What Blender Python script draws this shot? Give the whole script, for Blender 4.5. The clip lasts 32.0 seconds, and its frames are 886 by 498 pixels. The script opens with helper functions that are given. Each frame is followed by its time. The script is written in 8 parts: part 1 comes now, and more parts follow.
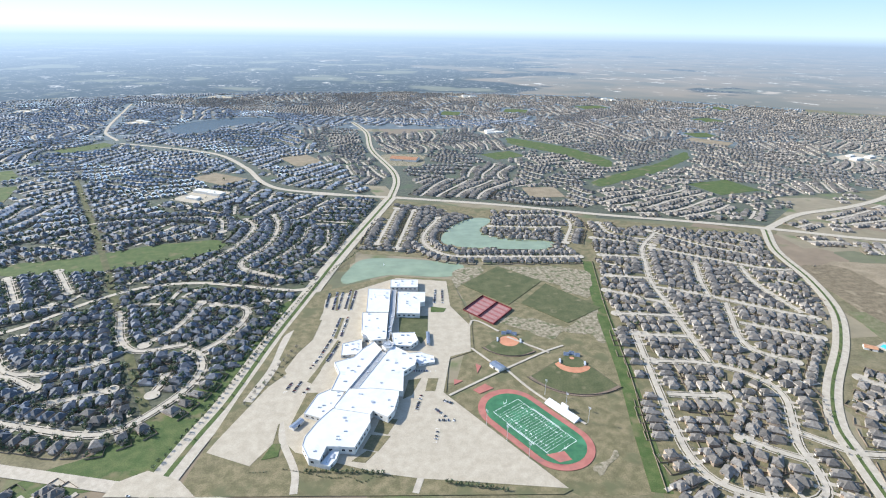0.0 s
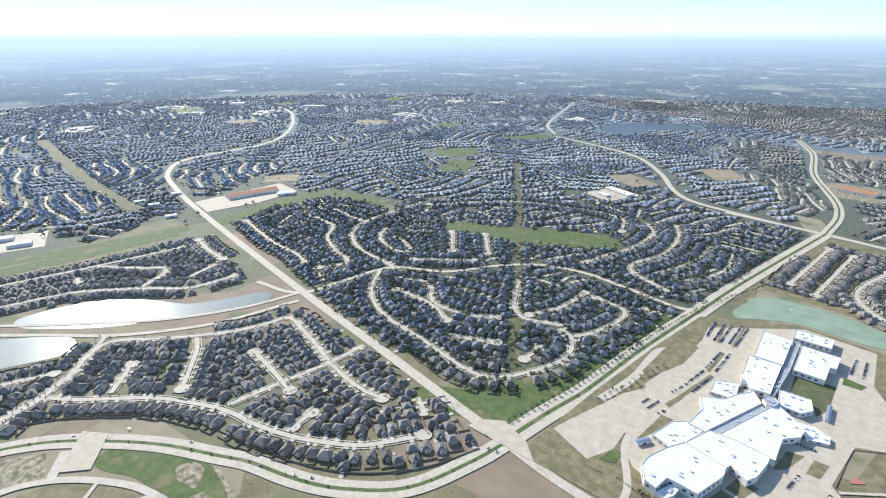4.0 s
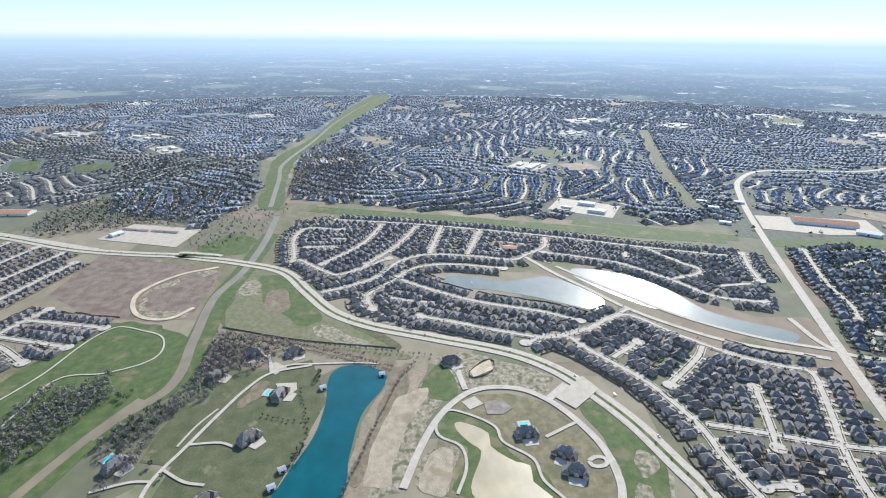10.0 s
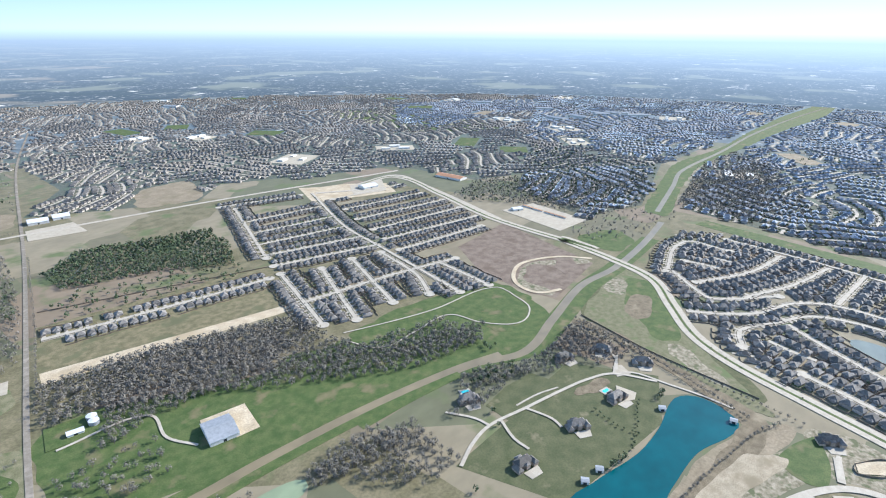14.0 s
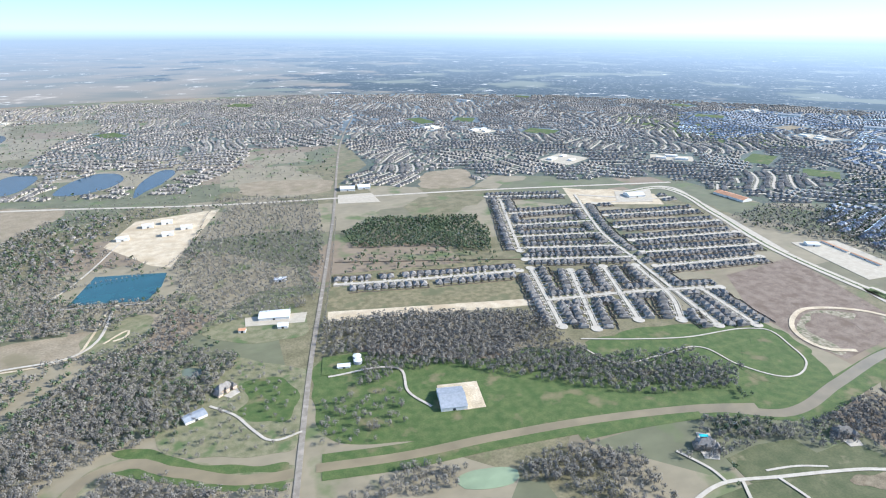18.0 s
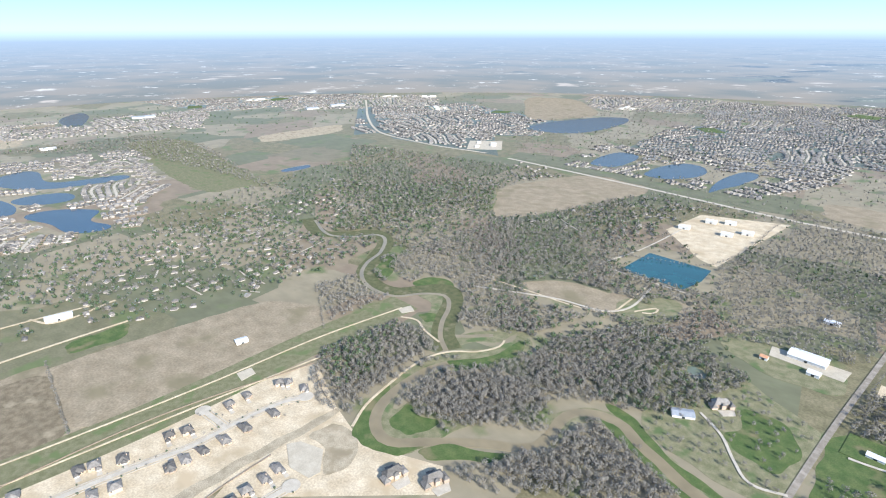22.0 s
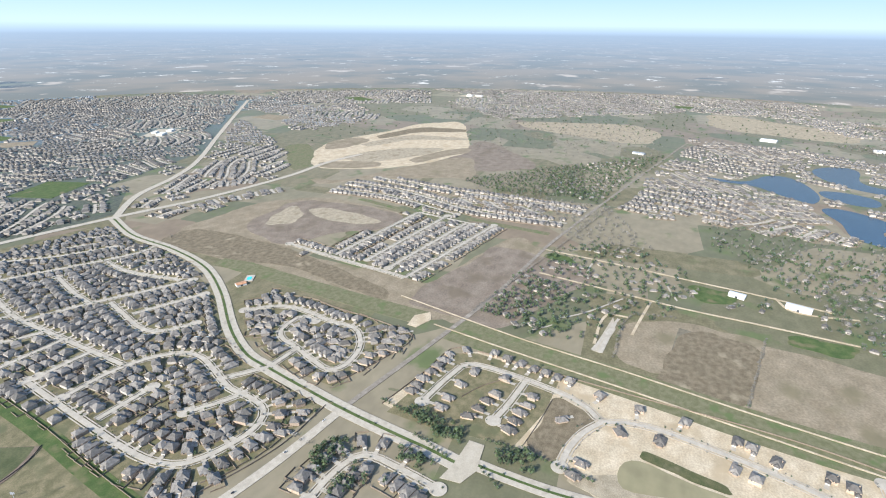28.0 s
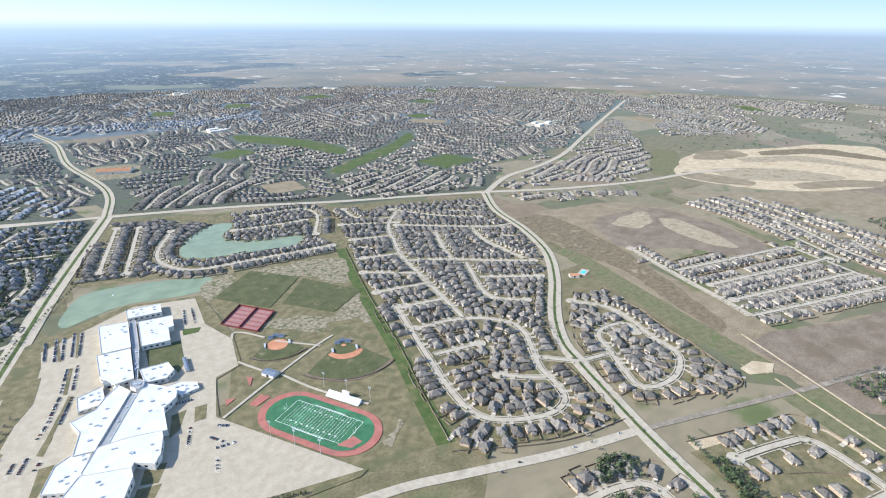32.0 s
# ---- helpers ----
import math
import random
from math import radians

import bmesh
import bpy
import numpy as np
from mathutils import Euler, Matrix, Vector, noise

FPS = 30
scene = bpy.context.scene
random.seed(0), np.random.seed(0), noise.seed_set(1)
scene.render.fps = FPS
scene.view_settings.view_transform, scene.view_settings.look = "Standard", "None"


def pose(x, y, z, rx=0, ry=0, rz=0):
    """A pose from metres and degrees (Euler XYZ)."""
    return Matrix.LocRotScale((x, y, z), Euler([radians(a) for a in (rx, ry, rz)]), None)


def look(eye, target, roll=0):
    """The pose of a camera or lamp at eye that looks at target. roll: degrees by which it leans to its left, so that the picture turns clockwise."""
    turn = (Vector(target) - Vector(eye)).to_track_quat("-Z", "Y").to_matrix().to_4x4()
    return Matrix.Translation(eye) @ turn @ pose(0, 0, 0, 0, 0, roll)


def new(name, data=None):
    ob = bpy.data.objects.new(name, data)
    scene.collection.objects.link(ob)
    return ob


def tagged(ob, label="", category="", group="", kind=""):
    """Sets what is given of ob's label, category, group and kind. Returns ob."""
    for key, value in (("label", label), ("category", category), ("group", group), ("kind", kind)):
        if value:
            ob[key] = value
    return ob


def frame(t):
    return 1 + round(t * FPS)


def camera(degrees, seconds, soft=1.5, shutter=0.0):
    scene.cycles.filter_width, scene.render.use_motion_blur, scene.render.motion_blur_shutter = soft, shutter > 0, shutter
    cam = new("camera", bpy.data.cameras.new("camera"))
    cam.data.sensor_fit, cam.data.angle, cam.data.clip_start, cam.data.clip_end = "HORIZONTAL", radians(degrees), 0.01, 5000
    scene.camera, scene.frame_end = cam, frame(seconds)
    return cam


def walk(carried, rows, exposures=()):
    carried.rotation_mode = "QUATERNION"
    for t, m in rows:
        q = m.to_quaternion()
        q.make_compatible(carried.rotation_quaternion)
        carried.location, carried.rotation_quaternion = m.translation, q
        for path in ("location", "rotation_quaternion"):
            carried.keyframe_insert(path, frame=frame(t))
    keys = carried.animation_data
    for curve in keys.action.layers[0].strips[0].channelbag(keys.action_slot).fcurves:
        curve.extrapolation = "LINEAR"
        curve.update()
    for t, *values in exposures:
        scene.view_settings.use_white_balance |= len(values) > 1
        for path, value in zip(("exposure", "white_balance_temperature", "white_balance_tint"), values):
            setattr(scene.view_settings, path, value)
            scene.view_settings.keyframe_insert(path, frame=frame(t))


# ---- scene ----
cam = camera(77.4, 32.0, 1.1)
PATH = [
    (0, pose(0, 0, 505, 68.22, -0.90, -7.26)),
    (0.5, pose(0, 0, 505, 68.24, -0.92, -4.00)),
    (1, pose(0, 0, 505, 68.22, -0.90, -0.57)),
    (1.5, pose(0, 0, 505, 68.22, -0.83, 2.96)),
    (2, pose(0, 0, 505, 68.23, -0.77, 6.92)),
    (2.5, pose(0, 0, 505, 68.22, -0.62, 11.94)),
    (3, pose(0, 0, 505, 68.22, -0.50, 18.42)),
    (3.5, pose(0, 0, 505, 68.22, -0.29, 26.01)),
    (4, pose(0, 0, 505, 68.30, -0.08, 34.43)),
    (4.5, pose(0, 0, 505, 68.40, 0.21, 42.85)),
    (6.5, pose(0, 0, 505, 68.33, -0.56, 64.80)),
    (7, pose(0, 0, 505, 68.36, -0.53, 67.84)),
    (7.5, pose(0, 0, 505, 68.42, -0.63, 71.01)),
    (8, pose(0, 0, 505, 68.43, -0.65, 74.33)),
    (8.5, pose(0, 0, 505, 68.45, -0.58, 77.93)),
    (9, pose(0, 0, 505, 68.50, -0.63, 81.99)),
    (9.5, pose(0, 0, 505, 68.53, -0.52, 86.12)),
    (10, pose(0, 0, 505, 68.53, -0.47, 90.16)),
    (10.5, pose(0, 0, 505, 68.54, -0.47, 94.28)),
    (11, pose(0, 0, 505, 68.51, -0.50, 98.57)),
    (11.5, pose(0, 0, 505, 68.49, -0.43, 103.35)),
    (12, pose(0, 0, 505, 68.49, -0.35, 109.08)),
    (12.5, pose(0, 0, 505, 68.45, -0.30, 115.22)),
    (13, pose(0, 0, 505, 68.41, -0.31, 120.96)),
    (13.5, pose(0, 0, 505, 68.38, -0.20, 125.83)),
    (14, pose(0, 0, 505, 68.35, -0.21, 130.19)),
    (14.5, pose(0, 0, 505, 68.32, -0.16, 134.32)),
    (16.5, pose(0, 0, 505, 68.34, -0.19, 146.93)),
    (17, pose(0, 0, 505, 68.34, -0.23, 150.24)),
    (17.5, pose(0, 0, 505, 68.38, -0.22, 153.90)),
    (18, pose(0, 0, 505, 68.37, -0.21, 157.80)),
    (18.5, pose(0, 0, 505, 68.39, -0.21, 162.23)),
    (19, pose(0, 0, 505, 68.38, -0.14, 167.23)),
    (19.5, pose(0, 0, 505, 68.37, -0.15, 172.40)),
    (20, pose(0, 0, 505, 68.35, -0.16, 177.71)),
    (20.5, pose(0, 0, 505, 68.35, -0.21, 183.73)),
    (21, pose(0, 0, 505, 68.30, -0.22, 191.21)),
    (21.5, pose(0, 0, 505, 68.30, -0.06, 201.87)),
    (22, pose(0, 0, 505, 68.27, 0.12, 214.29)),
    (22.5, pose(0, 0, 505, 68.27, 0.13, 225.99)),
    (23, pose(0, 0, 505, 68.29, 0.06, 235.28)),
    (23.5, pose(0, 0, 505, 68.25, 0.07, 242.56)),
    (24, pose(0, 0, 505, 68.24, -0.04, 248.86)),
    (24.5, pose(0, 0, 505, 68.19, -0.17, 254.39)),
    (25, pose(0, 0, 505, 68.16, -0.24, 259.44)),
    (25.5, pose(0, 0, 505, 68.13, -0.31, 264.48)),
    (26, pose(0, 0, 505, 68.04, -0.36, 269.81)),
    (26.5, pose(0, 0, 505, 68.00, -0.38, 274.83)),
    (28.5, pose(0, 0, 505, 67.82, -0.49, 292.94)),
    (29, pose(0, 0, 505, 67.80, -0.51, 296.94)),
    (29.5, pose(0, 0, 505, 67.77, -0.54, 300.63)),
    (30, pose(0, 0, 505, 67.74, -0.54, 304.08)),
    (30.5, pose(0, 0, 505, 67.72, -0.57, 308.10)),
    (31, pose(0, 0, 505, 67.71, -0.50, 313.71)),
    (31.5, pose(0, 0, 505, 67.69, -0.34, 320.38)),
    (32, pose(0, 0, 505, 67.62, -0.45, 325.41)),
]
walk(cam, PATH, [(0, 1.32, 5920, 10), (4, 1.32, 5880, 10), (9, 1.18, 5770, 10), (13, 1.32, 5700, 10), (19, 1.52, 5600, 10), (23, 1.47, 5830, 10), (26, 1.36, 5920, 10), (32, 1.28, 5880, 10)])

# ---- light: low winter sun, pale sky ----
SUN_YAW, SUN_UP = 69.0, 30.0
world = bpy.data.worlds.new("world")
scene.world = world
world.use_nodes = True
wn = world.node_tree.nodes
sky = wn.new("ShaderNodeTexSky")
sky.sky_type, sky.sun_disc = "NISHITA", False
sky.sun_elevation, sky.sun_rotation = radians(SUN_UP), radians(-SUN_YAW)
sky.air_density, sky.dust_density, sky.ozone_density, sky.altitude = 1.0, 0.7, 1.5, 500
wn["Background"].inputs["Strength"].default_value = 0.135
world.node_tree.links.new(sky.outputs["Color"], wn["Background"].inputs["Color"])
sun = new("sun", bpy.data.lights.new("sun", "SUN"))
sun.data.energy, sun.data.angle, sun.data.color = 4.0, radians(0.6), (1.0, 0.925, 0.80)
sun_way = Vector((-math.sin(radians(SUN_YAW)) * math.cos(radians(SUN_UP)), math.cos(radians(SUN_YAW)) * math.cos(radians(SUN_UP)), math.sin(radians(SUN_UP))))
sun.matrix_world = look(sun_way * 900, (0, 0, 0))


# ---- materials ----
def material(name, low, high, size=8.0, rough=0.9, spot=None, spot_size=60.0, spot_at=0.55, vary=0.0, island=False, gloss=0.3, bump=0.0, metal=0.0, fine=0.0, dust=0.05, mosaic=None):
    """Grain between two colours at the given size in metres, larger stains of a third colour, and a tone that varies from piece to piece."""
    m = bpy.data.materials.new(name)
    m.use_nodes = True
    n, k = m.node_tree.nodes, m.node_tree.links
    b = n["Principled BSDF"]
    b.inputs["Roughness"].default_value, b.inputs["Metallic"].default_value = rough, metal
    b.inputs["Specular IOR Level"].default_value = gloss
    # blue-tinted sheen stands in for distance haze, strongest at grazing view angles
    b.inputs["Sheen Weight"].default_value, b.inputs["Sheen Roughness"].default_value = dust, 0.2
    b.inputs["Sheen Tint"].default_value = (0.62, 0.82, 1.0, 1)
    geo = n.new("ShaderNodeNewGeometry")

    def grain(metres, detail, seed):
        t = n.new("ShaderNodeTexNoise")
        t.inputs["Scale"].default_value, t.inputs["Detail"].default_value = 1.0 / metres, detail
        shift = n.new("ShaderNodeVectorMath")
        shift.inputs[1].default_value = (seed, seed * 0.7, 0)
        k.new(geo.outputs["Position"], shift.inputs[0])
        k.new(shift.outputs[0], t.inputs["Vector"])
        return t.outputs["Fac"]

    def ramp(value, a, z):
        r = n.new("ShaderNodeMapRange")
        r.inputs[1].default_value, r.inputs[2].default_value = a, z
        k.new(value, r.inputs[0])
        return r.outputs[0]

    def mix(kind, fac, a, z):
        x = n.new("ShaderNodeMix")
        x.data_type, x.blend_type = "RGBA", kind
        for socket, value in ((x.inputs[0], fac), (x.inputs[6], a), (x.inputs[7], z)):
            if hasattr(value, "links"):
                k.new(value, socket)
            else:
                socket.default_value = value if isinstance(value, float) else (*value, 1)
        return x.outputs[2]

    colour = mix("MIX", ramp(grain(size, 5, 0), 0.35, 0.65), low, high)
    if fine:
        colour = mix("MULTIPLY", fine, colour, mix("MIX", ramp(grain(size * 0.13, 3, 71), 0.35, 0.65), (0.45, 0.45, 0.45), (1.0, 1.0, 1.0)))
    if mosaic:
        cell = n.new("ShaderNodeTexVoronoi")
        cell.distance, cell.inputs["Scale"].default_value = "CHEBYCHEV", 1 / 260
        k.new(geo.outputs["Position"], cell.inputs["Vector"])
        tone = n.new("ShaderNodeSeparateColor")
        k.new(cell.outputs["Color"], tone.inputs[0])
        for channel, shade in zip(tone.outputs, mosaic):
            colour = mix("MIX", ramp(channel, 0.62, 0.66), colour, mix("MIX", ramp(grain(size * 2, 4, 5), 0.3, 0.7), shade, tuple(0.8 * q for q in shade)))
    if spot:
        colour = mix("MIX", ramp(grain(spot_size, 6, 37), spot_at, spot_at + 0.1), colour, spot)
    if spot_size > 30:
        streak = n.new("ShaderNodeTexNoise")
        streak.inputs["Scale"].default_value, streak.inputs["Detail"].default_value = 1 / 18, 6
        turn = n.new("ShaderNodeMapping")
        turn.inputs["Rotation"].default_value, turn.inputs["Scale"].default_value = (0, 0, 0.5), (0.55, 1, 1)
        k.new(geo.outputs["Position"], turn.inputs["Vector"])
        k.new(turn.outputs[0], streak.inputs["Vector"])
        colour = mix("MULTIPLY", 0.22, colour, mix("MIX", ramp(streak.outputs["Fac"], 0.36, 0.62), (0.68, 0.70, 0.62), (1.28, 1.25, 1.18)))
    if vary:
        if island:
            value = geo.outputs["Random Per Island"]
        else:
            info = n.new("ShaderNodeObjectInfo")
            value = info.outputs["Random"]
        tone = n.new("ShaderNodeMapRange")
        tone.inputs[3].default_value, tone.inputs[4].default_value = 1 - vary, 1 + vary
        k.new(value, tone.inputs[0])
        h = n.new("ShaderNodeHueSaturation")
        k.new(tone.outputs[0], h.inputs["Value"])
        k.new(colour, h.inputs["Color"])
        colour = h.outputs["Color"]
    k.new(colour, b.inputs["Base Color"])
    if bump:
        q = n.new("ShaderNodeBump")
        q.inputs["Strength"].default_value, q.inputs["Distance"].default_value = 0.6, bump
        k.new(grain(size * 0.5, 3, 11), q.inputs["Height"])
        k.new(q.outputs["Normal"], b.inputs["Normal"])
    return m


GRASS = material("dry_grass", (0.122, 0.108, 0.054), (0.182, 0.154, 0.086), 30, spot=(0.095, 0.112, 0.044), spot_size=90, spot_at=0.57, fine=0.5, dust=0.3, mosaic=((0.19, 0.145, 0.095), (0.12, 0.118, 0.066), (0.215, 0.18, 0.115)))
LAWN = material("lawn", (0.050, 0.082, 0.019), (0.090, 0.113, 0.034), 14, spot=(0.13, 0.112, 0.055), spot_size=40, spot_at=0.58, fine=0.5, dust=0.0)
MEADOW = material("olive_meadow", (0.064, 0.072, 0.025), (0.11, 0.104, 0.046), 10, spot=(0.155, 0.13, 0.078), spot_size=36, spot_at=0.6, fine=0.5, dust=0.0)
YARD = material("winter_yard", (0.12, 0.108, 0.052), (0.20, 0.165, 0.09), 12, spot=(0.098, 0.096, 0.046), spot_size=40, spot_at=0.55, fine=0.5, dust=0.05)
DRY = material("brown_field", (0.205, 0.162, 0.102), (0.265, 0.213, 0.14), 30, spot=(0.155, 0.128, 0.074), spot_size=90, spot_at=0.57, fine=0.5, dust=0.05)
DIRT = material("bare_dirt", (0.40, 0.318, 0.205), (0.50, 0.41, 0.282), 20, spot=(0.33, 0.258, 0.16), spot_size=60, spot_at=0.55, fine=0.5, dust=0.0)
SCRAPE = material("scraped_soil_and_weeds", (0.13, 0.113, 0.062), (0.33, 0.28, 0.195), 7, spot=(0.085, 0.092, 0.04), spot_size=12, spot_at=0.53, fine=0.5, dust=0.0)
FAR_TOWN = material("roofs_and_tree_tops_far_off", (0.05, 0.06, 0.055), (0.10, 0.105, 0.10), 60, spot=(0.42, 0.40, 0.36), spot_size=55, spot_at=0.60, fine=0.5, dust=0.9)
PLOUGH = material("ploughed_earth", (0.165, 0.127, 0.09), (0.222, 0.177, 0.13), 30, spot=(0.135, 0.105, 0.07), spot_size=70, spot_at=0.56, fine=0.5, dust=0.05)
CLEARING = material("trampled_grass", (0.13, 0.126, 0.06), (0.20, 0.18, 0.10), 12, spot=(0.075, 0.10, 0.035), spot_size=30, spot_at=0.55, fine=0.5, dust=0.0)
BRUSH = material("brown_brush", (0.135, 0.105, 0.062), (0.205, 0.163, 0.102), 10, spot=(0.245, 0.2, 0.13), spot_size=36, spot_at=0.6, fine=0.6, dust=0.0)
EARTH = material("graded_earth", (0.27, 0.22, 0.145), (0.36, 0.30, 0.205), 12, spot=(0.20, 0.16, 0.10), spot_size=34, spot_at=0.55, fine=0.5, dust=0.03)
DITCH = material("mown_ditch_grass", (0.118, 0.116, 0.052), (0.172, 0.158, 0.085), 9, spot=(0.09, 0.112, 0.04), spot_size=30, spot_at=0.56, fine=0.5, dust=0.0)
CLAY = material("red_clay_soil", (0.145, 0.104, 0.072), (0.21, 0.16, 0.116), 18, spot=(0.11, 0.078, 0.052), spot_size=30, fine=0.6, dust=0.0)
TURF = material("mown_turf", (0.062, 0.072, 0.027), (0.098, 0.10, 0.044), 20, spot=(0.165, 0.14, 0.08), spot_size=30, spot_at=0.62, fine=0.4, dust=0.03)
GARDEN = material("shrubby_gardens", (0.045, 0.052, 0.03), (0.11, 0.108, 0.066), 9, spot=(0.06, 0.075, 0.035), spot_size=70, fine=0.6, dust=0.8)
FLOOR_WOOD = material("leaf_litter", (0.14, 0.12, 0.08), (0.21, 0.175, 0.12), 20, spot=(0.10, 0.12, 0.055), spot_size=70, fine=0.6)
PAVING = material("cream_concrete_paving", (0.335, 0.288, 0.21), (0.395, 0.342, 0.254), 12, rough=0.85, spot=(0.30, 0.256, 0.186), spot_size=26, spot_at=0.6, fine=0.25, dust=0.0)
CONCRETE = material("pale_concrete", (0.345, 0.302, 0.232), (0.415, 0.364, 0.284), 9, rough=0.85, spot=(0.30, 0.262, 0.20), spot_size=26, spot_at=0.6, fine=0.25, dust=0.03)
ROADWAY = material("road_concrete", (0.345, 0.30, 0.226), (0.42, 0.365, 0.28), 6, rough=0.85, spot=(0.28, 0.243, 0.185), spot_size=18, spot_at=0.58, fine=0.3, dust=0.03)
ASPHALT = material("worn_asphalt", (0.19, 0.163, 0.125), (0.25, 0.216, 0.17), 7, rough=0.95, gloss=0.05, spot=(0.27, 0.234, 0.185), spot_size=20, fine=0.3, dust=0.0)
ROOF = material("shingle_roof", (0.12, 0.107, 0.092), (0.185, 0.168, 0.147), 3, rough=0.8, vary=0.38, fine=0.5)
# dark grey-blue shingles, their blue partly put in for haze
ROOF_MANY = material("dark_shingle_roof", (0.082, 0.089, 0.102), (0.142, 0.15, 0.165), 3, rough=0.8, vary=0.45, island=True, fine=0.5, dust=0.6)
# made lighter and bluer than the other shingles to imitate distance haze
ROOF_HAZED = material("hazed_far_shingle", (0.138, 0.154, 0.178), (0.212, 0.233, 0.263), 3, rough=0.8, vary=0.5, island=True, fine=0.4, dust=1.0)
ROOF_GREY = material("grey_shingle_roof", (0.12, 0.107, 0.092), (0.185, 0.168, 0.147), 3, rough=0.8, vary=0.4, island=True, fine=0.5, dust=0.3)
ROOF_WARM = material("brown_shingle_roof", (0.135, 0.122, 0.107), (0.198, 0.181, 0.16), 3, rough=0.8, vary=0.35, island=True, fine=0.5, dust=0.3)
BRICK = material("tan_brick", (0.25, 0.185, 0.135), (0.38, 0.30, 0.225), 1.5, vary=0.3)
BRICK_MANY = material("mixed_tan_brick", (0.25, 0.218, 0.185), (0.36, 0.322, 0.28), 1.5, vary=0.35, island=True)
WHITE_ROOF = material("white_roof_membrane", (0.47, 0.475, 0.475), (0.54, 0.54, 0.535), 20, rough=0.7, spot=(0.43, 0.43, 0.43), spot_size=12, spot_at=0.62)
PANEL = material("pale_wall_panel", (0.48, 0.46, 0.42), (0.58, 0.555, 0.51), 5)
FENCE = material("weathered_fence", (0.15, 0.115, 0.085), (0.22, 0.175, 0.13), 2, fine=0.4)
EVERGREEN = material("evergreen_leaves", (0.035, 0.055, 0.024), (0.075, 0.098, 0.045), 5, vary=0.4, island=True, dust=0.7)
BARE = material("bare_twigs", (0.12, 0.108, 0.089), (0.168, 0.153, 0.128), 6, vary=0.14, island=True, dust=0.1)
BARK = material("bark", (0.09, 0.075, 0.06), (0.15, 0.13, 0.11), 0.6)


def water(name, colour, rough, gloss=0.3):
    m = material(name, colour, tuple(1.25 * c for c in colour), 40, rough=rough, gloss=gloss, bump=0.12, dust=0.0)
    return m


POND = water("grey_pond_water", (0.095, 0.108, 0.072), 0.13, 0.45)
GREEN_POND = water("jade_pond_water", (0.16, 0.19, 0.112), 0.2)
BLUE_POND = water("teal_pond_water", (0.003, 0.058, 0.064), 0.14)
OLIVE_POND = water("olive_pond_water", (0.19, 0.165, 0.09), 0.2)
MUD_POND = water("muddy_pond_water", (0.25, 0.205, 0.118), 0.3)
LAKE = water("lake_water", (0.022, 0.04, 0.058), 0.2, 0.16)
QUARRY = water("dark_teal_water", (0.012, 0.05, 0.052), 0.1)
RIVER = water("muddy_river_water", (0.158, 0.126, 0.072), 0.3)

# ---- plan: a raster that tells what ground is taken, in cells of 4 m ----
CELL, HALF = 4.0, 1200
taken = np.zeros((2 * HALF, 2 * HALF), bool)
ix = (np.arange(2 * HALF) - HALF + 0.5) * CELL


def cells(x0, y0, x1, y1):
    a, b, c, d = (min(max(int(v // CELL) + HALF, 0), 2 * HALF) for v in (x0, y0, x1 + CELL, y1 + CELL))
    return slice(a, c), slice(b, d)


def take(x, y, r):
    s = cells(x - r, y - r, x + r, y + r)
    taken[s] |= (ix[s[0]][:, None] - x) ** 2 + (ix[s[1]][None, :] - y) ** 2 < r * r


def is_free(x, y, r):
    s = cells(x - r, y - r, x + r, y + r)
    return not (taken[s] & ((ix[s[0]][:, None] - x) ** 2 + (ix[s[1]][None, :] - y) ** 2 < r * r)).any()


def inside(poly, x, y):
    """Which of the points x, y lie inside the polygon."""
    r = np.zeros(np.shape(x), bool)
    px, py = zip(*poly)
    j = len(poly) - 1
    for i in range(len(poly)):
        cross = (py[i] > y) != (py[j] > y)
        r ^= cross & (x < (px[j] - px[i]) * (y - py[i]) / ((py[j] - py[i]) or 1e-9) + px[i])
        j = i
    return r


def take_poly(poly):
    xs, ys = zip(*poly)
    s = cells(min(xs), min(ys), max(xs), max(ys))
    x, y = np.meshgrid(ix[s[0]], ix[s[1]], indexing="ij")
    taken[s] |= inside(poly, x, y)


def smooth(pts, step=12.0, closed=False):
    """A rounded line through the points, as an even row of points."""
    p = [np.array(q, float) for q in pts]
    n = len(p)
    res = []
    for i in range(n if closed else n - 1):
        a, b = p[i], p[(i + 1) % n]
        p0 = p[i - 1] if closed or i else 2 * a - b
        p3 = p[(i + 2) % n] if closed or i + 2 < n else 2 * b - a
        d = np.linalg.norm(b - a)
        m1 = (b - p0) / max(np.linalg.norm(b - p0), 1e-6) * d
        m2 = (p3 - a) / max(np.linalg.norm(p3 - a), 1e-6) * d
        for t in np.arange(0, 1, 1 / max(2, round(d / step))):
            h = t * t * (3 - 2 * t)
            res.append(a * (1 - h) + b * h + m1 * (t ** 3 - 2 * t * t + t) + m2 * (t ** 3 - t * t))
    if not closed:
        res.append(p[-1])
    return np.array(res)


def normals(line):
    d = np.gradient(line, axis=0)
    d /= np.maximum(np.linalg.norm(d, axis=1), 1e-6)[:, None]
    return np.stack([-d[:, 1], d[:, 0]], 1)


def mesh_of(name, verts, faces, mats, slots=None):
    me = bpy.data.meshes.new(name)
    me.from_pydata([tuple(v) for v in verts], [], faces)
    for m in mats if isinstance(mats, (list, tuple)) else [mats]:
        me.materials.append(m)
    if slots is not None:
        me.polygons.foreach_set("material_index", np.array(slots, np.int32))
    me.update()
    return me


level = [0]


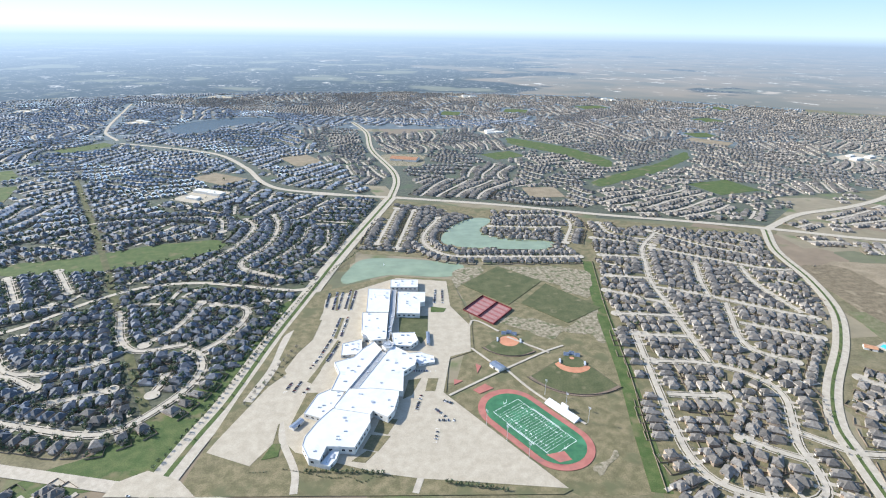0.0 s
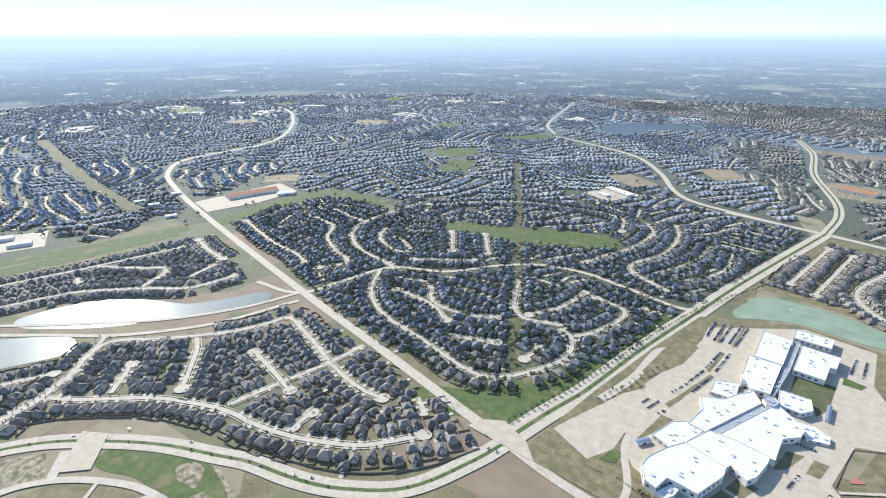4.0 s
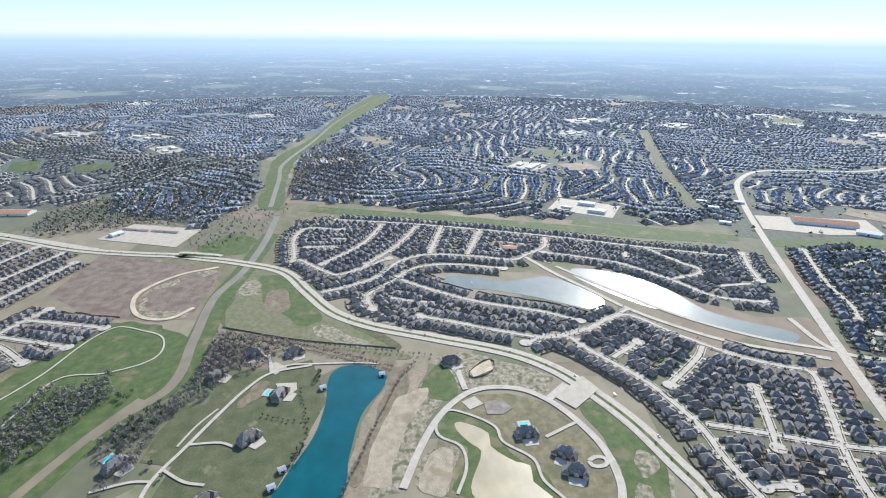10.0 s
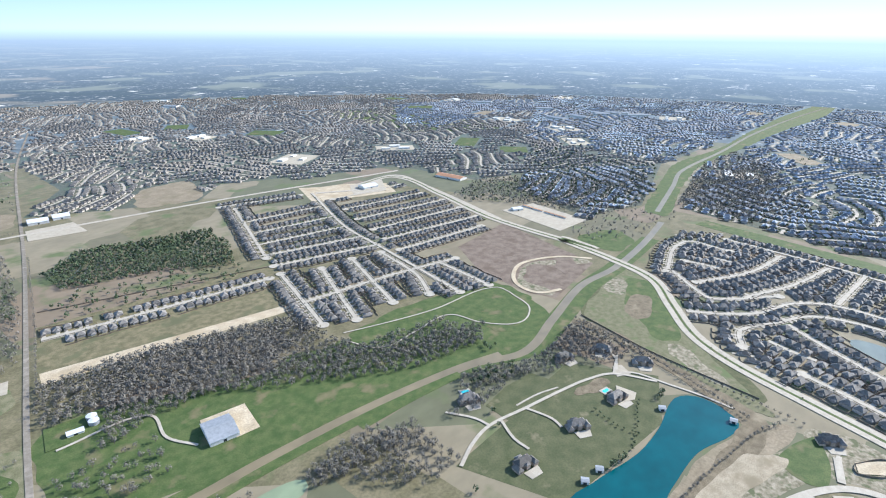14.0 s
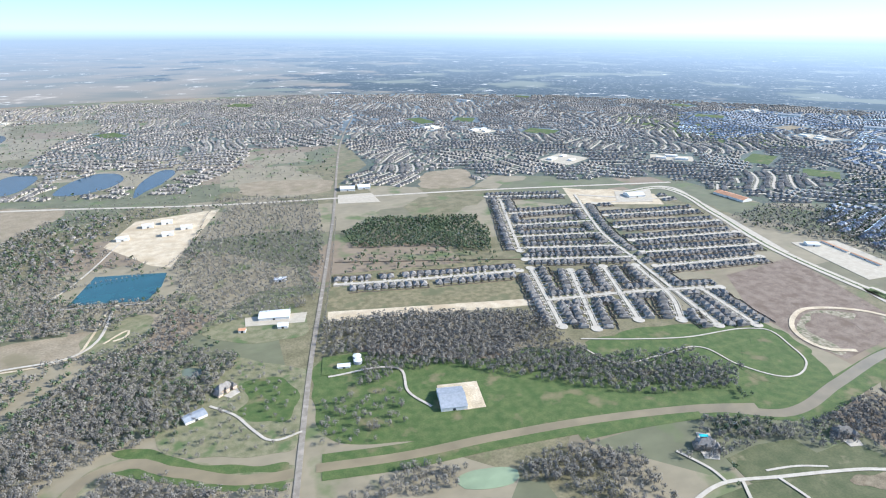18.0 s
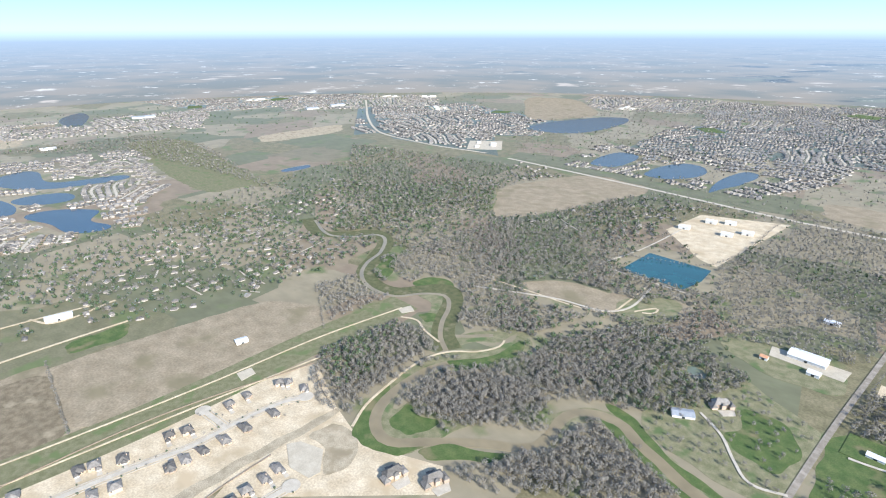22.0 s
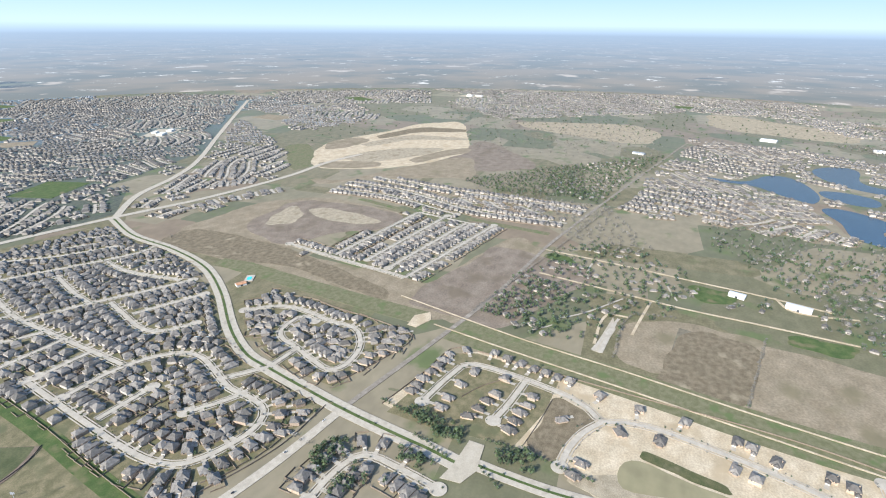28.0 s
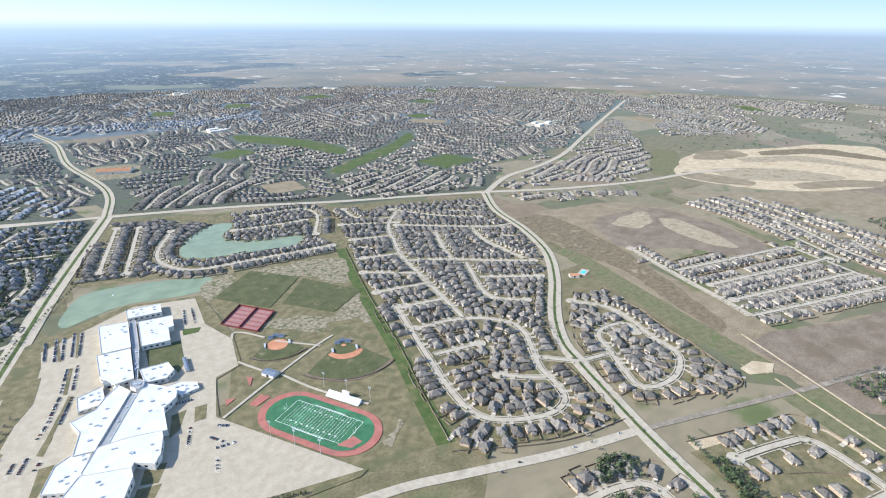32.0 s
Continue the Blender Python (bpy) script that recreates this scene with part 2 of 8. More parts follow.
def strip(name, line, width, mat, z, shift=0.0, parent=None):
    """A slab of road along a line, with its edges turned down into the ground."""
    n = normals(line)
    level[0] += 1
    z += 0.005 * (level[0] % 40)
    v = []
    for off, h in ((-width / 2 + shift, z - 0.5), (-width / 2 + shift, z), (width / 2 + shift, z), (width / 2 + shift, z - 0.5)):
        q = line + n * off
        v += [(x, y, h) for x, y in q]
    c = len(line)
    f = [(k * c + i, (k + 1) * c + i, (k + 1) * c + i + 1, k * c + i + 1) for k in range(3) for i in range(c - 1)]
    ob = new(name, mesh_of(name, v, [tuple(reversed(a)) for a in f], mat))
    ob.parent = parent
    return ob


def slab(name, line, mat, z, deep=0.5):
    c = len(line)
    area = sum(line[i][0] * line[(i + 1) % c][1] - line[(i + 1) % c][0] * line[i][1] for i in range(c))
    if area < 0:
        line = line[::-1]
    v = [(x, y, z) for x, y in line] + [(x, y, z - deep) for x, y in line]
    f = [tuple(range(c))] + [(i, c + i, c + (i + 1) % c, (i + 1) % c) for i in range(c)]
    return new(name, mesh_of(name, v, f, mat))


streets, roads_done, trees, fills = [], [], {"evergreen": [], "bare": [], "small": []}, []
packed = []


def road(width, pts, mat=None, name="road", label="pale concrete road between houses and fields"):
    line = smooth(pts, 15)
    tagged(strip(name, line, width, mat or ROADWAY, 0.5), label, "road", kind="structure")
    for x, y in line:
        take(x, y, width / 2 + 5)
    roads_done.append((line, width))
    return line


def boulevard(width, pts):
    """Two carriageways with a grass median."""
    line = smooth(pts, 15)
    w = width * 0.40
    for s in (-1, 1):
        tagged(strip("road", line, w, ROADWAY, 0.602, s * (width - w) / 2), "one carriageway of a divided concrete boulevard", "road", kind="structure")
    tagged(strip("median", line, width - 2 * w - 0.3, LAWN, 0.704), "grass median with shrubs between two carriageways", "median", kind="structure")
    for k, (x, y) in enumerate(line):
        take(x, y, width / 2 + 6)
        if k % 2 and random.random() < 0.7:
            trees["evergreen"].append((x + random.uniform(-1, 1), y + random.uniform(-1, 1), random.uniform(0.25, 0.42)))
    roads_done.append((line, width))


def street(sub, width, pts):
    line = smooth(pts, 12)
    way = strip("road", line, width, CONCRETE, 0.801)
    tagged(way, "narrow pale concrete street lined with houses", "road", kind="structure")
    if np.hypot(*line.mean(axis=0)) < 1400:
        for side in (-1, 1):
            strip("sidewalk", line, 1.5, CONCRETE, 0.553, side * (width / 2 + 2.6), way)
    for x, y in line:
        take(x, y, width / 2 + 6)
    streets.append((sub, line, width))
    if np.hypot(*line.mean(axis=0)) < 1700:
        n = normals(line)
        for i in range(len(line)):
            for side in (-1, 1):
                if random.random() < 0.75:
                    x, y = line[i] + n[i] * side * (width / 2 + random.uniform(1.4, 5.5)) + np.random.uniform(-4, 4, 2)
                    trees["evergreen" if random.random() < 0.45 else "small"].append((x, y, random.uniform(0.24, 0.42)))


PATCH = {"concrete": (CONCRETE, "pavement", "wide pale concrete car park and drives", "car park"),
         "pond": (POND, "water", "grey retention pond shining in the sun", "pond"),
         "green_pond": (GREEN_POND, "water", "jade green pond beside houses", "pond"),
         "blue_pond": (BLUE_POND, "water", "deep teal pond with still water", "pond"),
         "mud_pond": (MUD_POND, "water", "shallow muddy tan pond", "pond"),
         "olive_pond": (OLIVE_POND, "water", "shallow olive-brown retention pond", "pond"),
         "quarry_pond": (QUARRY, "water", "square dark blue pond behind pale banks", "pond"),
         "lake": (LAKE, "water", "distant blue-grey lake", "lake"),
         "lawn": (LAWN, "ground", "green mown grass", "grass"),
         "meadow": (MEADOW, "ground", "olive winter grass along a ditch", "grass"),
         "turf": (TURF, "ground", "mown practice field of dull green grass", "field"),
         "dry": (DRY, "ground", "dry brown field", "field"),
         "dirt": (DIRT, "ground", "bare pale graded dirt", "dirt"),
         "clay": (CLAY, "ground", "reddish bare soil turned by machines", "dirt"),
         "yard": (YARD, "ground", "winter lawns between houses", "grass"),
         "scrape": (SCRAPE, "ground", "scraped bare soil with patches of weeds", "dirt"),
         "far_town": (FAR_TOWN, "ground", "far built-up land under trees", "ground"),
         "sand": (DIRT, "ground", "pale graded sand with wheel tracks", "dirt"),
         "ditch": (DITCH, "ground", "mown olive grass of a wide drainage ditch", "grass"),
         "bank": (LAWN, "ground", "fresh green grass on a bank", "grass"),
         "clearing": (CLEARING, "ground", "trampled tan grass in a clearing", "grass"),
         "brush": (BRUSH, "ground", "brown weeds and low brush", "field"),
         "earth": (EARTH, "ground", "brown graded earth between house lots", "dirt"),
         "plough": (PLOUGH, "ground", "dark brown ploughed field", "field"),
         "garden": (GARDEN, "ground", "shaded winter gardens thick with evergreen shrubs", "gardens"),
         "wood": (FLOOR_WOOD, "ground", "leaf-strewn ground under bare trees", "ground")}
patch_z, garden_z = [-0.22], [-0.276]
edge_rng = np.random.default_rng(12)


def ragged(pts):
    """A closed outline with its corners rounded off and its edges a little uneven."""
    p = np.array(pts, float)
    nxt = np.roll(p, -1, axis=0)
    ends = np.stack([p + (nxt - p) * k for k in (0.18, 0.5, 0.82)], 1).reshape(-1, 2)
    line = smooth([tuple(q) for q in ends], 10, True)
    n = len(line)
    wave = sum(edge_rng.uniform(0.6, 1.4) * np.sin(np.arange(n) * math.tau * k / n + edge_rng.uniform(0, 6)) for k in edge_rng.integers(3, max(5, n // 5), 5))
    return line + normals(line) * wave[:, None]


def patch(kind, pts, keep=True):
    mat, name, label, category = PATCH[kind]
    if name == "water" and kind != "quarry_pond":
        line = smooth(pts, 12, True)
    elif kind in ("lawn", "bank", "clearing", "brush", "scrape", "earth", "meadow", "sand", "ditch", "plough", "dry"):
        line = ragged(pts)
    else:
        line = np.array(pts, float)
    patch_z[0] += 0.002
    tagged(slab(name, line, mat, patch_z[0] + (0.06 if name == "water" else 0)), label, category, kind="structure")
    if kind == "dirt" and np.hypot(*line.mean(axis=0)) > 1500:
        take_poly([tuple(p) for p in line])
    if keep and kind not in ("yard", "dirt", "lawn", "clearing", "brush", "earth", "plough", "ditch"):
        take_poly([tuple(p) for p in line])


def stream(kind, width, pts):
    mat, name, label, category = PATCH[kind] if kind != "river" else (RIVER, "water", "narrow muddy brown creek", "creek")
    line = smooth(pts, 15)
    patch_z[0] += 0.002
    tagged(strip(name, line, width, mat, patch_z[0]), label, category, kind="structure")
    for x, y in line:
        take(x, y, width / 2)


def woods(kind, gap, pts, keep=False):
    """Trees at a rough spacing over a piece of ground."""
    xs, ys = zip(*pts)
    gx, gy = np.meshgrid(np.arange(min(xs), max(xs), gap), np.arange(min(ys), max(ys), gap))
    gx = gx.ravel() + np.random.uniform(-0.5, 0.5, gx.size) * gap
    gy = gy.ravel() + np.random.uniform(-0.5, 0.5, gy.size) * gap
    ok = inside(pts, gx, gy)
    for x, y in zip(gx[ok], gy[ok]):
        if is_free(x, y, 3):
            trees["bare" if kind == "brush" else kind].append((x, y, random.uniform(0.55, 1.0) if kind == "brush" else random.uniform(0.7, 1.25)))
    if keep:
        take_poly(pts)


lot_rows, paved = [], []


def lots(way, spots):
    """Single houses of a building site, each turned to its street."""
    line = smooth(way, 6)
    for x, y in spots:
        d = np.array((x, y)) - line[np.hypot(*(line - (x, y)).T).argmin()]
        d /= np.linalg.norm(d)
        take(x, y, 11)
        lot_rows.append((math.hypot(x, y), x, y, math.atan2(-d[0], d[1]), random.uniform(0.85, 0.98), random.randrange(6), "lot", (x, y)))


def infill(sub, pts):
    """Packs what is left of a neighbourhood with houses."""
    packed.append((sub, pts))


def fill(sub, angle, pts):
    """A far neighbourhood: gently bent parallel streets over a piece of ground."""
    fills.append((sub, angle, pts))
    if sub in ("wooded", "far_wooded", "far"):
        mat, name, label, category = PATCH["garden"]
        garden_z[0] += 0.001
        tagged(slab(name, np.array(pts, float), mat, garden_z[0]), label, category, kind="structure")


# ---- ground and distance ----
rings = [0, 300, 900, 1800, 3000, 4000, 4880]
gv, gf = [(0, 0, -0.28)], []
for r in rings[1:]:
    gv += [(r * math.cos(a * math.tau / 96), r * math.sin(a * math.tau / 96), -0.28) for a in range(96)]
gf += [(0, 1 + a, 1 + (a + 1) % 96) for a in range(96)]
for k in range(len(rings) - 2):
    gf += [(1 + k * 96 + a, 1 + (k + 1) * 96 + a, 1 + (k + 1) * 96 + (a + 1) % 96, 1 + k * 96 + (a + 1) % 96) for a in range(96)]
tagged(new("ground", mesh_of("ground", gv, gf, GRASS)), "flat dry winter grassland reaching the horizon", "ground", kind="structure")


def backdrop():
    """Hazy country and pale sky beyond the ground sheet, painted in true perspective on a far ring."""
    eye, far = 505.0, 4870.0
    m = bpy.data.materials.new("hazy_distance")
    m.use_nodes = True
    n, k = m.node_tree.nodes, m.node_tree.links

    def calc(kind, a, b=0.0):
        x = n.new("ShaderNodeMath")
        x.operation = kind
        for i, value in enumerate((a, b)):
            if isinstance(value, (int, float)):
                x.inputs[i].default_value = value
            else:
                k.new(value, x.inputs[i])
        return x.outputs[0]

    def spread(value, a, b, c=0.0, d=1.0):
        r = n.new("ShaderNodeMapRange")
        for i, q in enumerate((a, b, c, d)):
            r.inputs[i + 1].default_value = q
        k.new(value, r.inputs[0])
        return r.outputs[0]

    def mix(fac, a, b, kind="MIX"):
        x = n.new("ShaderNodeMix")
        x.data_type, x.blend_type = "RGBA", kind
        for socket, value in ((x.inputs[0], fac), (x.inputs[6], a), (x.inputs[7], b)):
            if isinstance(value, tuple):
                socket.default_value = (*value, 1)
            elif isinstance(value, float):
                socket.default_value = value
            else:
                k.new(value, socket)
        return x.outputs[2]

    geo = n.new("ShaderNodeNewGeometry")
    xyz = n.new("ShaderNodeSeparateXYZ")
    k.new(geo.outputs["Position"], xyz.inputs[0])
    up = xyz.outputs["Z"]
    reach = calc("DIVIDE", eye, calc("MAXIMUM", calc("SUBTRACT", eye, up), 12.0))
    flat = n.new("ShaderNodeVectorMath")
    flat.operation = "MULTIPLY"
    flat.inputs[1].default_value = (1, 1, 0)
    k.new(geo.outputs["Position"], flat.inputs[0])
    land = n.new("ShaderNodeVectorMath")
    land.operation = "SCALE"
    k.new(flat.outputs[0], land.inputs[0])
    k.new(reach, land.inputs["Scale"])

    def grain(metres, detail, rough=0.55):
        t = n.new("ShaderNodeTexNoise")
        t.inputs["Scale"].default_value, t.inputs["Detail"].default_value, t.inputs["Roughness"].default_value = 1.0 / metres, detail, rough
        k.new(land.outputs[0], t.inputs["Vector"])
        return t.outputs["Fac"]

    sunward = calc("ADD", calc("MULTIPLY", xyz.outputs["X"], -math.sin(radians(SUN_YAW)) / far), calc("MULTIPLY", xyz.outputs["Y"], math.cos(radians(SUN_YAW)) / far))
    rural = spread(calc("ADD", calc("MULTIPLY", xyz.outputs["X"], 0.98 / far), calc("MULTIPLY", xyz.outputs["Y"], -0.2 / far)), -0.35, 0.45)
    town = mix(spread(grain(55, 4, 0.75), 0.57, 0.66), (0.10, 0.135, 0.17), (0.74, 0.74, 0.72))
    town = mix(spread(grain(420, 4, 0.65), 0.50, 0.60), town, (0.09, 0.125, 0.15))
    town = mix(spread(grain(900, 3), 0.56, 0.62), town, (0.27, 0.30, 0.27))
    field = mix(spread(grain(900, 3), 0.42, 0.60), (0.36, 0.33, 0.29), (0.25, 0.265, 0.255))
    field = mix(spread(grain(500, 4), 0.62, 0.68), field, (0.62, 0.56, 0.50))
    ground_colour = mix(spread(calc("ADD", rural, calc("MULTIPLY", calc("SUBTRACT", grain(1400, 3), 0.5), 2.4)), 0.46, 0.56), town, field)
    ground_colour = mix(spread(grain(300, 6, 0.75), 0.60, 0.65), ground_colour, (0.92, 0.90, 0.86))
    # haze mixed into the painted colour, brighter towards the sun
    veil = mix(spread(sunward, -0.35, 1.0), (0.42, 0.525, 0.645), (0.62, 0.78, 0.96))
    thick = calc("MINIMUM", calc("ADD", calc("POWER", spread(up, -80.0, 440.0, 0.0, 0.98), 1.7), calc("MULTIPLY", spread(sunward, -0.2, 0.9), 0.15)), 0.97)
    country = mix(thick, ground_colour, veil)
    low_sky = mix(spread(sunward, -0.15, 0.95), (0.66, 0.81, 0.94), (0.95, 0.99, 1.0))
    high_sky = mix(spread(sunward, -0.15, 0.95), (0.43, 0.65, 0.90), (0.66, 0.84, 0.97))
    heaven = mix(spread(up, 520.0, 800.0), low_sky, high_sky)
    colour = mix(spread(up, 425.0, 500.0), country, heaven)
    # the painted colour glows by itself and takes no light
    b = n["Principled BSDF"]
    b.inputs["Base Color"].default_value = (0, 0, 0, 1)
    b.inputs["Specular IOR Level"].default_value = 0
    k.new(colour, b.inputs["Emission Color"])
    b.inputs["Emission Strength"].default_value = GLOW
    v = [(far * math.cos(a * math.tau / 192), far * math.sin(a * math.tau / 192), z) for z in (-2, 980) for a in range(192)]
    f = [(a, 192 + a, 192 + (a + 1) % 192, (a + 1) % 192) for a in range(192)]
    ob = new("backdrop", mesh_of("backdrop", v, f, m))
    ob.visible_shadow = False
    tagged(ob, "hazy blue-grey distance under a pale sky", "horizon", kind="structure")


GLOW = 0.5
backdrop()


# ---- things of the school grounds, estates and building sites ----
def part(name, verts, faces, mat, parent, label=""):
    ob = new(name, mesh_of(name, verts, faces, mat))
    ob.parent = parent
    return tagged(ob, label) if label else ob


def anchor(name, x, y, angle=0.0, z=0.0):
    top = new(name)
    top.matrix_world = Matrix.Translation((x, y, z)) @ Matrix.Rotation(angle, 4, "Z")
    return top


def prism(pts, z0, z1):
    c = len(pts)
    area = sum(pts[i][0] * pts[(i + 1) % c][1] - pts[(i + 1) % c][0] * pts[i][1] for i in range(c))
    pts = pts if area > 0 else pts[::-1]
    v = [(x, y, z0) for x, y in pts] + [(x, y, z1) for x, y in pts]
    f = [(i, (i + 1) % c, c + (i + 1) % c, c + i) for i in range(c)] + [tuple(range(c, 2 * c))]
    return v, f


def inset(pts, d):
    """The polygon drawn in by d metres."""
    p = np.array(pts, float)
    c = len(p)
    area = sum(p[i][0] * p[(i + 1) % c][1] - p[(i + 1) % c][0] * p[i][1] for i in range(c))
    if area < 0:
        p = p[::-1]
    res = []
    for i in range(c):
        a, b = p[i] - p[i - 1], p[(i + 1) % c] - p[i]
        a, b = a / np.linalg.norm(a), b / np.linalg.norm(b)
        na, nb = np.array([-a[1], a[0]]), np.array([-b[1], b[0]])
        m = na + nb
        res.append(tuple(p[i] + m * d / max(0.35, m @ na)))
    return res


def hall(height, pts, tone="white", label="flat white-roofed school block with pale walls"):
    """A flat-roofed block: walls, parapet, sunken roof, rooftop units, a band of windows."""
    cx, cy = np.mean(pts, axis=0)
    rel = [(x - cx, y - cy) for x, y in pts]
    top = anchor("school_building", cx, cy)
    v, f = prism(rel, -0.3, height)
    wall_ob = part("wall", v, f[:-1], PANEL, top)
    inner = inset(rel, 0.5)
    n = len(inner)
    order = rel if sum(rel[i][0] * rel[(i + 1) % n][1] - rel[(i + 1) % n][0] * rel[i][1] for i in range(n)) > 0 else rel[::-1]
    v = [(x, y, height) for x, y in order] + [(x, y, height) for x, y in inner] + [(x, y, height - 0.7) for x, y in inner]
    f = [(i, (i + 1) % n, n + (i + 1) % n, n + i) for i in range(n)] + [(n + i, n + (i + 1) % n, 2 * n + (i + 1) % n, 2 * n + i) for i in range(n)]
    part("parapet", v, f, PANEL, top)
    part("roof", [(x, y, height - 0.7) for x, y in inner], [tuple(range(n))], STEEL_ROOF if tone == "steel" else WHITE_ROOF, top)
    xs, ys = zip(*rel)
    made = 0
    for _ in range(60):
        x, y = random.uniform(min(xs), max(xs)), random.uniform(min(ys), max(ys))
        if made < 7 and inside(inset(rel, 5), np.array([x]), np.array([y]))[0]:
            v, f = [], []
            s = random.uniform(0.7, 1.6)
            box(v, f, x - s, y - s, height - 0.8, x + s * 1.6, y + s, height + s * 0.5)
            part("rooftop_unit", v, f, STEEL, top)
            made += 1
    for i in range(n):
        a, b = np.array(order[i]), np.array(order[(i + 1) % n])
        d = np.linalg.norm(b - a)
        if d > 14:
            e = (b - a) / d
            out_n = np.array([e[1], -e[0]])
            for s in np.arange(3, d - 6, 9.0):
                p, q = a + e * s + out_n * 0.06, a + e * (s + 4.2) + out_n * 0.06
                part("window", [(*p, height * 0.42), (*q, height * 0.42), (*q, height * 0.68), (*p, height * 0.68)], [(0, 1, 2, 3)], DARK_GLASS, wall_ob)
    tagged(top, label, "school building", "blocks of the school")
    take_poly(pts)


def car(x, y, angle, paint, proto={}):
    """A parked car: body, cabin glass, four wheels."""
    if not proto:
        body, bf = [], []
        prof = [(-2.2, 0.35), (-2.2, 0.85), (-1.9, 0.95), (2.0, 0.9), (2.25, 0.7), (2.25, 0.35)]
        for yy in (-0.88, 0.88):
            body += [(px, yy, pz) for px, pz in prof]
        bf += [tuple(range(5, -1, -1)), tuple(range(6, 12))] + [(i, (i + 1) % 6, 6 + (i + 1) % 6, 6 + i) for i in range(6)]
        glass = [(-1.7, -0.78, 0.93), (1.1, -0.78, 0.93), (0.5, -0.62, 1.42), (-1.2, -0.62, 1.42), (-1.7, 0.78, 0.93), (1.1, 0.78, 0.93), (0.5, 0.62, 1.42), (-1.2, 0.62, 1.42)]
        gf = [(0, 1, 2, 3), (7, 6, 5, 4), (1, 5, 6, 2), (4, 0, 3, 7), (3, 2, 6, 7)]
        wv, wf = [], []
        for s in (-0.1, 0.1):
            wv += [(math.cos(q * math.tau / 8) * 0.34, s, math.sin(q * math.tau / 8) * 0.34) for q in range(8)]
        wf += [(q, (q + 1) % 8, 8 + (q + 1) % 8, 8 + q) for q in range(8)] + [tuple(range(8)), tuple(range(15, 7, -1))]
        proto["glass"], proto["wheel"] = mesh_of("cabin", glass, gf, DARK_GLASS), mesh_of("wheel", wv, wf, RUBBER)
        for name, mat in PAINTS.items():
            proto[name] = mesh_of("body", body, bf, mat)
    top = anchor("car", x, y, angle, 1.25)
    for name, me, at in (("body", proto[paint], (0, 0, 0)), ("cabin", proto["glass"], (0, 0, 0)), ("wheel", proto["wheel"], (-1.4, -0.85, 0.34)), ("wheel", proto["wheel"], (1.4, -0.85, 0.34)), ("wheel", proto["wheel"], (-1.4, 0.85, 0.34)), ("wheel", proto["wheel"], (1.4, 0.85, 0.34))):
        ob = new(name, me)
        ob.parent, ob.location = top, at
    tagged(top, paint + " car parked on pale concrete", "car", "parked cars")


def car_row(n, share, a, b):
    """Cars side by side in a row of bays from a to b."""
    a, b = np.array(a, float), np.array(b, float)
    d = (b - a) / np.linalg.norm(b - a)
    face = math.atan2(d[0], -d[1])
    level[0] += 1
    c = a * 0.5 + b * 0.5
    for i in range(n):
        p = a + (b - a) * (i + 0.5) / n
        if random.random() < share:
            car(p[0], p[1], face + random.choice([0, math.pi]) + random.uniform(-0.04, 0.04), random.choice(["black", "black", "white", "grey", "grey", "silver", "dark red", "dark blue"]))


def bay_lines(n, a, b):
    """Painted bay lines of one parking row."""
    a, b = np.array(a, float), np.array(b, float)
    d = (b - a) / np.linalg.norm(b - a)
    q = np.array([-d[1], d[0]])
    v, f = [], []
    for i in range(n + 1):
        p = a + (b - a) * i / n
        k = len(v)
        v += [(*(p + d * s + q * r), 1.27) for s, r in ((-0.09, -2.7), (0.09, -2.7), (0.09, 2.7), (-0.09, 2.7))]
        f.append((k, k + 1, k + 2, k + 3))
    tagged(new("bay_lines", mesh_of("bay_lines", v, f, LINE)), "white painted bay lines on concrete", "markings", kind="structure")


def tarmac(kind, z, pts):
    """A paved or planted piece of ground with straight edges at its own level."""
    mats = {"concrete": (PAVING, "pavement", "pale concrete paving of the school", "paving"), "lawn": (LAWN, "ground", "green grass plot", "grass"), "yard": (YARD, "ground", "dull winter grass plot", "grass"), "turf": (TURF, "ground", "mown practice field", "field"), "dirt": (DIRT, "ground", "bare pale dirt", "dirt"), "scrape": (SCRAPE, "ground", "scraped bare soil and weeds", "dirt"), "asphalt": (ASPHALT, "pavement", "worn asphalt", "paving"), "red": (TRACK_RED, "pavement", "brick red sports surface", "court")}
    mat, name, label, category = mats[kind]
    level[0] += 1
    tagged(slab(name, np.array(pts, float), mat, z + 0.004 * (level[0] % 30), 0.6), label, category, kind="structure")
    take_poly(pts)
    if kind != "yard":
        paved.append(pts)


def oval(cx, cy, angle, half, r, n=24):
    p = []
    for s in (1, -1):
        for q in range(n + 1):
            a = -math.pi / 2 + math.pi * q / n
            p.append((s * (half + r * math.cos(a)), s * r * math.sin(a)))
    c, s = math.cos(angle), math.sin(angle)
    return np.array([(cx + x * c - y * s, cy + x * s + y * c) for x, y in p])


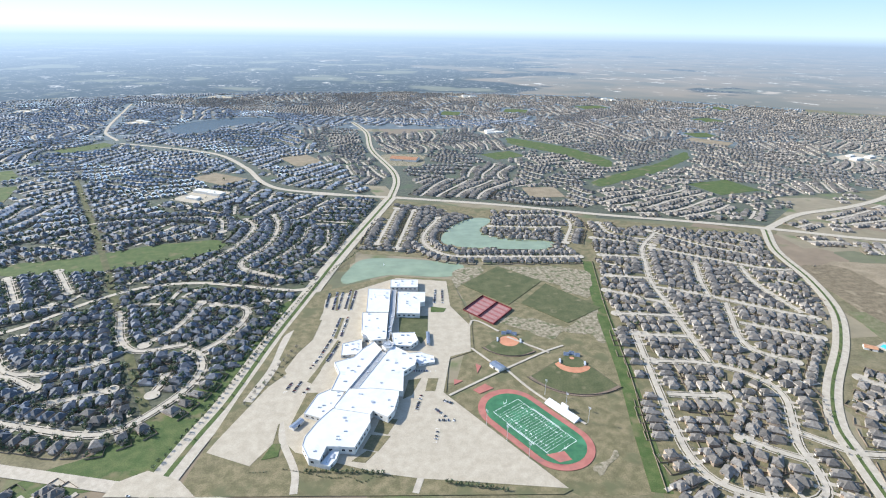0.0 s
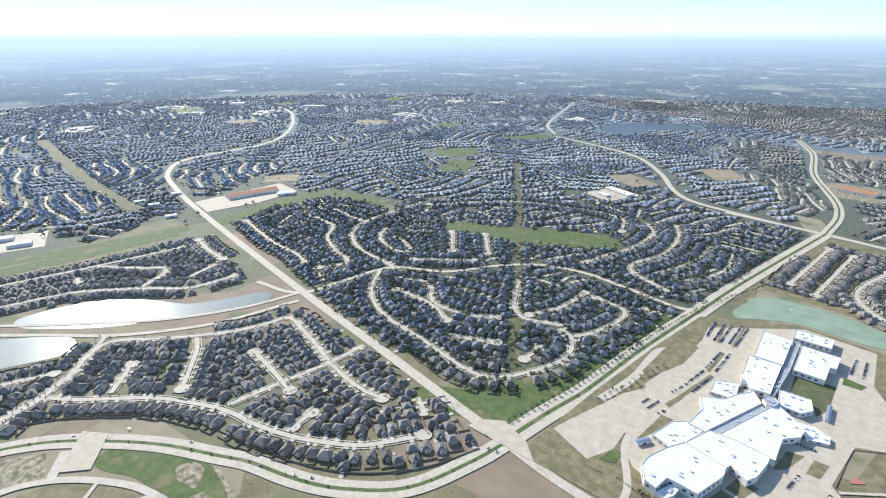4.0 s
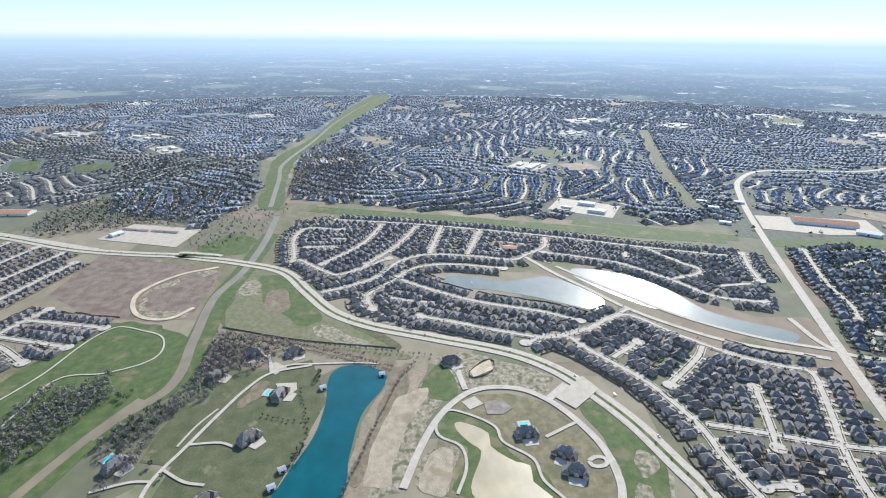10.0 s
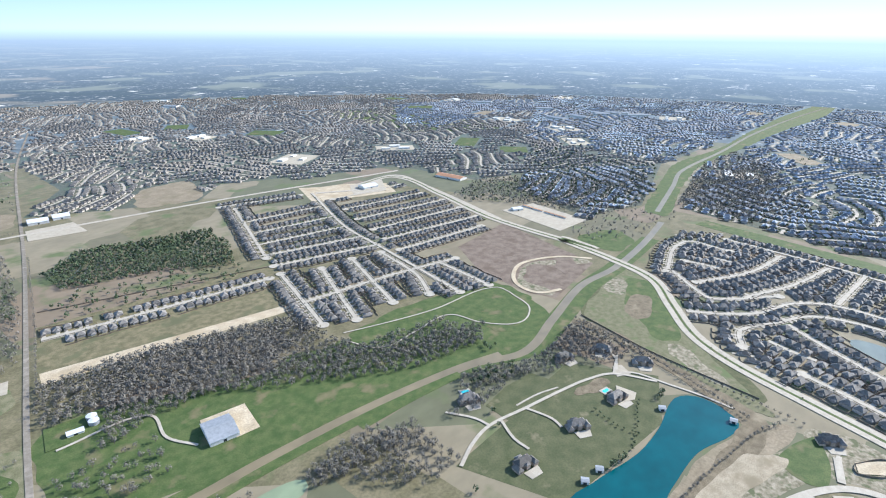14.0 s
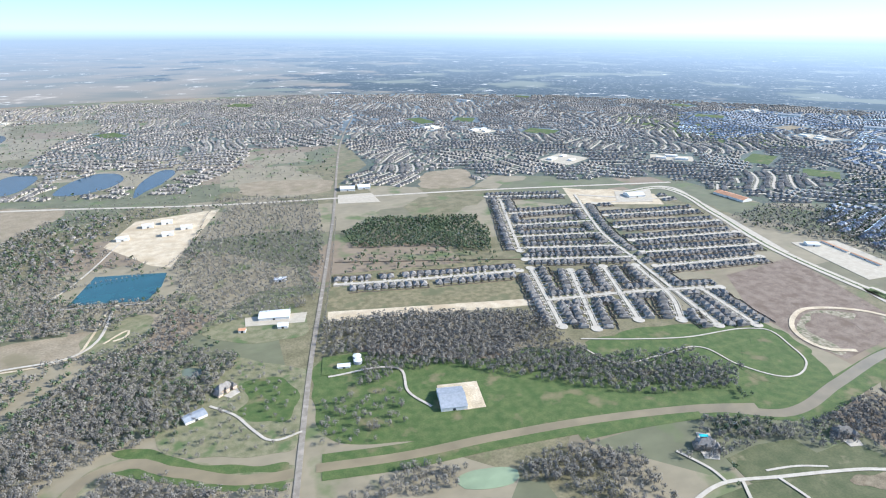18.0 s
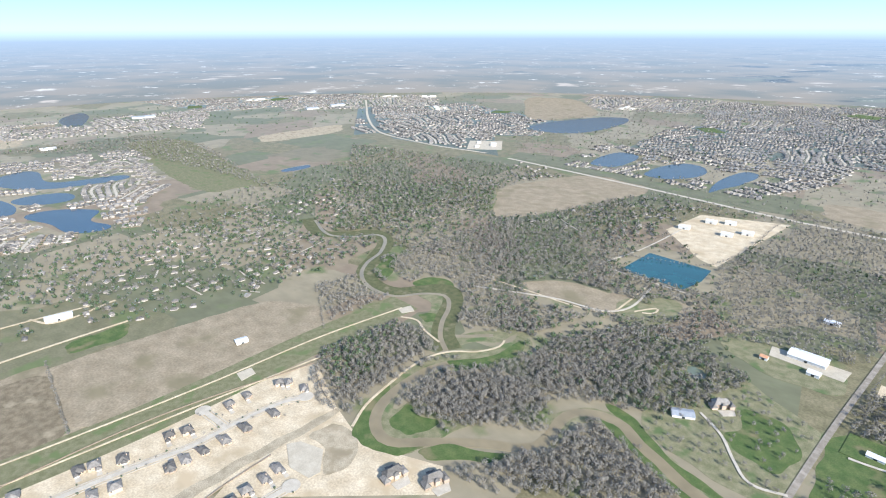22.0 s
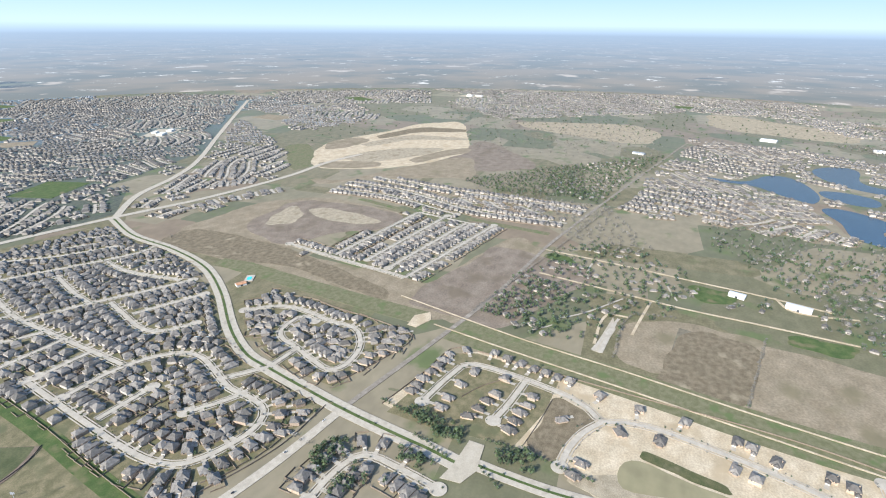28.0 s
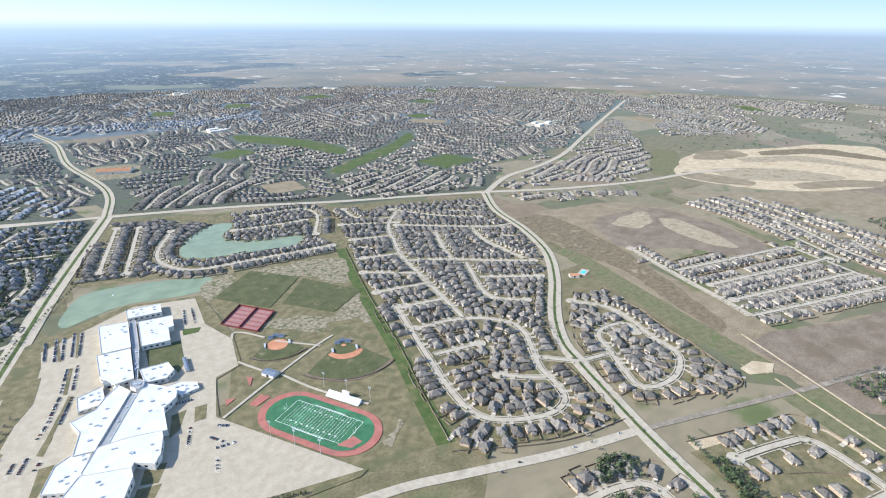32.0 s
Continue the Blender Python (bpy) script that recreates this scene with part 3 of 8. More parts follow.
def stadium(corner, along, across):
    """A football field in its running track, from one corner and the two corners next to it."""
    a, b, d = (np.array(p, float) for p in (corner, along, across))
    u, w = (b - a) / np.linalg.norm(b - a), (d - a) / np.linalg.norm(d - a)
    w = np.array([-u[1], u[0]]) * (1 if np.array([-u[1], u[0]]) @ w > 0 else -1)
    c = (b + d) / 2
    ang = math.atan2(-u[1], -u[0])
    u = -u
    tagged(slab("running_track", oval(*c, ang, 46, 46), TRACK_RED, 0.5), "brick red running track round the field", "running track")
    top = anchor("football_field", c[0], c[1], ang)
    part("turf", *prism([tuple(p) for p in oval(0, 0, 0, 44, 37)], 0, 0.62), TURF_GREEN, top)
    v, f = [], []

    def line(x0, y0, x1, y1):
        k = len(v)
        v.extend([(x0, y0, 0.66), (x1, y0, 0.66), (x1, y1, 0.66), (x0, y1, 0.66)])
        f.append((k, k + 1, k + 2, k + 3))

    for i in range(21):
        x = -45.7 + 4.57 * i
        line(x - 0.11, -24.4, x + 0.11, 24.4)
    for s in (-1, 1):
        line(-54.9, s * 24.4 - 0.22, 54.9, s * 24.4 + 0.22)
        line(s * 54.9 - 0.22, -24.4, s * 54.9 + 0.22, 24.4)
        line(-26, s * 26.2 - 0.4, 26, s * 26.2 + 0.4)
        for i in range(-4, 5):
            line(i * 9.14 - 1.6, s * 15 - 0.7, i * 9.14 - 0.4, s * 15 + 0.7)
            line(i * 9.14 + 0.4, s * 15 - 0.7, i * 9.14 + 1.6, s * 15 + 0.7)
    part("markings", v, f, LINE, top, "white yard lines")
    part("high_jump_area", *prism([(48, -28), (68, -24), (74, -8), (58, -4)], 0, 0.68), TRACK_RED, top)
    for s in (-1, 1):
        v, f = [], []
        x = s * 57
        box(v, f, x - 0.15, -0.15, 0, x + 0.15, 0.15, 3)
        box(v, f, x - 0.12, -2.9, 3, x + 0.12, 2.9, 3.2)
        for q in (-2.9, 2.9):
            box(v, f, x - 0.1, q - 0.1, 3, x + 0.1, q + 0.1, 9)
        part("goal_post", v, f, LINE, top)
    tagged(top, "green artificial football field with white yard lines", "football field")
    # stand of white benches on the far side
    st = anchor("bleachers", c[0], c[1], ang)
    for i in range(9):
        v, f = [], []
        box(v, f, -26, 49.5 + i * 1.15, 0, 30, 50.6 + i * 1.15, 0.9 + 0.55 * i)
        part("bench_row", v, f, WHITE_ROOF, st)
    v, f = [], []
    box(v, f, -4, 60, 0, 8, 63, 9)
    part("press_box", v, f, PANEL, st)
    tagged(st, "white stepped bleachers along the running track", "bleachers")
    for x in (-40, 0, 40):
        for s in (-51, 66):
            q = c + u * x + np.array([-u[1], u[0]]) * s
            mast(q[0], q[1], ang, 26)
    take_poly([tuple(p) for p in oval(*c, ang, 50, 52)])


def mast(x, y, ang, h):
    top = anchor("floodlight_mast", x, y, ang)
    v, f = [], []
    trunk(v, f, 0.35, h)
    part("pole", v, f, STEEL, top)
    v, f = [], []
    for k in range(3):
        box(v, f, -2.2, -0.2, h - 0.4 - 1.2 * k, 2.2, 0.2, h - 0.1 - 1.2 * k)
    part("lamp_rack", v, f, STEEL, top)
    tagged(top, "tall steel floodlight mast", "floodlight")


def ball_field(reach, dirt, home, centre, grass=True):
    """A baseball field: grass outfield, clay infield, home plate, outfield fence, stand behind home."""
    h, c = np.array(home, float), np.array(centre, float)
    d = (c - h) / np.linalg.norm(c - h)
    ang = math.atan2(d[1], d[0])
    top = anchor("baseball_field", h[0], h[1], ang)
    fan = [(-8, 0), (-6, -10)] + [(reach * math.cos(q) * (1 + 0.06 * math.cos(2 * q)), reach * math.sin(q)) for q in np.linspace(-0.80, 0.80, 18)] + [(-6, 10)]
    part("warning_track", *prism([(x * 1.06, y * 1.06) for x, y in fan], 0, 0.45), CLAY, top)
    part("outfield", *prism(fan, 0, 0.5), TURF, top)
    if grass:
        inf = [(dirt * 0.42 + dirt * math.cos(q), dirt * math.sin(q)) for q in np.linspace(-1.25, 1.25, 16)] + [(dirt * 0.30 + 0.62 * dirt * math.cos(q), 0.80 * dirt * math.sin(q)) for q in np.linspace(1.2, -1.2, 10)]
        part("home_circle", *prism([(4 * math.cos(q * math.tau / 14), 4 * math.sin(q * math.tau / 14)) for q in range(14)], 0, 0.55), INFIELD, top)
    else:
        inf = [(dirt * 0.62 + dirt * 0.72 * math.cos(q * math.tau / 20), dirt * 0.72 * math.sin(q * math.tau / 20)) for q in range(20)]
    part("infield_clay", *prism(inf, 0, 0.55), INFIELD, top)
    v, f = [], []
    qs = np.linspace(-0.82, 0.82, 20)
    for a, b in zip(qs[:-1], qs[1:]):
        k = len(v)
        for q, z in ((a, 0), (b, 0), (b, 1.5), (a, 1.5)):
            v.append((reach * 1.08 * math.cos(q), reach * 1.08 * math.sin(q), z))
        f.append((k, k + 1, k + 2, k + 3))
    part("outfield_fence", v, f, FENCE_DARK, top)
    for s in (-1, 0, 1):
        v, f = [], []
        for i in range(5):
            box(v, f, -12 - 1.3 * i, s * 9 - 4.4, 0, -10.7 - 1.3 * i, s * 9 + 4.4, 0.8 + 0.7 * i)
        v = [(x + abs(s) * 5, y, z) for x, y, z in v]
        part("stand", v, f, BLUE_SEAT, top, "blue stepped seats")
    for s in (-1, 1):
        v, f = [], []
        box(v, f, 8, s * 20 - 1.5, 0, 20, s * 20 + 1.5, 2.6)
        part("dugout", v, f, STEEL, top)
    tagged(top, "baseball field with orange clay infield and blue seats", "baseball field")
    take_poly([tuple(h + np.array([x * d[0] - y * d[1], x * d[1] + y * d[0]])) for x, y in fan])


def tennis(corner, along, across):
    """Two rows of brick red courts behind high fences."""
    a, b, d = (np.array(p, float) for p in (corner, along, across))
    top = anchor("tennis_courts", a[0], a[1])
    u, w = b - a, d - a
    part("surface", *prism([(0, 0), tuple(u), tuple(u + w), tuple(w)], 0, 0.5), COURT_RED, top)
    n = 5
    for r in range(2):
        for i in range(n):
            p = [u * (i + s) / n + w * (r + q) / 2 for s, q in ((0.2, 0.14), (0.8, 0.14), (0.8, 0.86), (0.2, 0.86))]
            part("court", *prism([tuple(x) for x in p], 0.4, 0.58), COURT, top)
    for p, q in ((0 * u, u), (u, u + w), (u + w, w), (w, 0 * u), (w / 2, w / 2 + u)):
        v = [(*p, 0), (*q, 0), (*q, 3.6), (*p, 3.6)]
        part("fence", v, [(0, 1, 2, 3)], FENCE_RED, top)
    tagged(top, "brick red tennis courts behind dark fences", "tennis courts")
    take_poly([tuple(a), tuple(a + u), tuple(a + u + w), tuple(a + w)])


def shed(kind, size, angle, at, height=5.0):
    """A plain gabled hall or barn with its low roof."""
    x, y = at
    w, d = size
    wall, roof, label = {"metal": (PANEL, STEEL_ROOF, "grey metal barn with a low gabled roof"), "white": (PANEL, WHITE_ROOF, "pale industrial shed with a white roof"), "rust": (PANEL, TILE_ROOF, "long building with a rust-coloured roof"), "blue": (PANEL, BLUE_SEAT, "small pavilion with a blue metal roof"), "tank": (PANEL, STEEL_ROOF, "low utility building")}[kind]
    top = anchor("shed", x, y, radians(angle))
    v, f = [], []
    box(v, f, -w / 2, -d / 2, -0.3, w / 2, d / 2, height)
    part("wall", v, f[:-1], wall, top)
    r = height + d * 0.12
    e = 0.6
    v = [(-w / 2 - e, -d / 2 - e, height - 0.2), (w / 2 + e, -d / 2 - e, height - 0.2), (w / 2 + e, 0, r), (-w / 2 - e, 0, r), (-w / 2 - e, d / 2 + e, height - 0.2), (w / 2 + e, d / 2 + e, height - 0.2)]
    part("roof", v, [(0, 1, 2, 3), (3, 2, 5, 4)], roof, top)
    for x0 in (-w / 2, w / 2):
        part("gable", [(x0, -d / 2, height), (x0, d / 2, height), (x0, 0, r - 0.1)], [(0, 2, 1)], wall, top)
    v, f = [], []
    box(v, f, -2.2, -d / 2 - 0.08, 0, 2.2, -d / 2, min(4, height * 0.8))
    part("door", v, f, DARK_GLASS, top)
    tagged(top, label, "shed")
    take(x, y, max(w, d) * 0.55)


def villa(angle, at, size=1.5, pool=True):
    """A large house of several wings with a swimming pool behind it."""
    x, y = at
    top = anchor("villa", x, y, radians(angle))
    for a in ((-12, -6, 12, 7, 6.2), (-17, -10, -9, 3, 3.6), (8, -11, 15, 2, 5.8), (-4, 5, 6, 13, 3.6), (-3, -9.5, 3, -5, 6.8)):
        v, f, rv, rf = [], [], [], []
        box(v, f, a[0], a[1], -0.3, a[2], a[3], a[4])
        part("wing", v, f, BRICK, top)
        hip(rv, rf, a[0], a[1], a[2], a[3], a[4], 0.85)
        part("roof", rv, rf, ROOF, top)
    v, f = [], []
    box(v, f, 5.5, 3, 0, 6.8, 4, 10.5)
    part("chimney", v, f, BRICK, top)
    part("forecourt", *prism([(-8, -24), (10, -24), (14, -11), (-10, -11)], 0, 0.4), CONCRETE, top)
    tagged(top, "large estate house with steep dark hipped roofs", "villa", "estate houses")
    if pool:
        c, s = math.cos(radians(angle)), math.sin(radians(angle))
        px, py = x - 20 * s + 3 * c, y + 20 * c + 3 * s
        pl = anchor("swimming_pool", px, py, radians(angle))
        part("deck", *prism([(-9, -6), (9, -6), (9, 6), (-9, 6)], 0, 0.5), CONCRETE, pl)
        part("pool_water", *prism([(-6, -3), (2, -3), (6, -1), (6, 3), (-6, 3)], 0, 0.56), POOL, pl)
        tagged(pl, "turquoise swimming pool in a pale deck", "swimming pool")
    take(x, y, 22)


def pool(at, r=5.0):
    x, y = at
    pl = anchor("swimming_pool", x, y, 0.4)
    part("deck", *prism([(-r * 1.7, -r), (r * 1.7, -r), (r * 1.7, r), (-r * 1.7, r)], 0, 1.0), CONCRETE, pl)
    part("pool_water", *prism([(-r, -r * 0.5), (r * 0.4, -r * 0.6), (r, 0), (r * 0.5, r * 0.6), (-r, r * 0.5)], 0, 1.06), POOL, pl)
    tagged(pl, "turquoise community swimming pool in a pale deck", "swimming pool")


def tank(at, r=7.0):
    top = anchor("water_tank", at[0], at[1])
    ring = [(r * math.cos(q * math.tau / 20), r * math.sin(q * math.tau / 20)) for q in range(20)]
    v, f = prism(ring, -0.3, 6)
    part("shell", v, f[:-1], STEEL_ROOF, top)
    part("lid", [(x, y, 6) for x, y in ring] + [(0, 0, 7.2)], [(i, (i + 1) % 20, 20) for i in range(20)], WHITE_ROOF, top)
    tagged(top, "round pale steel water tank", "water tank", "water tanks")


def fountain(at):
    top = anchor("pond_fountain", at[0], at[1])
    v, f = crown(np.random.default_rng(3), 60, 2.2, 5, 0.1, 0.5)
    part("spray", v, f, LINE, top)
    tagged(top, "white fountain spraying in a pond", "fountain")


def path(width, pts, mat=None):
    line = smooth(pts, 8)
    tagged(strip("pavement", line, width, mat or CONCRETE, 0.75), "pale concrete footpath or drive", "path", kind="structure")
    for x, y in line:
        take(x, y, width / 2 + 1)


def dirt_track(width, pts):
    line = smooth(pts, 12)
    tagged(strip("road", line, width, DIRT, 0.6), "narrow pale dirt track over grass", "track", kind="structure")
    for x, y in line:
        take(x, y, width / 2 + 2)


def hedge(kind, gap, pts, size=0.6):
    """A row of trees or shrubs along a line."""
    line = smooth(pts, gap)
    for x, y in line:
        trees[kind].append((x + random.uniform(-1, 1), y + random.uniform(-1, 1), size * random.uniform(0.75, 1.25)))


def fence_line(h, pts):
    line = smooth(pts, 12)
    v, f = [], []
    for x, y in line:
        v += [(x, y, -0.2), (x, y, h)]
    f = [(2 * i, 2 * i + 2, 2 * i + 3, 2 * i + 1) for i in range(len(line) - 1)]
    n = len(v)
    q = normals(line)
    v += [(p[0] + m[0] * 0.2, p[1] + m[1] * 0.2, z) for p, m in zip(line, q) for z in (-0.2, h)]
    f += [(n + 2 * i, n + 2 * i + 1, n + 2 * i + 3, n + 2 * i + 2) for i in range(len(line) - 1)] + [(2 * i + 1, 2 * i + 3, n + 2 * i + 3, n + 2 * i + 1) for i in range(len(line) - 1)]
    tagged(new("boundary_fence", mesh_of("boundary_fence", v, f, FENCE)), "long brown board fence round a neighbourhood", "fence", kind="structure")


STEEL = material("painted_steel", (0.42, 0.43, 0.45), (0.52, 0.53, 0.55), 2, rough=0.5, metal=0.4)
STEEL_ROOF = material("ribbed_steel_roof", (0.21, 0.22, 0.23), (0.27, 0.28, 0.29), 4, rough=0.6, metal=0.05)
DARK_GLASS = material("dark_glass", (0.02, 0.025, 0.03), (0.04, 0.045, 0.05), 3, rough=0.15, gloss=0.6)
RUBBER = material("tyre_rubber", (0.02, 0.02, 0.02), (0.03, 0.03, 0.03), 1)
PAINTS = {n: material(n.replace(" ", "_") + "_car_paint", c, tuple(1.1 * q for q in c), 2, rough=0.3, gloss=0.5) for n, c in (("black", (0.015, 0.015, 0.018)), ("white", (0.75, 0.75, 0.74)), ("grey", (0.12, 0.125, 0.13)), ("silver", (0.45, 0.46, 0.47)), ("dark red", (0.18, 0.02, 0.02)), ("dark blue", (0.02, 0.04, 0.12)))}
LINE = material("white_line_paint", (0.74, 0.74, 0.72), (0.82, 0.82, 0.80), 3, rough=0.7)
COURT_RED = material("dull_red_court", (0.21, 0.075, 0.07), (0.27, 0.10, 0.092), 12, spot=(0.18, 0.10, 0.09), spot_size=20)
TRACK_RED = material("red_track_rubber", (0.275, 0.10, 0.078), (0.33, 0.13, 0.10), 12, spot=(0.25, 0.11, 0.09), spot_size=20)
TURF_GREEN = material("artificial_turf", (0.03, 0.105, 0.05), (0.045, 0.135, 0.062), 8, spot=(0.055, 0.17, 0.085), spot_size=30)
INFIELD = material("orange_infield_clay", (0.37, 0.16, 0.088), (0.43, 0.20, 0.115), 8)
BLUE_SEAT = material("blue_painted_metal", (0.115, 0.145, 0.195), (0.16, 0.19, 0.24), 3, rough=0.6)
COURT = material("court_surface", (0.24, 0.13, 0.12), (0.29, 0.165, 0.15), 4)
FENCE_RED = material("windscreen_mesh", (0.10, 0.02, 0.022), (0.15, 0.035, 0.035), 3)
FENCE_DARK = material("dark_mesh_fence", (0.03, 0.032, 0.03), (0.05, 0.05, 0.05), 3)
TILE_ROOF = material("rust_tile_roof", (0.34, 0.17, 0.09), (0.46, 0.25, 0.14), 3, vary=0.25, fine=0.4)
POOL = material("pool_water", (0.05, 0.42, 0.47), (0.08, 0.50, 0.54), 3, rough=0.1, gloss=0.5)


# ---- shared shapes ----
def box(v, f, x0, y0, z0, x1, y1, z1):
    b = len(v)
    v += [(x0, y0, z0), (x1, y0, z0), (x1, y1, z0), (x0, y1, z0), (x0, y0, z1), (x1, y0, z1), (x1, y1, z1), (x0, y1, z1)]
    f += [(b, b + 1, b + 5, b + 4), (b + 1, b + 2, b + 6, b + 5), (b + 2, b + 3, b + 7, b + 6), (b + 3, b, b + 4, b + 7), (b + 4, b + 5, b + 6, b + 7)]


def hip(v, f, x0, y0, x1, y1, z, pitch=0.62, eave=0.6):
    """A hipped roof over a rectangle, with eaves and a fascia."""
    x0, y0, x1, y1 = x0 - eave, y0 - eave, x1 + eave, y1 + eave
    w, d = x1 - x0, y1 - y0
    r = min(w, d) / 2
    b = len(v)
    v += [(x, y, z - 0.25) for x, y in ((x0, y0), (x1, y0), (x1, y1), (x0, y1))] + [(x, y, z) for x, y in ((x0, y0), (x1, y0), (x1, y1), (x0, y1))]
    k = r * 0.8
    if w >= d:
        v += [(x0 + k, (y0 + y1) / 2, z + r * pitch), (x1 - k, (y0 + y1) / 2, z + r * pitch)]
        f += [(b + 4, b + 5, b + 9, b + 8), (b + 5, b + 6, b + 9), (b + 6, b + 7, b + 8, b + 9), (b + 7, b + 4, b + 8)]
    else:
        v += [((x0 + x1) / 2, y0 + k, z + r * pitch), ((x0 + x1) / 2, y1 - k, z + r * pitch)]
        f += [(b + 4, b + 5, b + 8), (b + 5, b + 6, b + 9, b + 8), (b + 6, b + 7, b + 9), (b + 7, b + 4, b + 8, b + 9)]
    f += [(b, b + 1, b + 5, b + 4), (b + 1, b + 2, b + 6, b + 5), (b + 2, b + 3, b + 7, b + 6), (b + 3, b, b + 4, b + 7)]


def crown(rng, n, r, h, base, leaf):
    """A crown of small loose clumps with an uneven outline."""
    v, f = [], []
    for _ in range(n):
        d = rng.normal(size=3)
        d /= np.linalg.norm(d)
        k = rng.uniform(0.55, 1.0) * (1 + 0.25 * math.sin(3 * d[0] + 5 * d[1]))
        c = np.array([d[0] * r * k, d[1] * r * k, base + h * 0.5 + d[2] * h * 0.5 * k])
        out = d + rng.normal(size=3) * 0.22 + np.array([0, 0, 0.25])
        a = np.cross(out, rng.normal(size=3))
        b = np.cross(out, a)
        a, b = a / np.linalg.norm(a) * leaf, b / np.linalg.norm(b) * leaf
        i = len(v)
        v += [c - a, c + b * 0.55, c + a * 0.9, c - b * 0.5]
        f += [(i, i + 1, i + 2), (i, i + 2, i + 3)]
    return v, f


def trunk(v, f, r, h):
    b = len(v)
    for z, k in ((-0.3, 1.0), (h, 0.55)):
        v += [np.array((math.cos(q * math.tau / 5) * r * k, math.sin(q * math.tau / 5) * r * k, z)) for q in range(5)]
    f += [(b + q, b + (q + 1) % 5, b + 5 + (q + 1) % 5, b + 5 + q) for q in range(5)]


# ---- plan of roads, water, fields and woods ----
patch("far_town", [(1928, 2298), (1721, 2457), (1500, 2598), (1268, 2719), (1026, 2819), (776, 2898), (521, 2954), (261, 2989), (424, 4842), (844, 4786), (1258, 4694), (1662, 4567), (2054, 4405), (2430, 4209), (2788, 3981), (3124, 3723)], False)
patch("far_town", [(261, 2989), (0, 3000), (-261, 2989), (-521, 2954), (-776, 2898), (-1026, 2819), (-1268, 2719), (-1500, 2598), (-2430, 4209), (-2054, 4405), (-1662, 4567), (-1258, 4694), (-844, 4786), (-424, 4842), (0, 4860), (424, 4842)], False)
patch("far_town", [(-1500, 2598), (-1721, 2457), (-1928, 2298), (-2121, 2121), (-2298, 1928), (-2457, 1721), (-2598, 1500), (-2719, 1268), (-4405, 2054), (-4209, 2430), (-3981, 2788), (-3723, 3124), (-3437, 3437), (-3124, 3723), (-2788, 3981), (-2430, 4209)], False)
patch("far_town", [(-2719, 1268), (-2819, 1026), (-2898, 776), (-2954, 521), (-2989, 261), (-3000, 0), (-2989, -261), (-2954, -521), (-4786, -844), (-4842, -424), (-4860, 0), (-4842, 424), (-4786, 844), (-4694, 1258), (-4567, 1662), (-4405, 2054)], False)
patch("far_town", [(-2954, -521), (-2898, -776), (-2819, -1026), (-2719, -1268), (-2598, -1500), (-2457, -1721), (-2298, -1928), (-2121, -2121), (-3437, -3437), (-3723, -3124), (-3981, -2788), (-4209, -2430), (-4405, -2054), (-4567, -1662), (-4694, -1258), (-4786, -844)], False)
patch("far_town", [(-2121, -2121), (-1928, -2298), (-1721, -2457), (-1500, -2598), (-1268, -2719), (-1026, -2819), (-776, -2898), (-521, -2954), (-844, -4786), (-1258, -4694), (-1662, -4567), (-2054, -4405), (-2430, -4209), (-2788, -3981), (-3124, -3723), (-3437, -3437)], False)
boulevard(36, [(-259, 544), (-240, 613), (-216, 689), (-181, 848), (-132, 1038), (-79, 1242), (58, 1706)])
boulevard(26, [(58, 1706), (85, 1896), (78, 2059), (2, 2454), (-24, 2906), (-104, 3239)])
road(18, [(-271, 529), (-558, 612), (-807, 681), (-1482, 886), (-1792, 995), (-2006, 1097), (-2160, 1271), (-2170, 1679), (-2371, 2000), (-2821, 2418), (-3072, 2571)])
road(14, [(-271, 529), (-168, 501), (235, 431), (321, 404), (442, 364), (563, 335)])
road(9, [(563, 335), (967, 220), (1353, 141), (2621, -204), (2794, -255)], ASPHALT)
boulevard(28, [(-262, 520), (-277, 475), (-319, 392), (-384, 346), (-440, 326), (-508, 313), (-546, 299), (-626, 269), (-695, 230), (-759, 182), (-807, 115), (-854, -15), (-896, -134), (-946, -211), (-1034, -280), (-1136, -359), (-1187, -481), (-1232, -633), (-1219, -536), (-1251, -866), (-1345, -1150), (-1407, -1419), (-1250, -1435)])
boulevard(26, [(1077, 1318), (998, 1169), (956, 1003), (897, 860), (812, 749), (690, 626), (632, 549), (611, 492), (585, 413), (560, 333), (536, 238), (526, 194), (514, 153)])
road(20, [(-193, 1768), (59, 1706), (390, 1602), (657, 1488), (884, 1408), (1084, 1328), (1324, 1220), (1647, 1131), (1879, 1106), (2053, 1050)])
road(20, [(1077, 1318), (1271, 1436), (1487, 1493), (1702, 1584), (2115, 1834), (2712, 2195), (3338, 2567)])
road(11, [(-937, 663), (-822, 678), (-790, 766), (-749, 885), (-633, 938), (-557, 1029), (-476, 1092), (-374, 1106), (-279, 1084), (-168, 1052), (-128, 1060)])
road(18, [(58, 1706), (-119, 1758), (-328, 1856), (-477, 2148), (-640, 2392), (-866, 2529), (-1115, 2645)])
road(14, [(-1155, 2715), (-1303, 2950), (-1485, 3639), (-1581, 4036)])
road(8, [(-25, -501), (-90, -780), (-166, -1072), (-280, -1517), (-537, -2594), (-813, -3485)], ASPHALT)
road(14, [(1066, -2047), (480, -1900), (27, -1774), (-327, -1715), (-780, -1638), (-1484, -1479)])
road(14, [(-1081, -1460), (-1224, -1386), (-1417, -1443), (-1395, -1270), (-1259, -847)])
road(14, [(1195, -2086), (1544, -2113), (1983, -2272), (2933, -3250)])
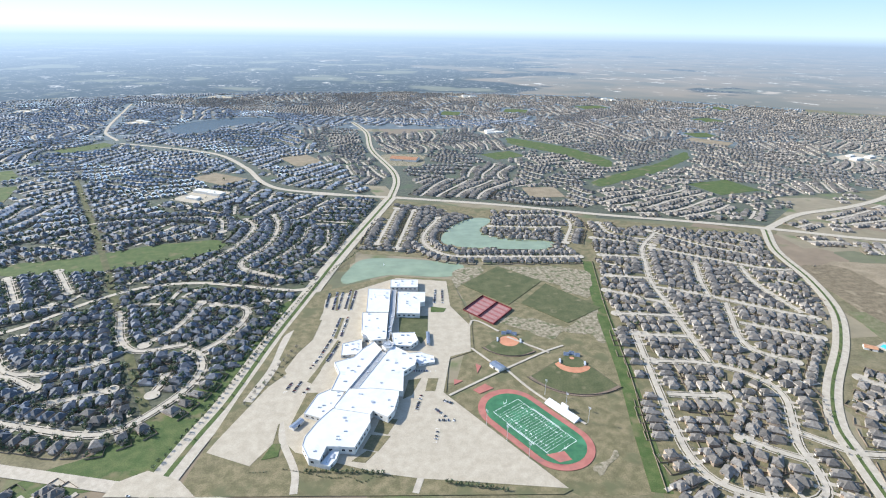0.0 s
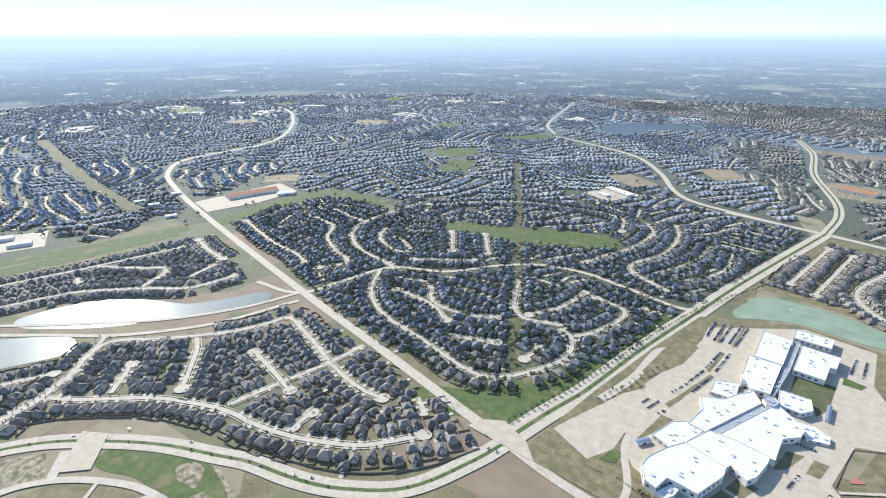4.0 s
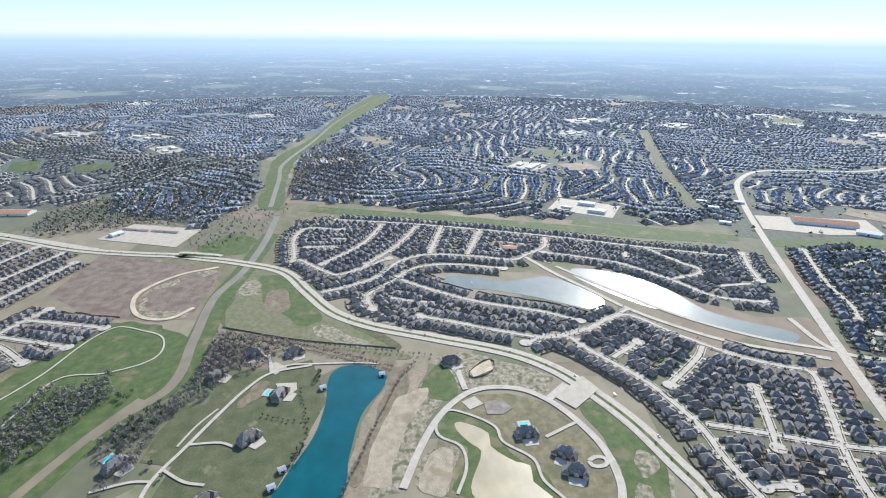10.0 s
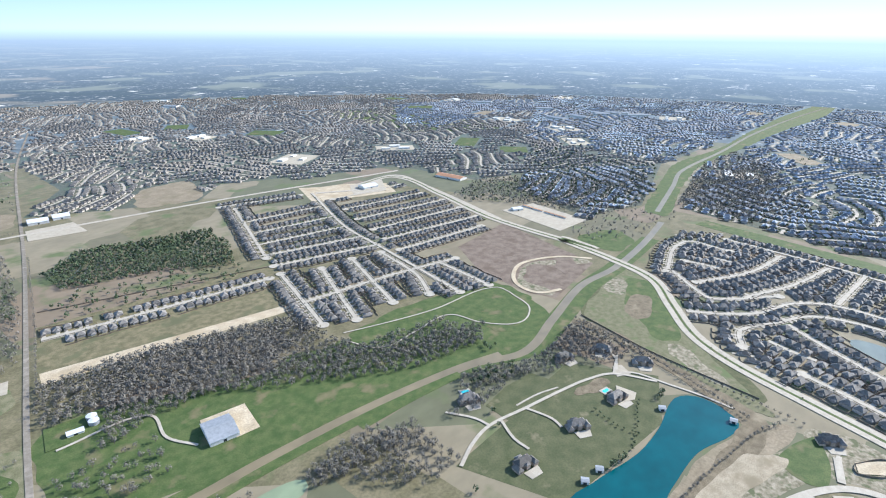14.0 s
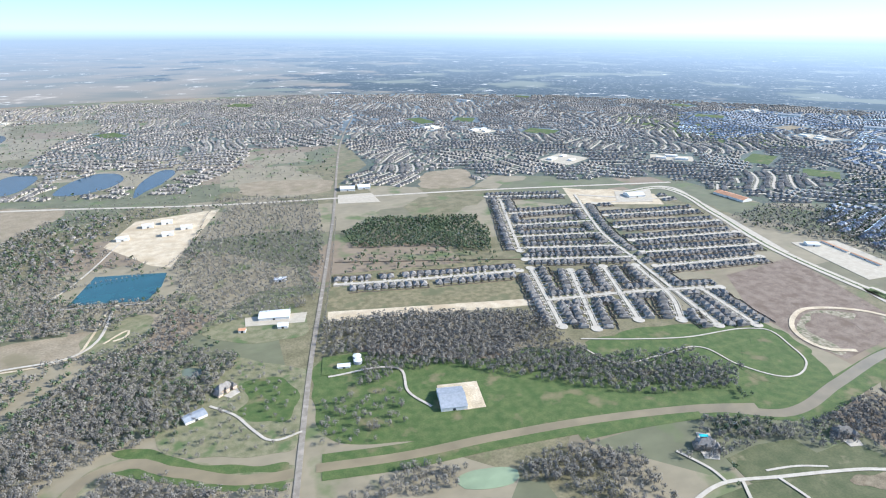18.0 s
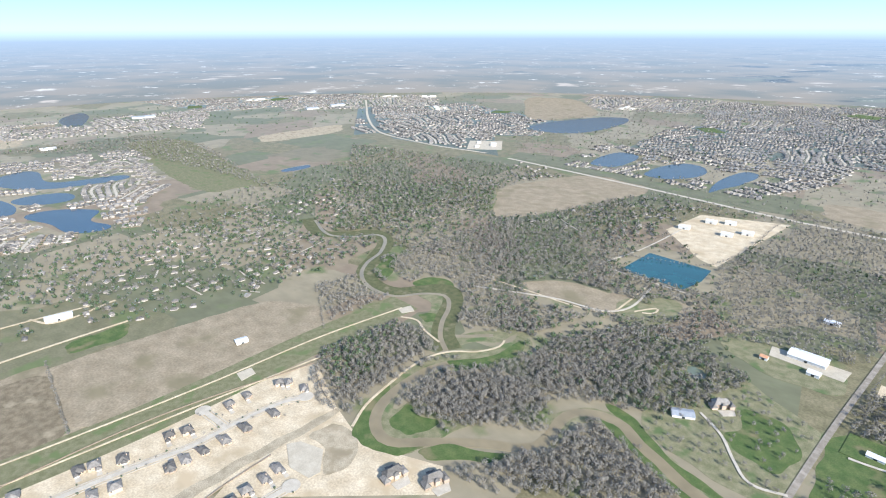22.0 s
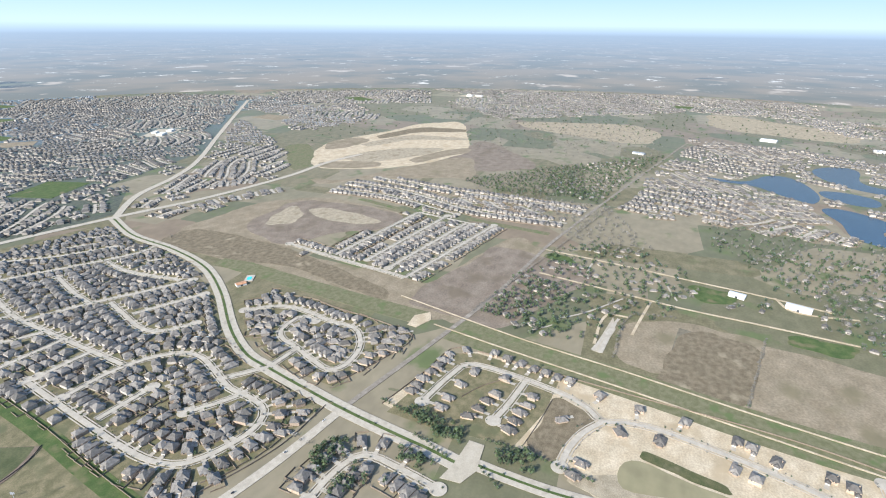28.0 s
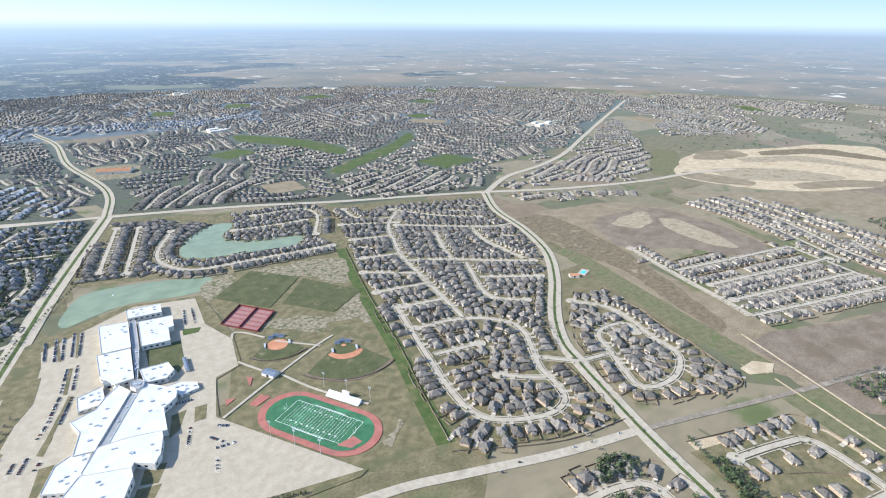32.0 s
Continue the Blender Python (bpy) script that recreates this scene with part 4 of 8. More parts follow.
patch("yard", [(-82, 1316), (57, 1682), (593, 1459), (503, 1122), (367, 1135), (-27, 1238)])
patch("yard", [(175, 1153), (496, 1123), (366, 648), (318, 460), (230, 468), (192, 500), (106, 665), (184, 913), (163, 1064)])
patch("yard", [(594, 1466), (1043, 1304), (962, 1078), (797, 726), (685, 629), (617, 497), (564, 365), (461, 383), (325, 445), (371, 664), (498, 1145)])
patch("yard", [(769, 683), (855, 655), (784, 324), (742, 318), (603, 376), (625, 492)])
patch("dry", [(1013, 1096), (900, 699), (821, 305), (972, 232), (993, 417), (1038, 736), (1162, 770), (1262, 558), (1405, 590), (1463, 886), (1349, 1043)])
patch("dry", [(946, 371), (1340, 249), (1231, 150), (843, 241), (864, 313)])
patch("dry", [(952, -269), (856, -620), (749, -663), (671, -608), (752, -209), (792, -102), (946, -125)])
patch("dry", [(793, -98), (934, -252), (964, -273), (990, -138), (957, -33), (822, -21)])
patch("dry", [(1026, 334), (1254, 272), (1242, 157), (914, 235), (853, 299), (882, 385)])
patch("earth", [(3124, 637), (3255, -5), (2998, -164), (2656, -66), (2914, 505)])
patch("earth", [(3901, -448), (3335, -1127), (3038, -992), (3283, -402)])
patch("earth", [(2369, -1794), (2289, -2317), (2100, -2134), (2196, -1700)])
patch("dirt", [(591, 288), (751, 227), (767, 194), (742, -8), (693, -287), (608, -516), (514, -458), (492, -37), (562, 33), (567, 91), (566, 210)])
patch("yard", [(576, 274), (751, 227), (762, 193), (736, 54), (651, 63), (567, 91), (566, 210)])
patch("dirt", [(596, -514), (502, -457), (414, -418), (304, -444), (279, -407), (496, -254), (542, -398)])
patch("clay", [(-1010, -801), (-1239, -820), (-1134, -497), (-919, -473), (-900, -529), (-927, -675)])
patch("scrape", [(-969, -600), (-1044, -614), (-1154, -524), (-1131, -500), (-1078, -547), (-1029, -606), (-947, -575), (-944, -484), (-916, -489), (-912, -555)])
patch("lawn", [(-546, -691), (-712, -656), (-875, -597), (-878, -489), (-835, -433), (-722, -411), (-571, -451), (-378, -494), (-341, -612), (-430, -715), (-549, -630)])
patch("meadow", [(-866, -401), (-1067, -460), (-1122, -373), (-981, -234), (-813, -49), (-819, -175)])
patch("turf", [(-600, -341), (-722, -341), (-781, -214), (-672, -168), (-544, -188), (-460, -202), (-424, -335), (-551, -334)])
patch("dry", [(-480, -120), (-633, -109), (-757, -70), (-786, -19), (-575, -61), (-488, -88)])
patch("scrape", [(-488, -88), (-585, -63), (-718, -39), (-730, 10), (-718, 19), (-618, -22), (-529, -40), (-499, -43)])
patch("scrape", [(-505, -18), (-588, -4), (-595, 24), (-515, 27)])
patch("scrape", [(-792, -16), (-811, 40), (-743, 179), (-692, 160), (-718, 69), (-698, 0)])
patch("scrape", [(-667, 248), (-549, 289), (-462, 268), (-470, 215), (-570, 219)])
patch("lawn", [(-92, -796), (-187, -793), (-357, -694), (-547, -674), (-535, -582), (-679, -464), (-508, -486), (-284, -531), (-71, -590)])
patch("lawn", [(-520, -664), (-670, -689), (-927, -614), (-756, -468), (-672, -562), (-519, -631)])
patch("dirt", [(296, -1499), (243, -1690), (19, -1728), (137, -1301), (178, -1329)])
patch("dry", [(737, -1327), (876, -1631), (680, -1984), (406, -1883), (644, -1412)])
patch("dry", [(-55, -2039), (-376, -1967), (-321, -1785), (-47, -1846)])
patch("dry", [(-711, -1939), (-895, -1947), (-818, -1679), (-614, -1721)])
patch("dry", [(480, -969), (404, -1039), (227, -1039), (186, -962), (318, -937)])
patch("dry", [(222, -1002), (199, -1070), (145, -1071), (148, -987)])
patch("yard", [(-194, -1127), (-658, -1056), (-557, -854), (-144, -936)])
patch("dirt", [(-153, -957), (-559, -858), (-545, -833), (-146, -919)])
patch("dirt", [(-1082, -1557), (-1190, -1470), (-1142, -1378), (-1011, -1388)])
patch("dry", [(-683, -1906), (-861, -1904), (-827, -1691), (-632, -1718)])
patch("dry", [(2008, -4091), (1623, -4195), (1146, -3459), (1447, -2987)])
patch("lawn", [(-1380, 855), (-1350, 1141), (-1314, 1204), (-1252, 1054), (-1332, 858)])
patch("lawn", [(-461, 534), (-337, 620), (-255, 748), (-199, 964), (-131, 1077), (-118, 1066), (-200, 805), (-240, 669), (-274, 541), (-295, 534)])
patch("lawn", [(-321, 598), (-288, 663), (-192, 887), (-138, 1038), (-134, 1059), (-201, 888), (-260, 673), (-277, 550)])
patch("lawn", [(-1256, -618), (-1396, -564), (-1347, -480), (-1225, -481)])
patch("dirt", [(-1076, -1530), (-1220, -1484), (-1325, -1380), (-1269, -1274), (-1035, -1370)])
patch("lawn", [(-2285, -2960), (-2978, -2809), (-2570, -1659), (-2138, -2031)])
patch("lawn", [(-3062, 881), (-3376, 1174), (-3123, 1144), (-2836, 944)])
patch("lawn", [(-3224, 1765), (-3309, 1964), (-3010, 1888), (-3028, 1720)])
patch("plough", [(2554, 653), (2098, 295), (1943, 483), (1985, 679), (2214, 688)])
patch("dirt", [(824, 347), (865, 332), (861, 311), (833, 306), (813, 327)])
stream("bank", 56, [(-1606, -399), (-1511, 84), (-1403, 542), (-1368, 742)])
stream("bank", 56, [(-1347, 849), (-1333, 1235), (-1193, 1262), (-1074, 1265)])
stream("bank", 46, [(-1511, 372), (-1430, 606), (-1381, 785)])
stream("meadow", 40, [(-3118, 1115), (-2135, 872), (-1657, 785)])
stream("ditch", 75, [(823, 254), (760, -31), (697, -285), (654, -576), (616, -768)])
stream("lawn", 26, [(498, 1145), (435, 906), (388, 692), (355, 570), (328, 461)])
fence_line(2.0, [(507.7, 1147.1), (443.1, 906.7), (394.4, 692.3), (360.2, 570.0), (332.9, 460.4)])
stream("ditch", 50, [(943, 851), (892, 600), (855, 394), (844, 319)])
stream("bank", 46, [(-398, -496), (-511, -483), (-627, -458), (-722, -411), (-859, -427), (-1009, -449), (-1138, -447), (-1383, -457)])
stream("river", 17, [(-388, -499), (-487, -483), (-611, -458), (-704, -412), (-835, -433), (-1006, -461), (-1138, -447), (-1336, -457), (-1534, -484)])
stream("bank", 46, [(-66, -554), (-170, -534), (-281, -524), (-433, -503), (-586, -469)])
stream("river", 15, [(-59, -555), (-170, -534), (-281, -524), (-433, -503), (-586, -469), (-672, -439)])
stream("meadow", 42, [(1168, -1025), (1052, -961), (988, -986), (931, -1041), (862, -1002), (816, -910), (784, -839), (721, -795), (661, -794), (623, -831), (583, -864), (541, -827), (513, -762), (485, -709), (446, -673)])
stream("river", 9, [(1142, -1027), (1022, -963), (960, -987), (903, -1034), (832, -950), (813, -878), (778, -819), (719, -781), (650, -778), (611, -818), (568, -836), (533, -800), (511, -745), (482, -697), (444, -662)])
dirt_track(3, [(914, 393), (831, 134), (785, -52), (742, -206), (698, -385), (658, -580), (607, -746)])
dirt_track(3, [(828, 293), (785, 132), (732, -78), (657, -364), (611, -533)])
dirt_track(5, [(1258, 158), (1226, 3), (1185, -167), (1153, -303), (1118, -413)])
dirt_track(5, [(1118, 150), (1082, 10), (1044, -142), (1023, -278), (998, -419)])
dirt_track(5, [(1053, -81), (981, -64), (908, -48)])
dirt_track(5, [(856, 13), (969, -2), (973, -40)])
dirt_track(5, [(1155, -317), (1101, -340), (1104, -449)])
dirt_track(5, [(873, -1223), (849, -1317), (830, -1398)])
patch("wood", [(964, -128), (923, -261), (757, -214), (794, -96)])
patch("lawn", [(1242, 157), (1231, 87), (1113, 86), (1123, 150)])
patch("lawn", [(1164, -150), (1153, -250), (1093, -236), (1086, -173)])
patch("lawn", [(1005, -309), (994, -415), (944, -395), (962, -305)])
patch("lawn", [(846, -956), (782, -957), (715, -841), (750, -819)])
stream("ditch", 22, [(1481, 768), (1425, 597), (1374, 452)])
stream("ditch", 22, [(1418, 408), (1391, 281), (1369, 166)])
patch("pond", [(-1110, 4), (-1118, 59), (-1095, 130), (-1110, 182), (-1122, 234), (-1077, 287), (-1030, 324), (-990, 325), (-967, 301), (-986, 254), (-1019, 191), (-1051, 102), (-1064, 33)])
patch("pond", [(-1169, 303), (-1150, 385), (-1103, 450), (-1038, 489), (-965, 521), (-919, 583), (-887, 639), (-864, 642), (-846, 602), (-890, 532), (-948, 452), (-1009, 379), (-1088, 315), (-1138, 289)])
patch("green_pond", [(-69, 1077), (-60, 1143), (-26, 1203), (51, 1203), (165, 1170), (202, 1144), (167, 1092), (34, 1110), (-26, 1090)])
patch("green_pond", [(170, 1314), (213, 1417), (286, 1483), (331, 1464), (282, 1375), (316, 1322), (412, 1293), (456, 1270), (407, 1228), (299, 1245), (192, 1273)])
patch("blue_pond", [(-739, -175), (-765, -153), (-762, -116), (-740, -87), (-706, -89), (-645, -112), (-561, -117), (-482, -120), (-463, -196), (-511, -192), (-593, -171), (-658, -168)])
patch("quarry_pond", [(313, -1170), (286, -1305), (142, -1273), (149, -1201), (173, -1137)])
patch("lake", [(1350, -2826), (1147, -3365), (980, -3406), (974, -2982), (1117, -2730)])
patch("lake", [(2145, -269), (2133, -396), (2263, -528), (2135, -600), (1922, -570), (1980, -491), (2071, -427)])
patch("lake", [(2427, -685), (2485, -824), (2228, -800), (2092, -1000), (2117, -785), (2249, -682)])
patch("lake", [(2090, -633), (2042, -757), (1934, -728), (1993, -625)])
patch("lake", [(1878, -593), (1760, -725), (1667, -667), (1562, -669), (1593, -590), (1720, -587)])
patch("lake", [(3843, -1512), (3988, -1706), (3478, -1468), (3504, -1399)])
patch("lake", [(749, -2152), (721, -2418), (628, -2394), (625, -2205), (665, -2131)])
patch("lake", [(272, -1957), (257, -2202), (180, -2332), (190, -2140), (241, -2026)])
patch("lake", [(521, -2095), (445, -2346), (355, -2323), (337, -2176), (437, -2058)])
patch("lake", [(-1022, 3027), (-971, 3254), (-694, 3408), (-550, 3311), (-753, 3101), (-895, 2884)])
patch("lake", [(1694, -1378), (1672, -1493), (1636, -1463), (1661, -1365)])
patch("green_pond", [(-216, -476), (-259, -475), (-289, -459), (-273, -442), (-216, -456)])
patch("plough", [(968, 370), (1134, 303), (1252, 282), (1163, 12), (949, 124), (846, 176), (873, 295), (887, 371)])
patch("dry", [(937, -263), (866, -413), (801, -563), (735, -658), (661, -623), (660, -563), (702, -390), (745, -208)])
patch("brush", [(971, -141), (937, -263), (745, -208), (754, -97), (792, -85)])
patch("olive_pond", [(562, -38), (585, -46), (593, -64), (583, -96), (572, -131), (563, -168), (551, -164), (544, -138), (543, -101), (539, -72), (540, -45)])
patch("meadow", [(613, -64), (610, -86), (586, -158), (569, -170), (576, -132), (587, -97), (598, -65)])
patch("brush", [(691, 59), (670, 4), (648, -9), (621, 19), (556, 36), (571, 80), (639, 63)])
patch("earth", [(535, 34), (573, -79), (539, -209), (519, -338), (496, -455), (485, -451), (502, -336), (516, -212), (518, -138), (507, -39)])
patch("earth", [(482, -389), (480, -423), (459, -431), (412, -415), (400, -368), (417, -348), (437, -375), (460, -386)])
patch("clearing", [(437, -431), (470, -496), (472, -587), (464, -644), (437, -678), (379, -726), (366, -807), (327, -745), (367, -655), (416, -621), (436, -592), (442, -523), (424, -492), (412, -538), (351, -520), (309, -552), (361, -418)])
patch("clearing", [(638, -821), (619, -869), (565, -873), (519, -796), (501, -731), (470, -712), (443, -743), (405, -786), (375, -794), (382, -752), (432, -706), (460, -678), (503, -704), (541, -716), (559, -786)])
patch("clearing", [(219, -551), (232, -621), (195, -656), (153, -668), (99, -634), (33, -592), (-35, -572), (-35, -541), (33, -557), (96, -588), (148, -629), (183, -631), (206, -610), (200, -547)])
patch("clearing", [(165, -830), (114, -863), (29, -863), (-53, -799), (-87, -774), (-45, -602), (3, -602), (77, -629), (122, -651), (137, -731)])
patch("clearing", [(268, -1010), (235, -1063), (208, -1095), (154, -1057), (154, -996), (197, -940), (255, -943)])
patch("clearing", [(70, -1001), (27, -1016), (-113, -961), (-102, -884), (-11, -884), (69, -944)])
patch("bank", [(440, -424), (465, -472), (470, -514), (467, -544), (451, -508), (440, -467), (417, -441), (387, -434), (362, -448), (342, -467), (356, -430), (391, -418), (416, -416)])
patch("bank", [(419, -478), (414, -520), (388, -503), (354, -514), (358, -483), (377, -465), (398, -463)])
patch("bank", [(433, -642), (402, -668), (371, -703), (367, -731), (361, -773), (339, -742), (354, -691), (374, -653), (406, -631)])
patch("bank", [(566, -743), (545, -764), (529, -761), (521, -736), (537, -726)])
patch("bank", [(662, -847), (650, -891), (604, -908), (566, -871), (586, -844), (623, -832)])
patch("bank", [(184, -679), (155, -680), (123, -661), (91, -627), (33, -595), (-28, -578), (-30, -564), (33, -581), (83, -606), (121, -637), (155, -656)])
patch("bank", [(178, -641), (149, -639), (118, -614), (89, -593), (47, -571), (-22, -550), (-20, -533), (33, -553), (95, -585), (147, -621)])
patch("lawn", [(17, -780), (-42, -776), (-64, -715), (-43, -657), (0, -673), (31, -701), (5, -731)])
patch("pond", [(102, -847), (81, -846), (71, -826), (89, -820)])
stream("river", 17, [(424, -636), (440, -607), (448, -569), (450, -528), (445, -491), (427, -458), (399, -441), (375, -446), (355, -462), (280, -509), (243, -525), (223, -542), (217, -572), (218, -606), (206, -636), (170, -650), (141, -644), (115, -621), (86, -604), (57, -584), (33, -571), (-9, -559), (-33, -557)])
stream("river", 10, [(575, -900), (546, -829), (529, -770), (507, -729), (478, -710), (447, -725), (408, -754)])
dirt_track(4, [(448, -435), (464, -481), (469, -549), (469, -595), (460, -639), (439, -670), (404, -693), (381, -728), (383, -750)])
dirt_track(4, [(586, -716), (554, -723), (518, -700), (474, -682)])
dirt_track(4, [(556, -963), (421, -950), (320, -941), (267, -956), (252, -1007), (238, -1116)])
dirt_track(4, [(228, -983), (202, -1014), (192, -1017), (197, -994), (214, -987)])
patch("yard", [(-688, 31), (-694, 100), (-672, 156), (-622, 191), (-562, 210), (-506, 211), (-469, 205), (-498, -13), (-594, -4), (-658, 9)])
patch("bank", [(-650, -2), (-654, 21), (-634, 64), (-589, 82), (-560, 96), (-537, 121), (-505, 143), (-477, 146), (-495, 10), (-553, 32), (-579, 33), (-596, 3), (-617, -8)])
patch("mud_pond", [(-623, 18), (-628, 27), (-605, 64), (-580, 65), (-552, 95), (-546, 112), (-519, 112), (-496, 131), (-479, 130), (-490, 42), (-571, 52), (-583, 41), (-602, 26)])
patch("lawn", [(-667, 198), (-680, 228), (-632, 261), (-569, 283), (-517, 277), (-463, 255), (-468, 215), (-523, 224), (-582, 220)])
patch("scrape", [(-578, 254), (-564, 277), (-538, 272), (-525, 247), (-552, 245)])
patch("scrape", [(-522, 238), (-510, 252), (-464, 247), (-468, 218)])
patch("lawn", [(-753, -19), (-783, 4), (-688, 31), (-672, -3), (-697, -35)])
patch("yard", [(-590, 163), (-602, 206), (-556, 208), (-497, 208), (-470, 199), (-476, 156), (-523, 154), (-554, 147)])
patch("scrape", [(-575, -19), (-580, 25), (-531, 15), (-495, 6), (-500, -33)])
patch("scrape", [(251, 1144), (486, 1097), (452, 978), (363, 1042), (284, 1134)])
patch("scrape", [(350, 859), (433, 911), (424, 841), (393, 786), (375, 826), (335, 830)])
patch("scrape", [(275, 899), (343, 853), (313, 812), (276, 826)])
patch("scrape", [(151, 1062), (200, 1101), (237, 1129), (179, 1050), (155, 1007)])
patch("bank", [(-826, 1242), (-666, 1276), (-514, 1347), (-399, 1368), (-361, 1333), (-388, 1269), (-510, 1219), (-581, 1188), (-787, 1172)])
stream("meadow", 14, [(-1005, 1989), (-743, 1500), (-581, 1188), (-452, 928), (-354, 735), (-312, 660)])
patch("ditch", [(-1147, -468), (-1144, -389), (-1072, -298), (-943, -215), (-841, -114), (-789, -46), (-778, -91), (-820, -185), (-860, -312), (-881, -391), (-926, -415), (-989, -416)])
patch("bank", [(-1106, -407), (-1125, -350), (-1019, -276), (-912, -219), (-886, -253), (-944, -315), (-982, -355)])
patch("brush", [(-1041, -361), (-1050, -326), (-963, -295), (-934, -312), (-959, -351)])
patch("scrape", [(-885, -243), (-898, -217), (-855, -153), (-817, -107), (-825, -168), (-847, -208)])
patch("scrape", [(-1089, -446), (-1097, -399), (-1018, -370), (-1011, -410)])
patch("brush", [(-865, -407), (-873, -343), (-825, -195), (-777, -55), (-698, -49), (-604, -78), (-508, -97), (-511, -117), (-606, -97), (-703, -85), (-749, -84), (-799, -191), (-845, -334), (-839, -394)])
patch("turf", [(-545, -377), (-601, -381), (-658, -371), (-663, -324), (-644, -310), (-566, -328), (-539, -335)])
patch("brush", [(-683, -293), (-727, -275), (-709, -262), (-665, -273), (-652, -298)])
patch("bank", [(-894, -618), (-903, -570), (-884, -504), (-794, -469), (-751, -467), (-729, -483), (-732, -529)])
patch("earth", [(-674, -71), (-698, -44), (-711, -15), (-633, -41), (-560, -58), (-504, -65), (-508, -96), (-584, -88)])
patch("earth", [(-569, -16), (-575, 17), (-522, 13), (-495, 5), (-499, -27)])
patch("clay", [(-1105, -575), (-1144, -564), (-1098, -519), (-1035, -515), (-1052, -553)])
patch("dry", [(1638, 1048), (1658, 918), (1828, 845), (2203, 616), (1826, 488), (1820, 609), (1705, 851), (1582, 968)])
patch("sand", [(1990, 1255), (2242, 1303), (2606, 1152), (2852, 1097), (3014, 892), (2268, 638), (2001, 732), (1862, 862), (1781, 1057), (1822, 1152)])
patch("earth", [(1967, 1108), (2139, 1029), (2240, 933), (2300, 749), (2121, 802), (1916, 970)])
patch("earth", [(2241, 1153), (2535, 1026), (2548, 734), (2497, 716), (2425, 976), (2202, 1085)])
patch("ditch", [(2085, 1443), (2179, 1383), (2010, 1243), (1777, 1133), (1717, 1172)])
patch("plough", [(1152, 959), (1410, 947), (1424, 725), (1376, 564), (1240, 603), (1195, 692), (1056, 767)])
patch("earth", [(1175, 900), (1243, 927), (1366, 925), (1283, 845), (1213, 838)])
patch("earth", [(1330, 870), (1371, 826), (1336, 658), (1304, 611), (1263, 674), (1270, 775)])
patch("brush", [(975, 1075), (1088, 1070), (1095, 969), (1062, 772), (989, 569), (927, 424), (883, 414), (908, 514), (965, 679), (947, 848)])
patch("dry", [(2231, 1310), (2388, 1236), (2342, 1137), (2144, 1168), (2075, 1236)])
patch("brush", [(2450, 1170), (2757, 1056), (2775, 811), (2703, 786), (2611, 1015), (2382, 1111)])
patch("dry", [(1872, 1140), (1924, 1038), (1954, 910), (1880, 891), (1804, 1008), (1797, 1101)])
patch("dry", [(2031, 834), (2256, 750), (2337, 662), (2252, 633), (2108, 726), (1982, 776)])
patch("ditch", [(2753, -1307), (2621, -1557), (2127, -1397), (1786, -1281), (1580, -1223), (1655, -1001)])
patch("bank", [(-1602, -567), (-1952, -644), (-2308, -716), (-2764, -663), (-3402, -675), (-4196, -655), (-5246, -552), (-5348, -471), (-4321, -445), (-3416, -555), (-2863, -577), (-2352, -627), (-1944, -564), (-1593, -484)])
stream("river", 15, [(-1624, -529), (-1947, -594), (-2204, -648), (-2692, -637), (-3274, -639), (-4066, -590), (-5050, -485)])
patch("bank", [(348, -445), (328, -479), (280, -493), (240, -511), (252, -488), (289, -467), (324, -443)])
patch("bank", [(779, 1853), (985, 2001), (1194, 2135), (1421, 2350), (1369, 2211), (1100, 1976), (928, 1875), (784, 1777)])
patch("bank", [(674, 2732), (898, 2479), (1003, 2177), (933, 2051), (822, 2333), (647, 2558)])
tarmac("yard", 0.55, [(-120.9, 1036.7), (34.2, 1104.4), (163.8, 1072.3), (174.7, 892.6), (161.2, 788.5), (115.9, 767.8), (99.5, 679.2), (223.5, 477.4), (211.3, 471.9), (-238.0, 517.4), (-203.0, 701.3), (-162.0, 884.1)])
tarmac("concrete", 0.8, [(-100.2, 949.2), (-99.6, 1002.4), (45.6, 1091.8), (150.8, 1065.1), (143.3, 951.1), (169.1, 872.4), (155.3, 787.4), (118.6, 774.2), (95.4, 679.6), (219.5, 479.7), (43.7, 514.9), (-6.3, 529.4), (-108.4, 575.5), (-121.0, 592.3), (-133.5, 650.4), (-123.7, 715.0), (-146.1, 761.2), (-116.1, 860.8)])
tarmac("concrete", 0.8, [(-219.3, 587.0), (-213.0, 605.5), (-165.4, 718.7), (-140.8, 753.1), (-90.4, 711.9), (-109.9, 660.6), (-137.2, 632.8), (-139.1, 593.9), (-161.2, 557.2)])
tarmac("lawn", 1.05, [(105.4, 952.5), (134.6, 942.8), (127.2, 927.7), (103.0, 930.1)])
tarmac("yard", 1.05, [(45.8, 715.9), (65.7, 718.3), (48.0, 677.8), (34.4, 669.8)])
tarmac("yard", 1.05, [(76.0, 717.2), (92.2, 715.5), (83.4, 683.6), (68.5, 685.2)])
tarmac("yard", 1.05, [(1.1, 631.6), (24.7, 625.6), (9.8, 596.1), (-8.6, 603.5)])
tarmac("yard", 1.05, [(-12.3, 598.3), (13.3, 592.4), (-3.5, 565.4), (-23.3, 572.6)])
tarmac("yard", 1.05, [(-17.6, 568.9), (-6.3, 563.7), (-19.8, 547.1), (-37.2, 551.7)])
tarmac("yard", 1.05, [(-147.3, 882.8), (-102.7, 940.6), (-110.4, 850.9), (-148.2, 777.0), (-159.3, 794.2)])
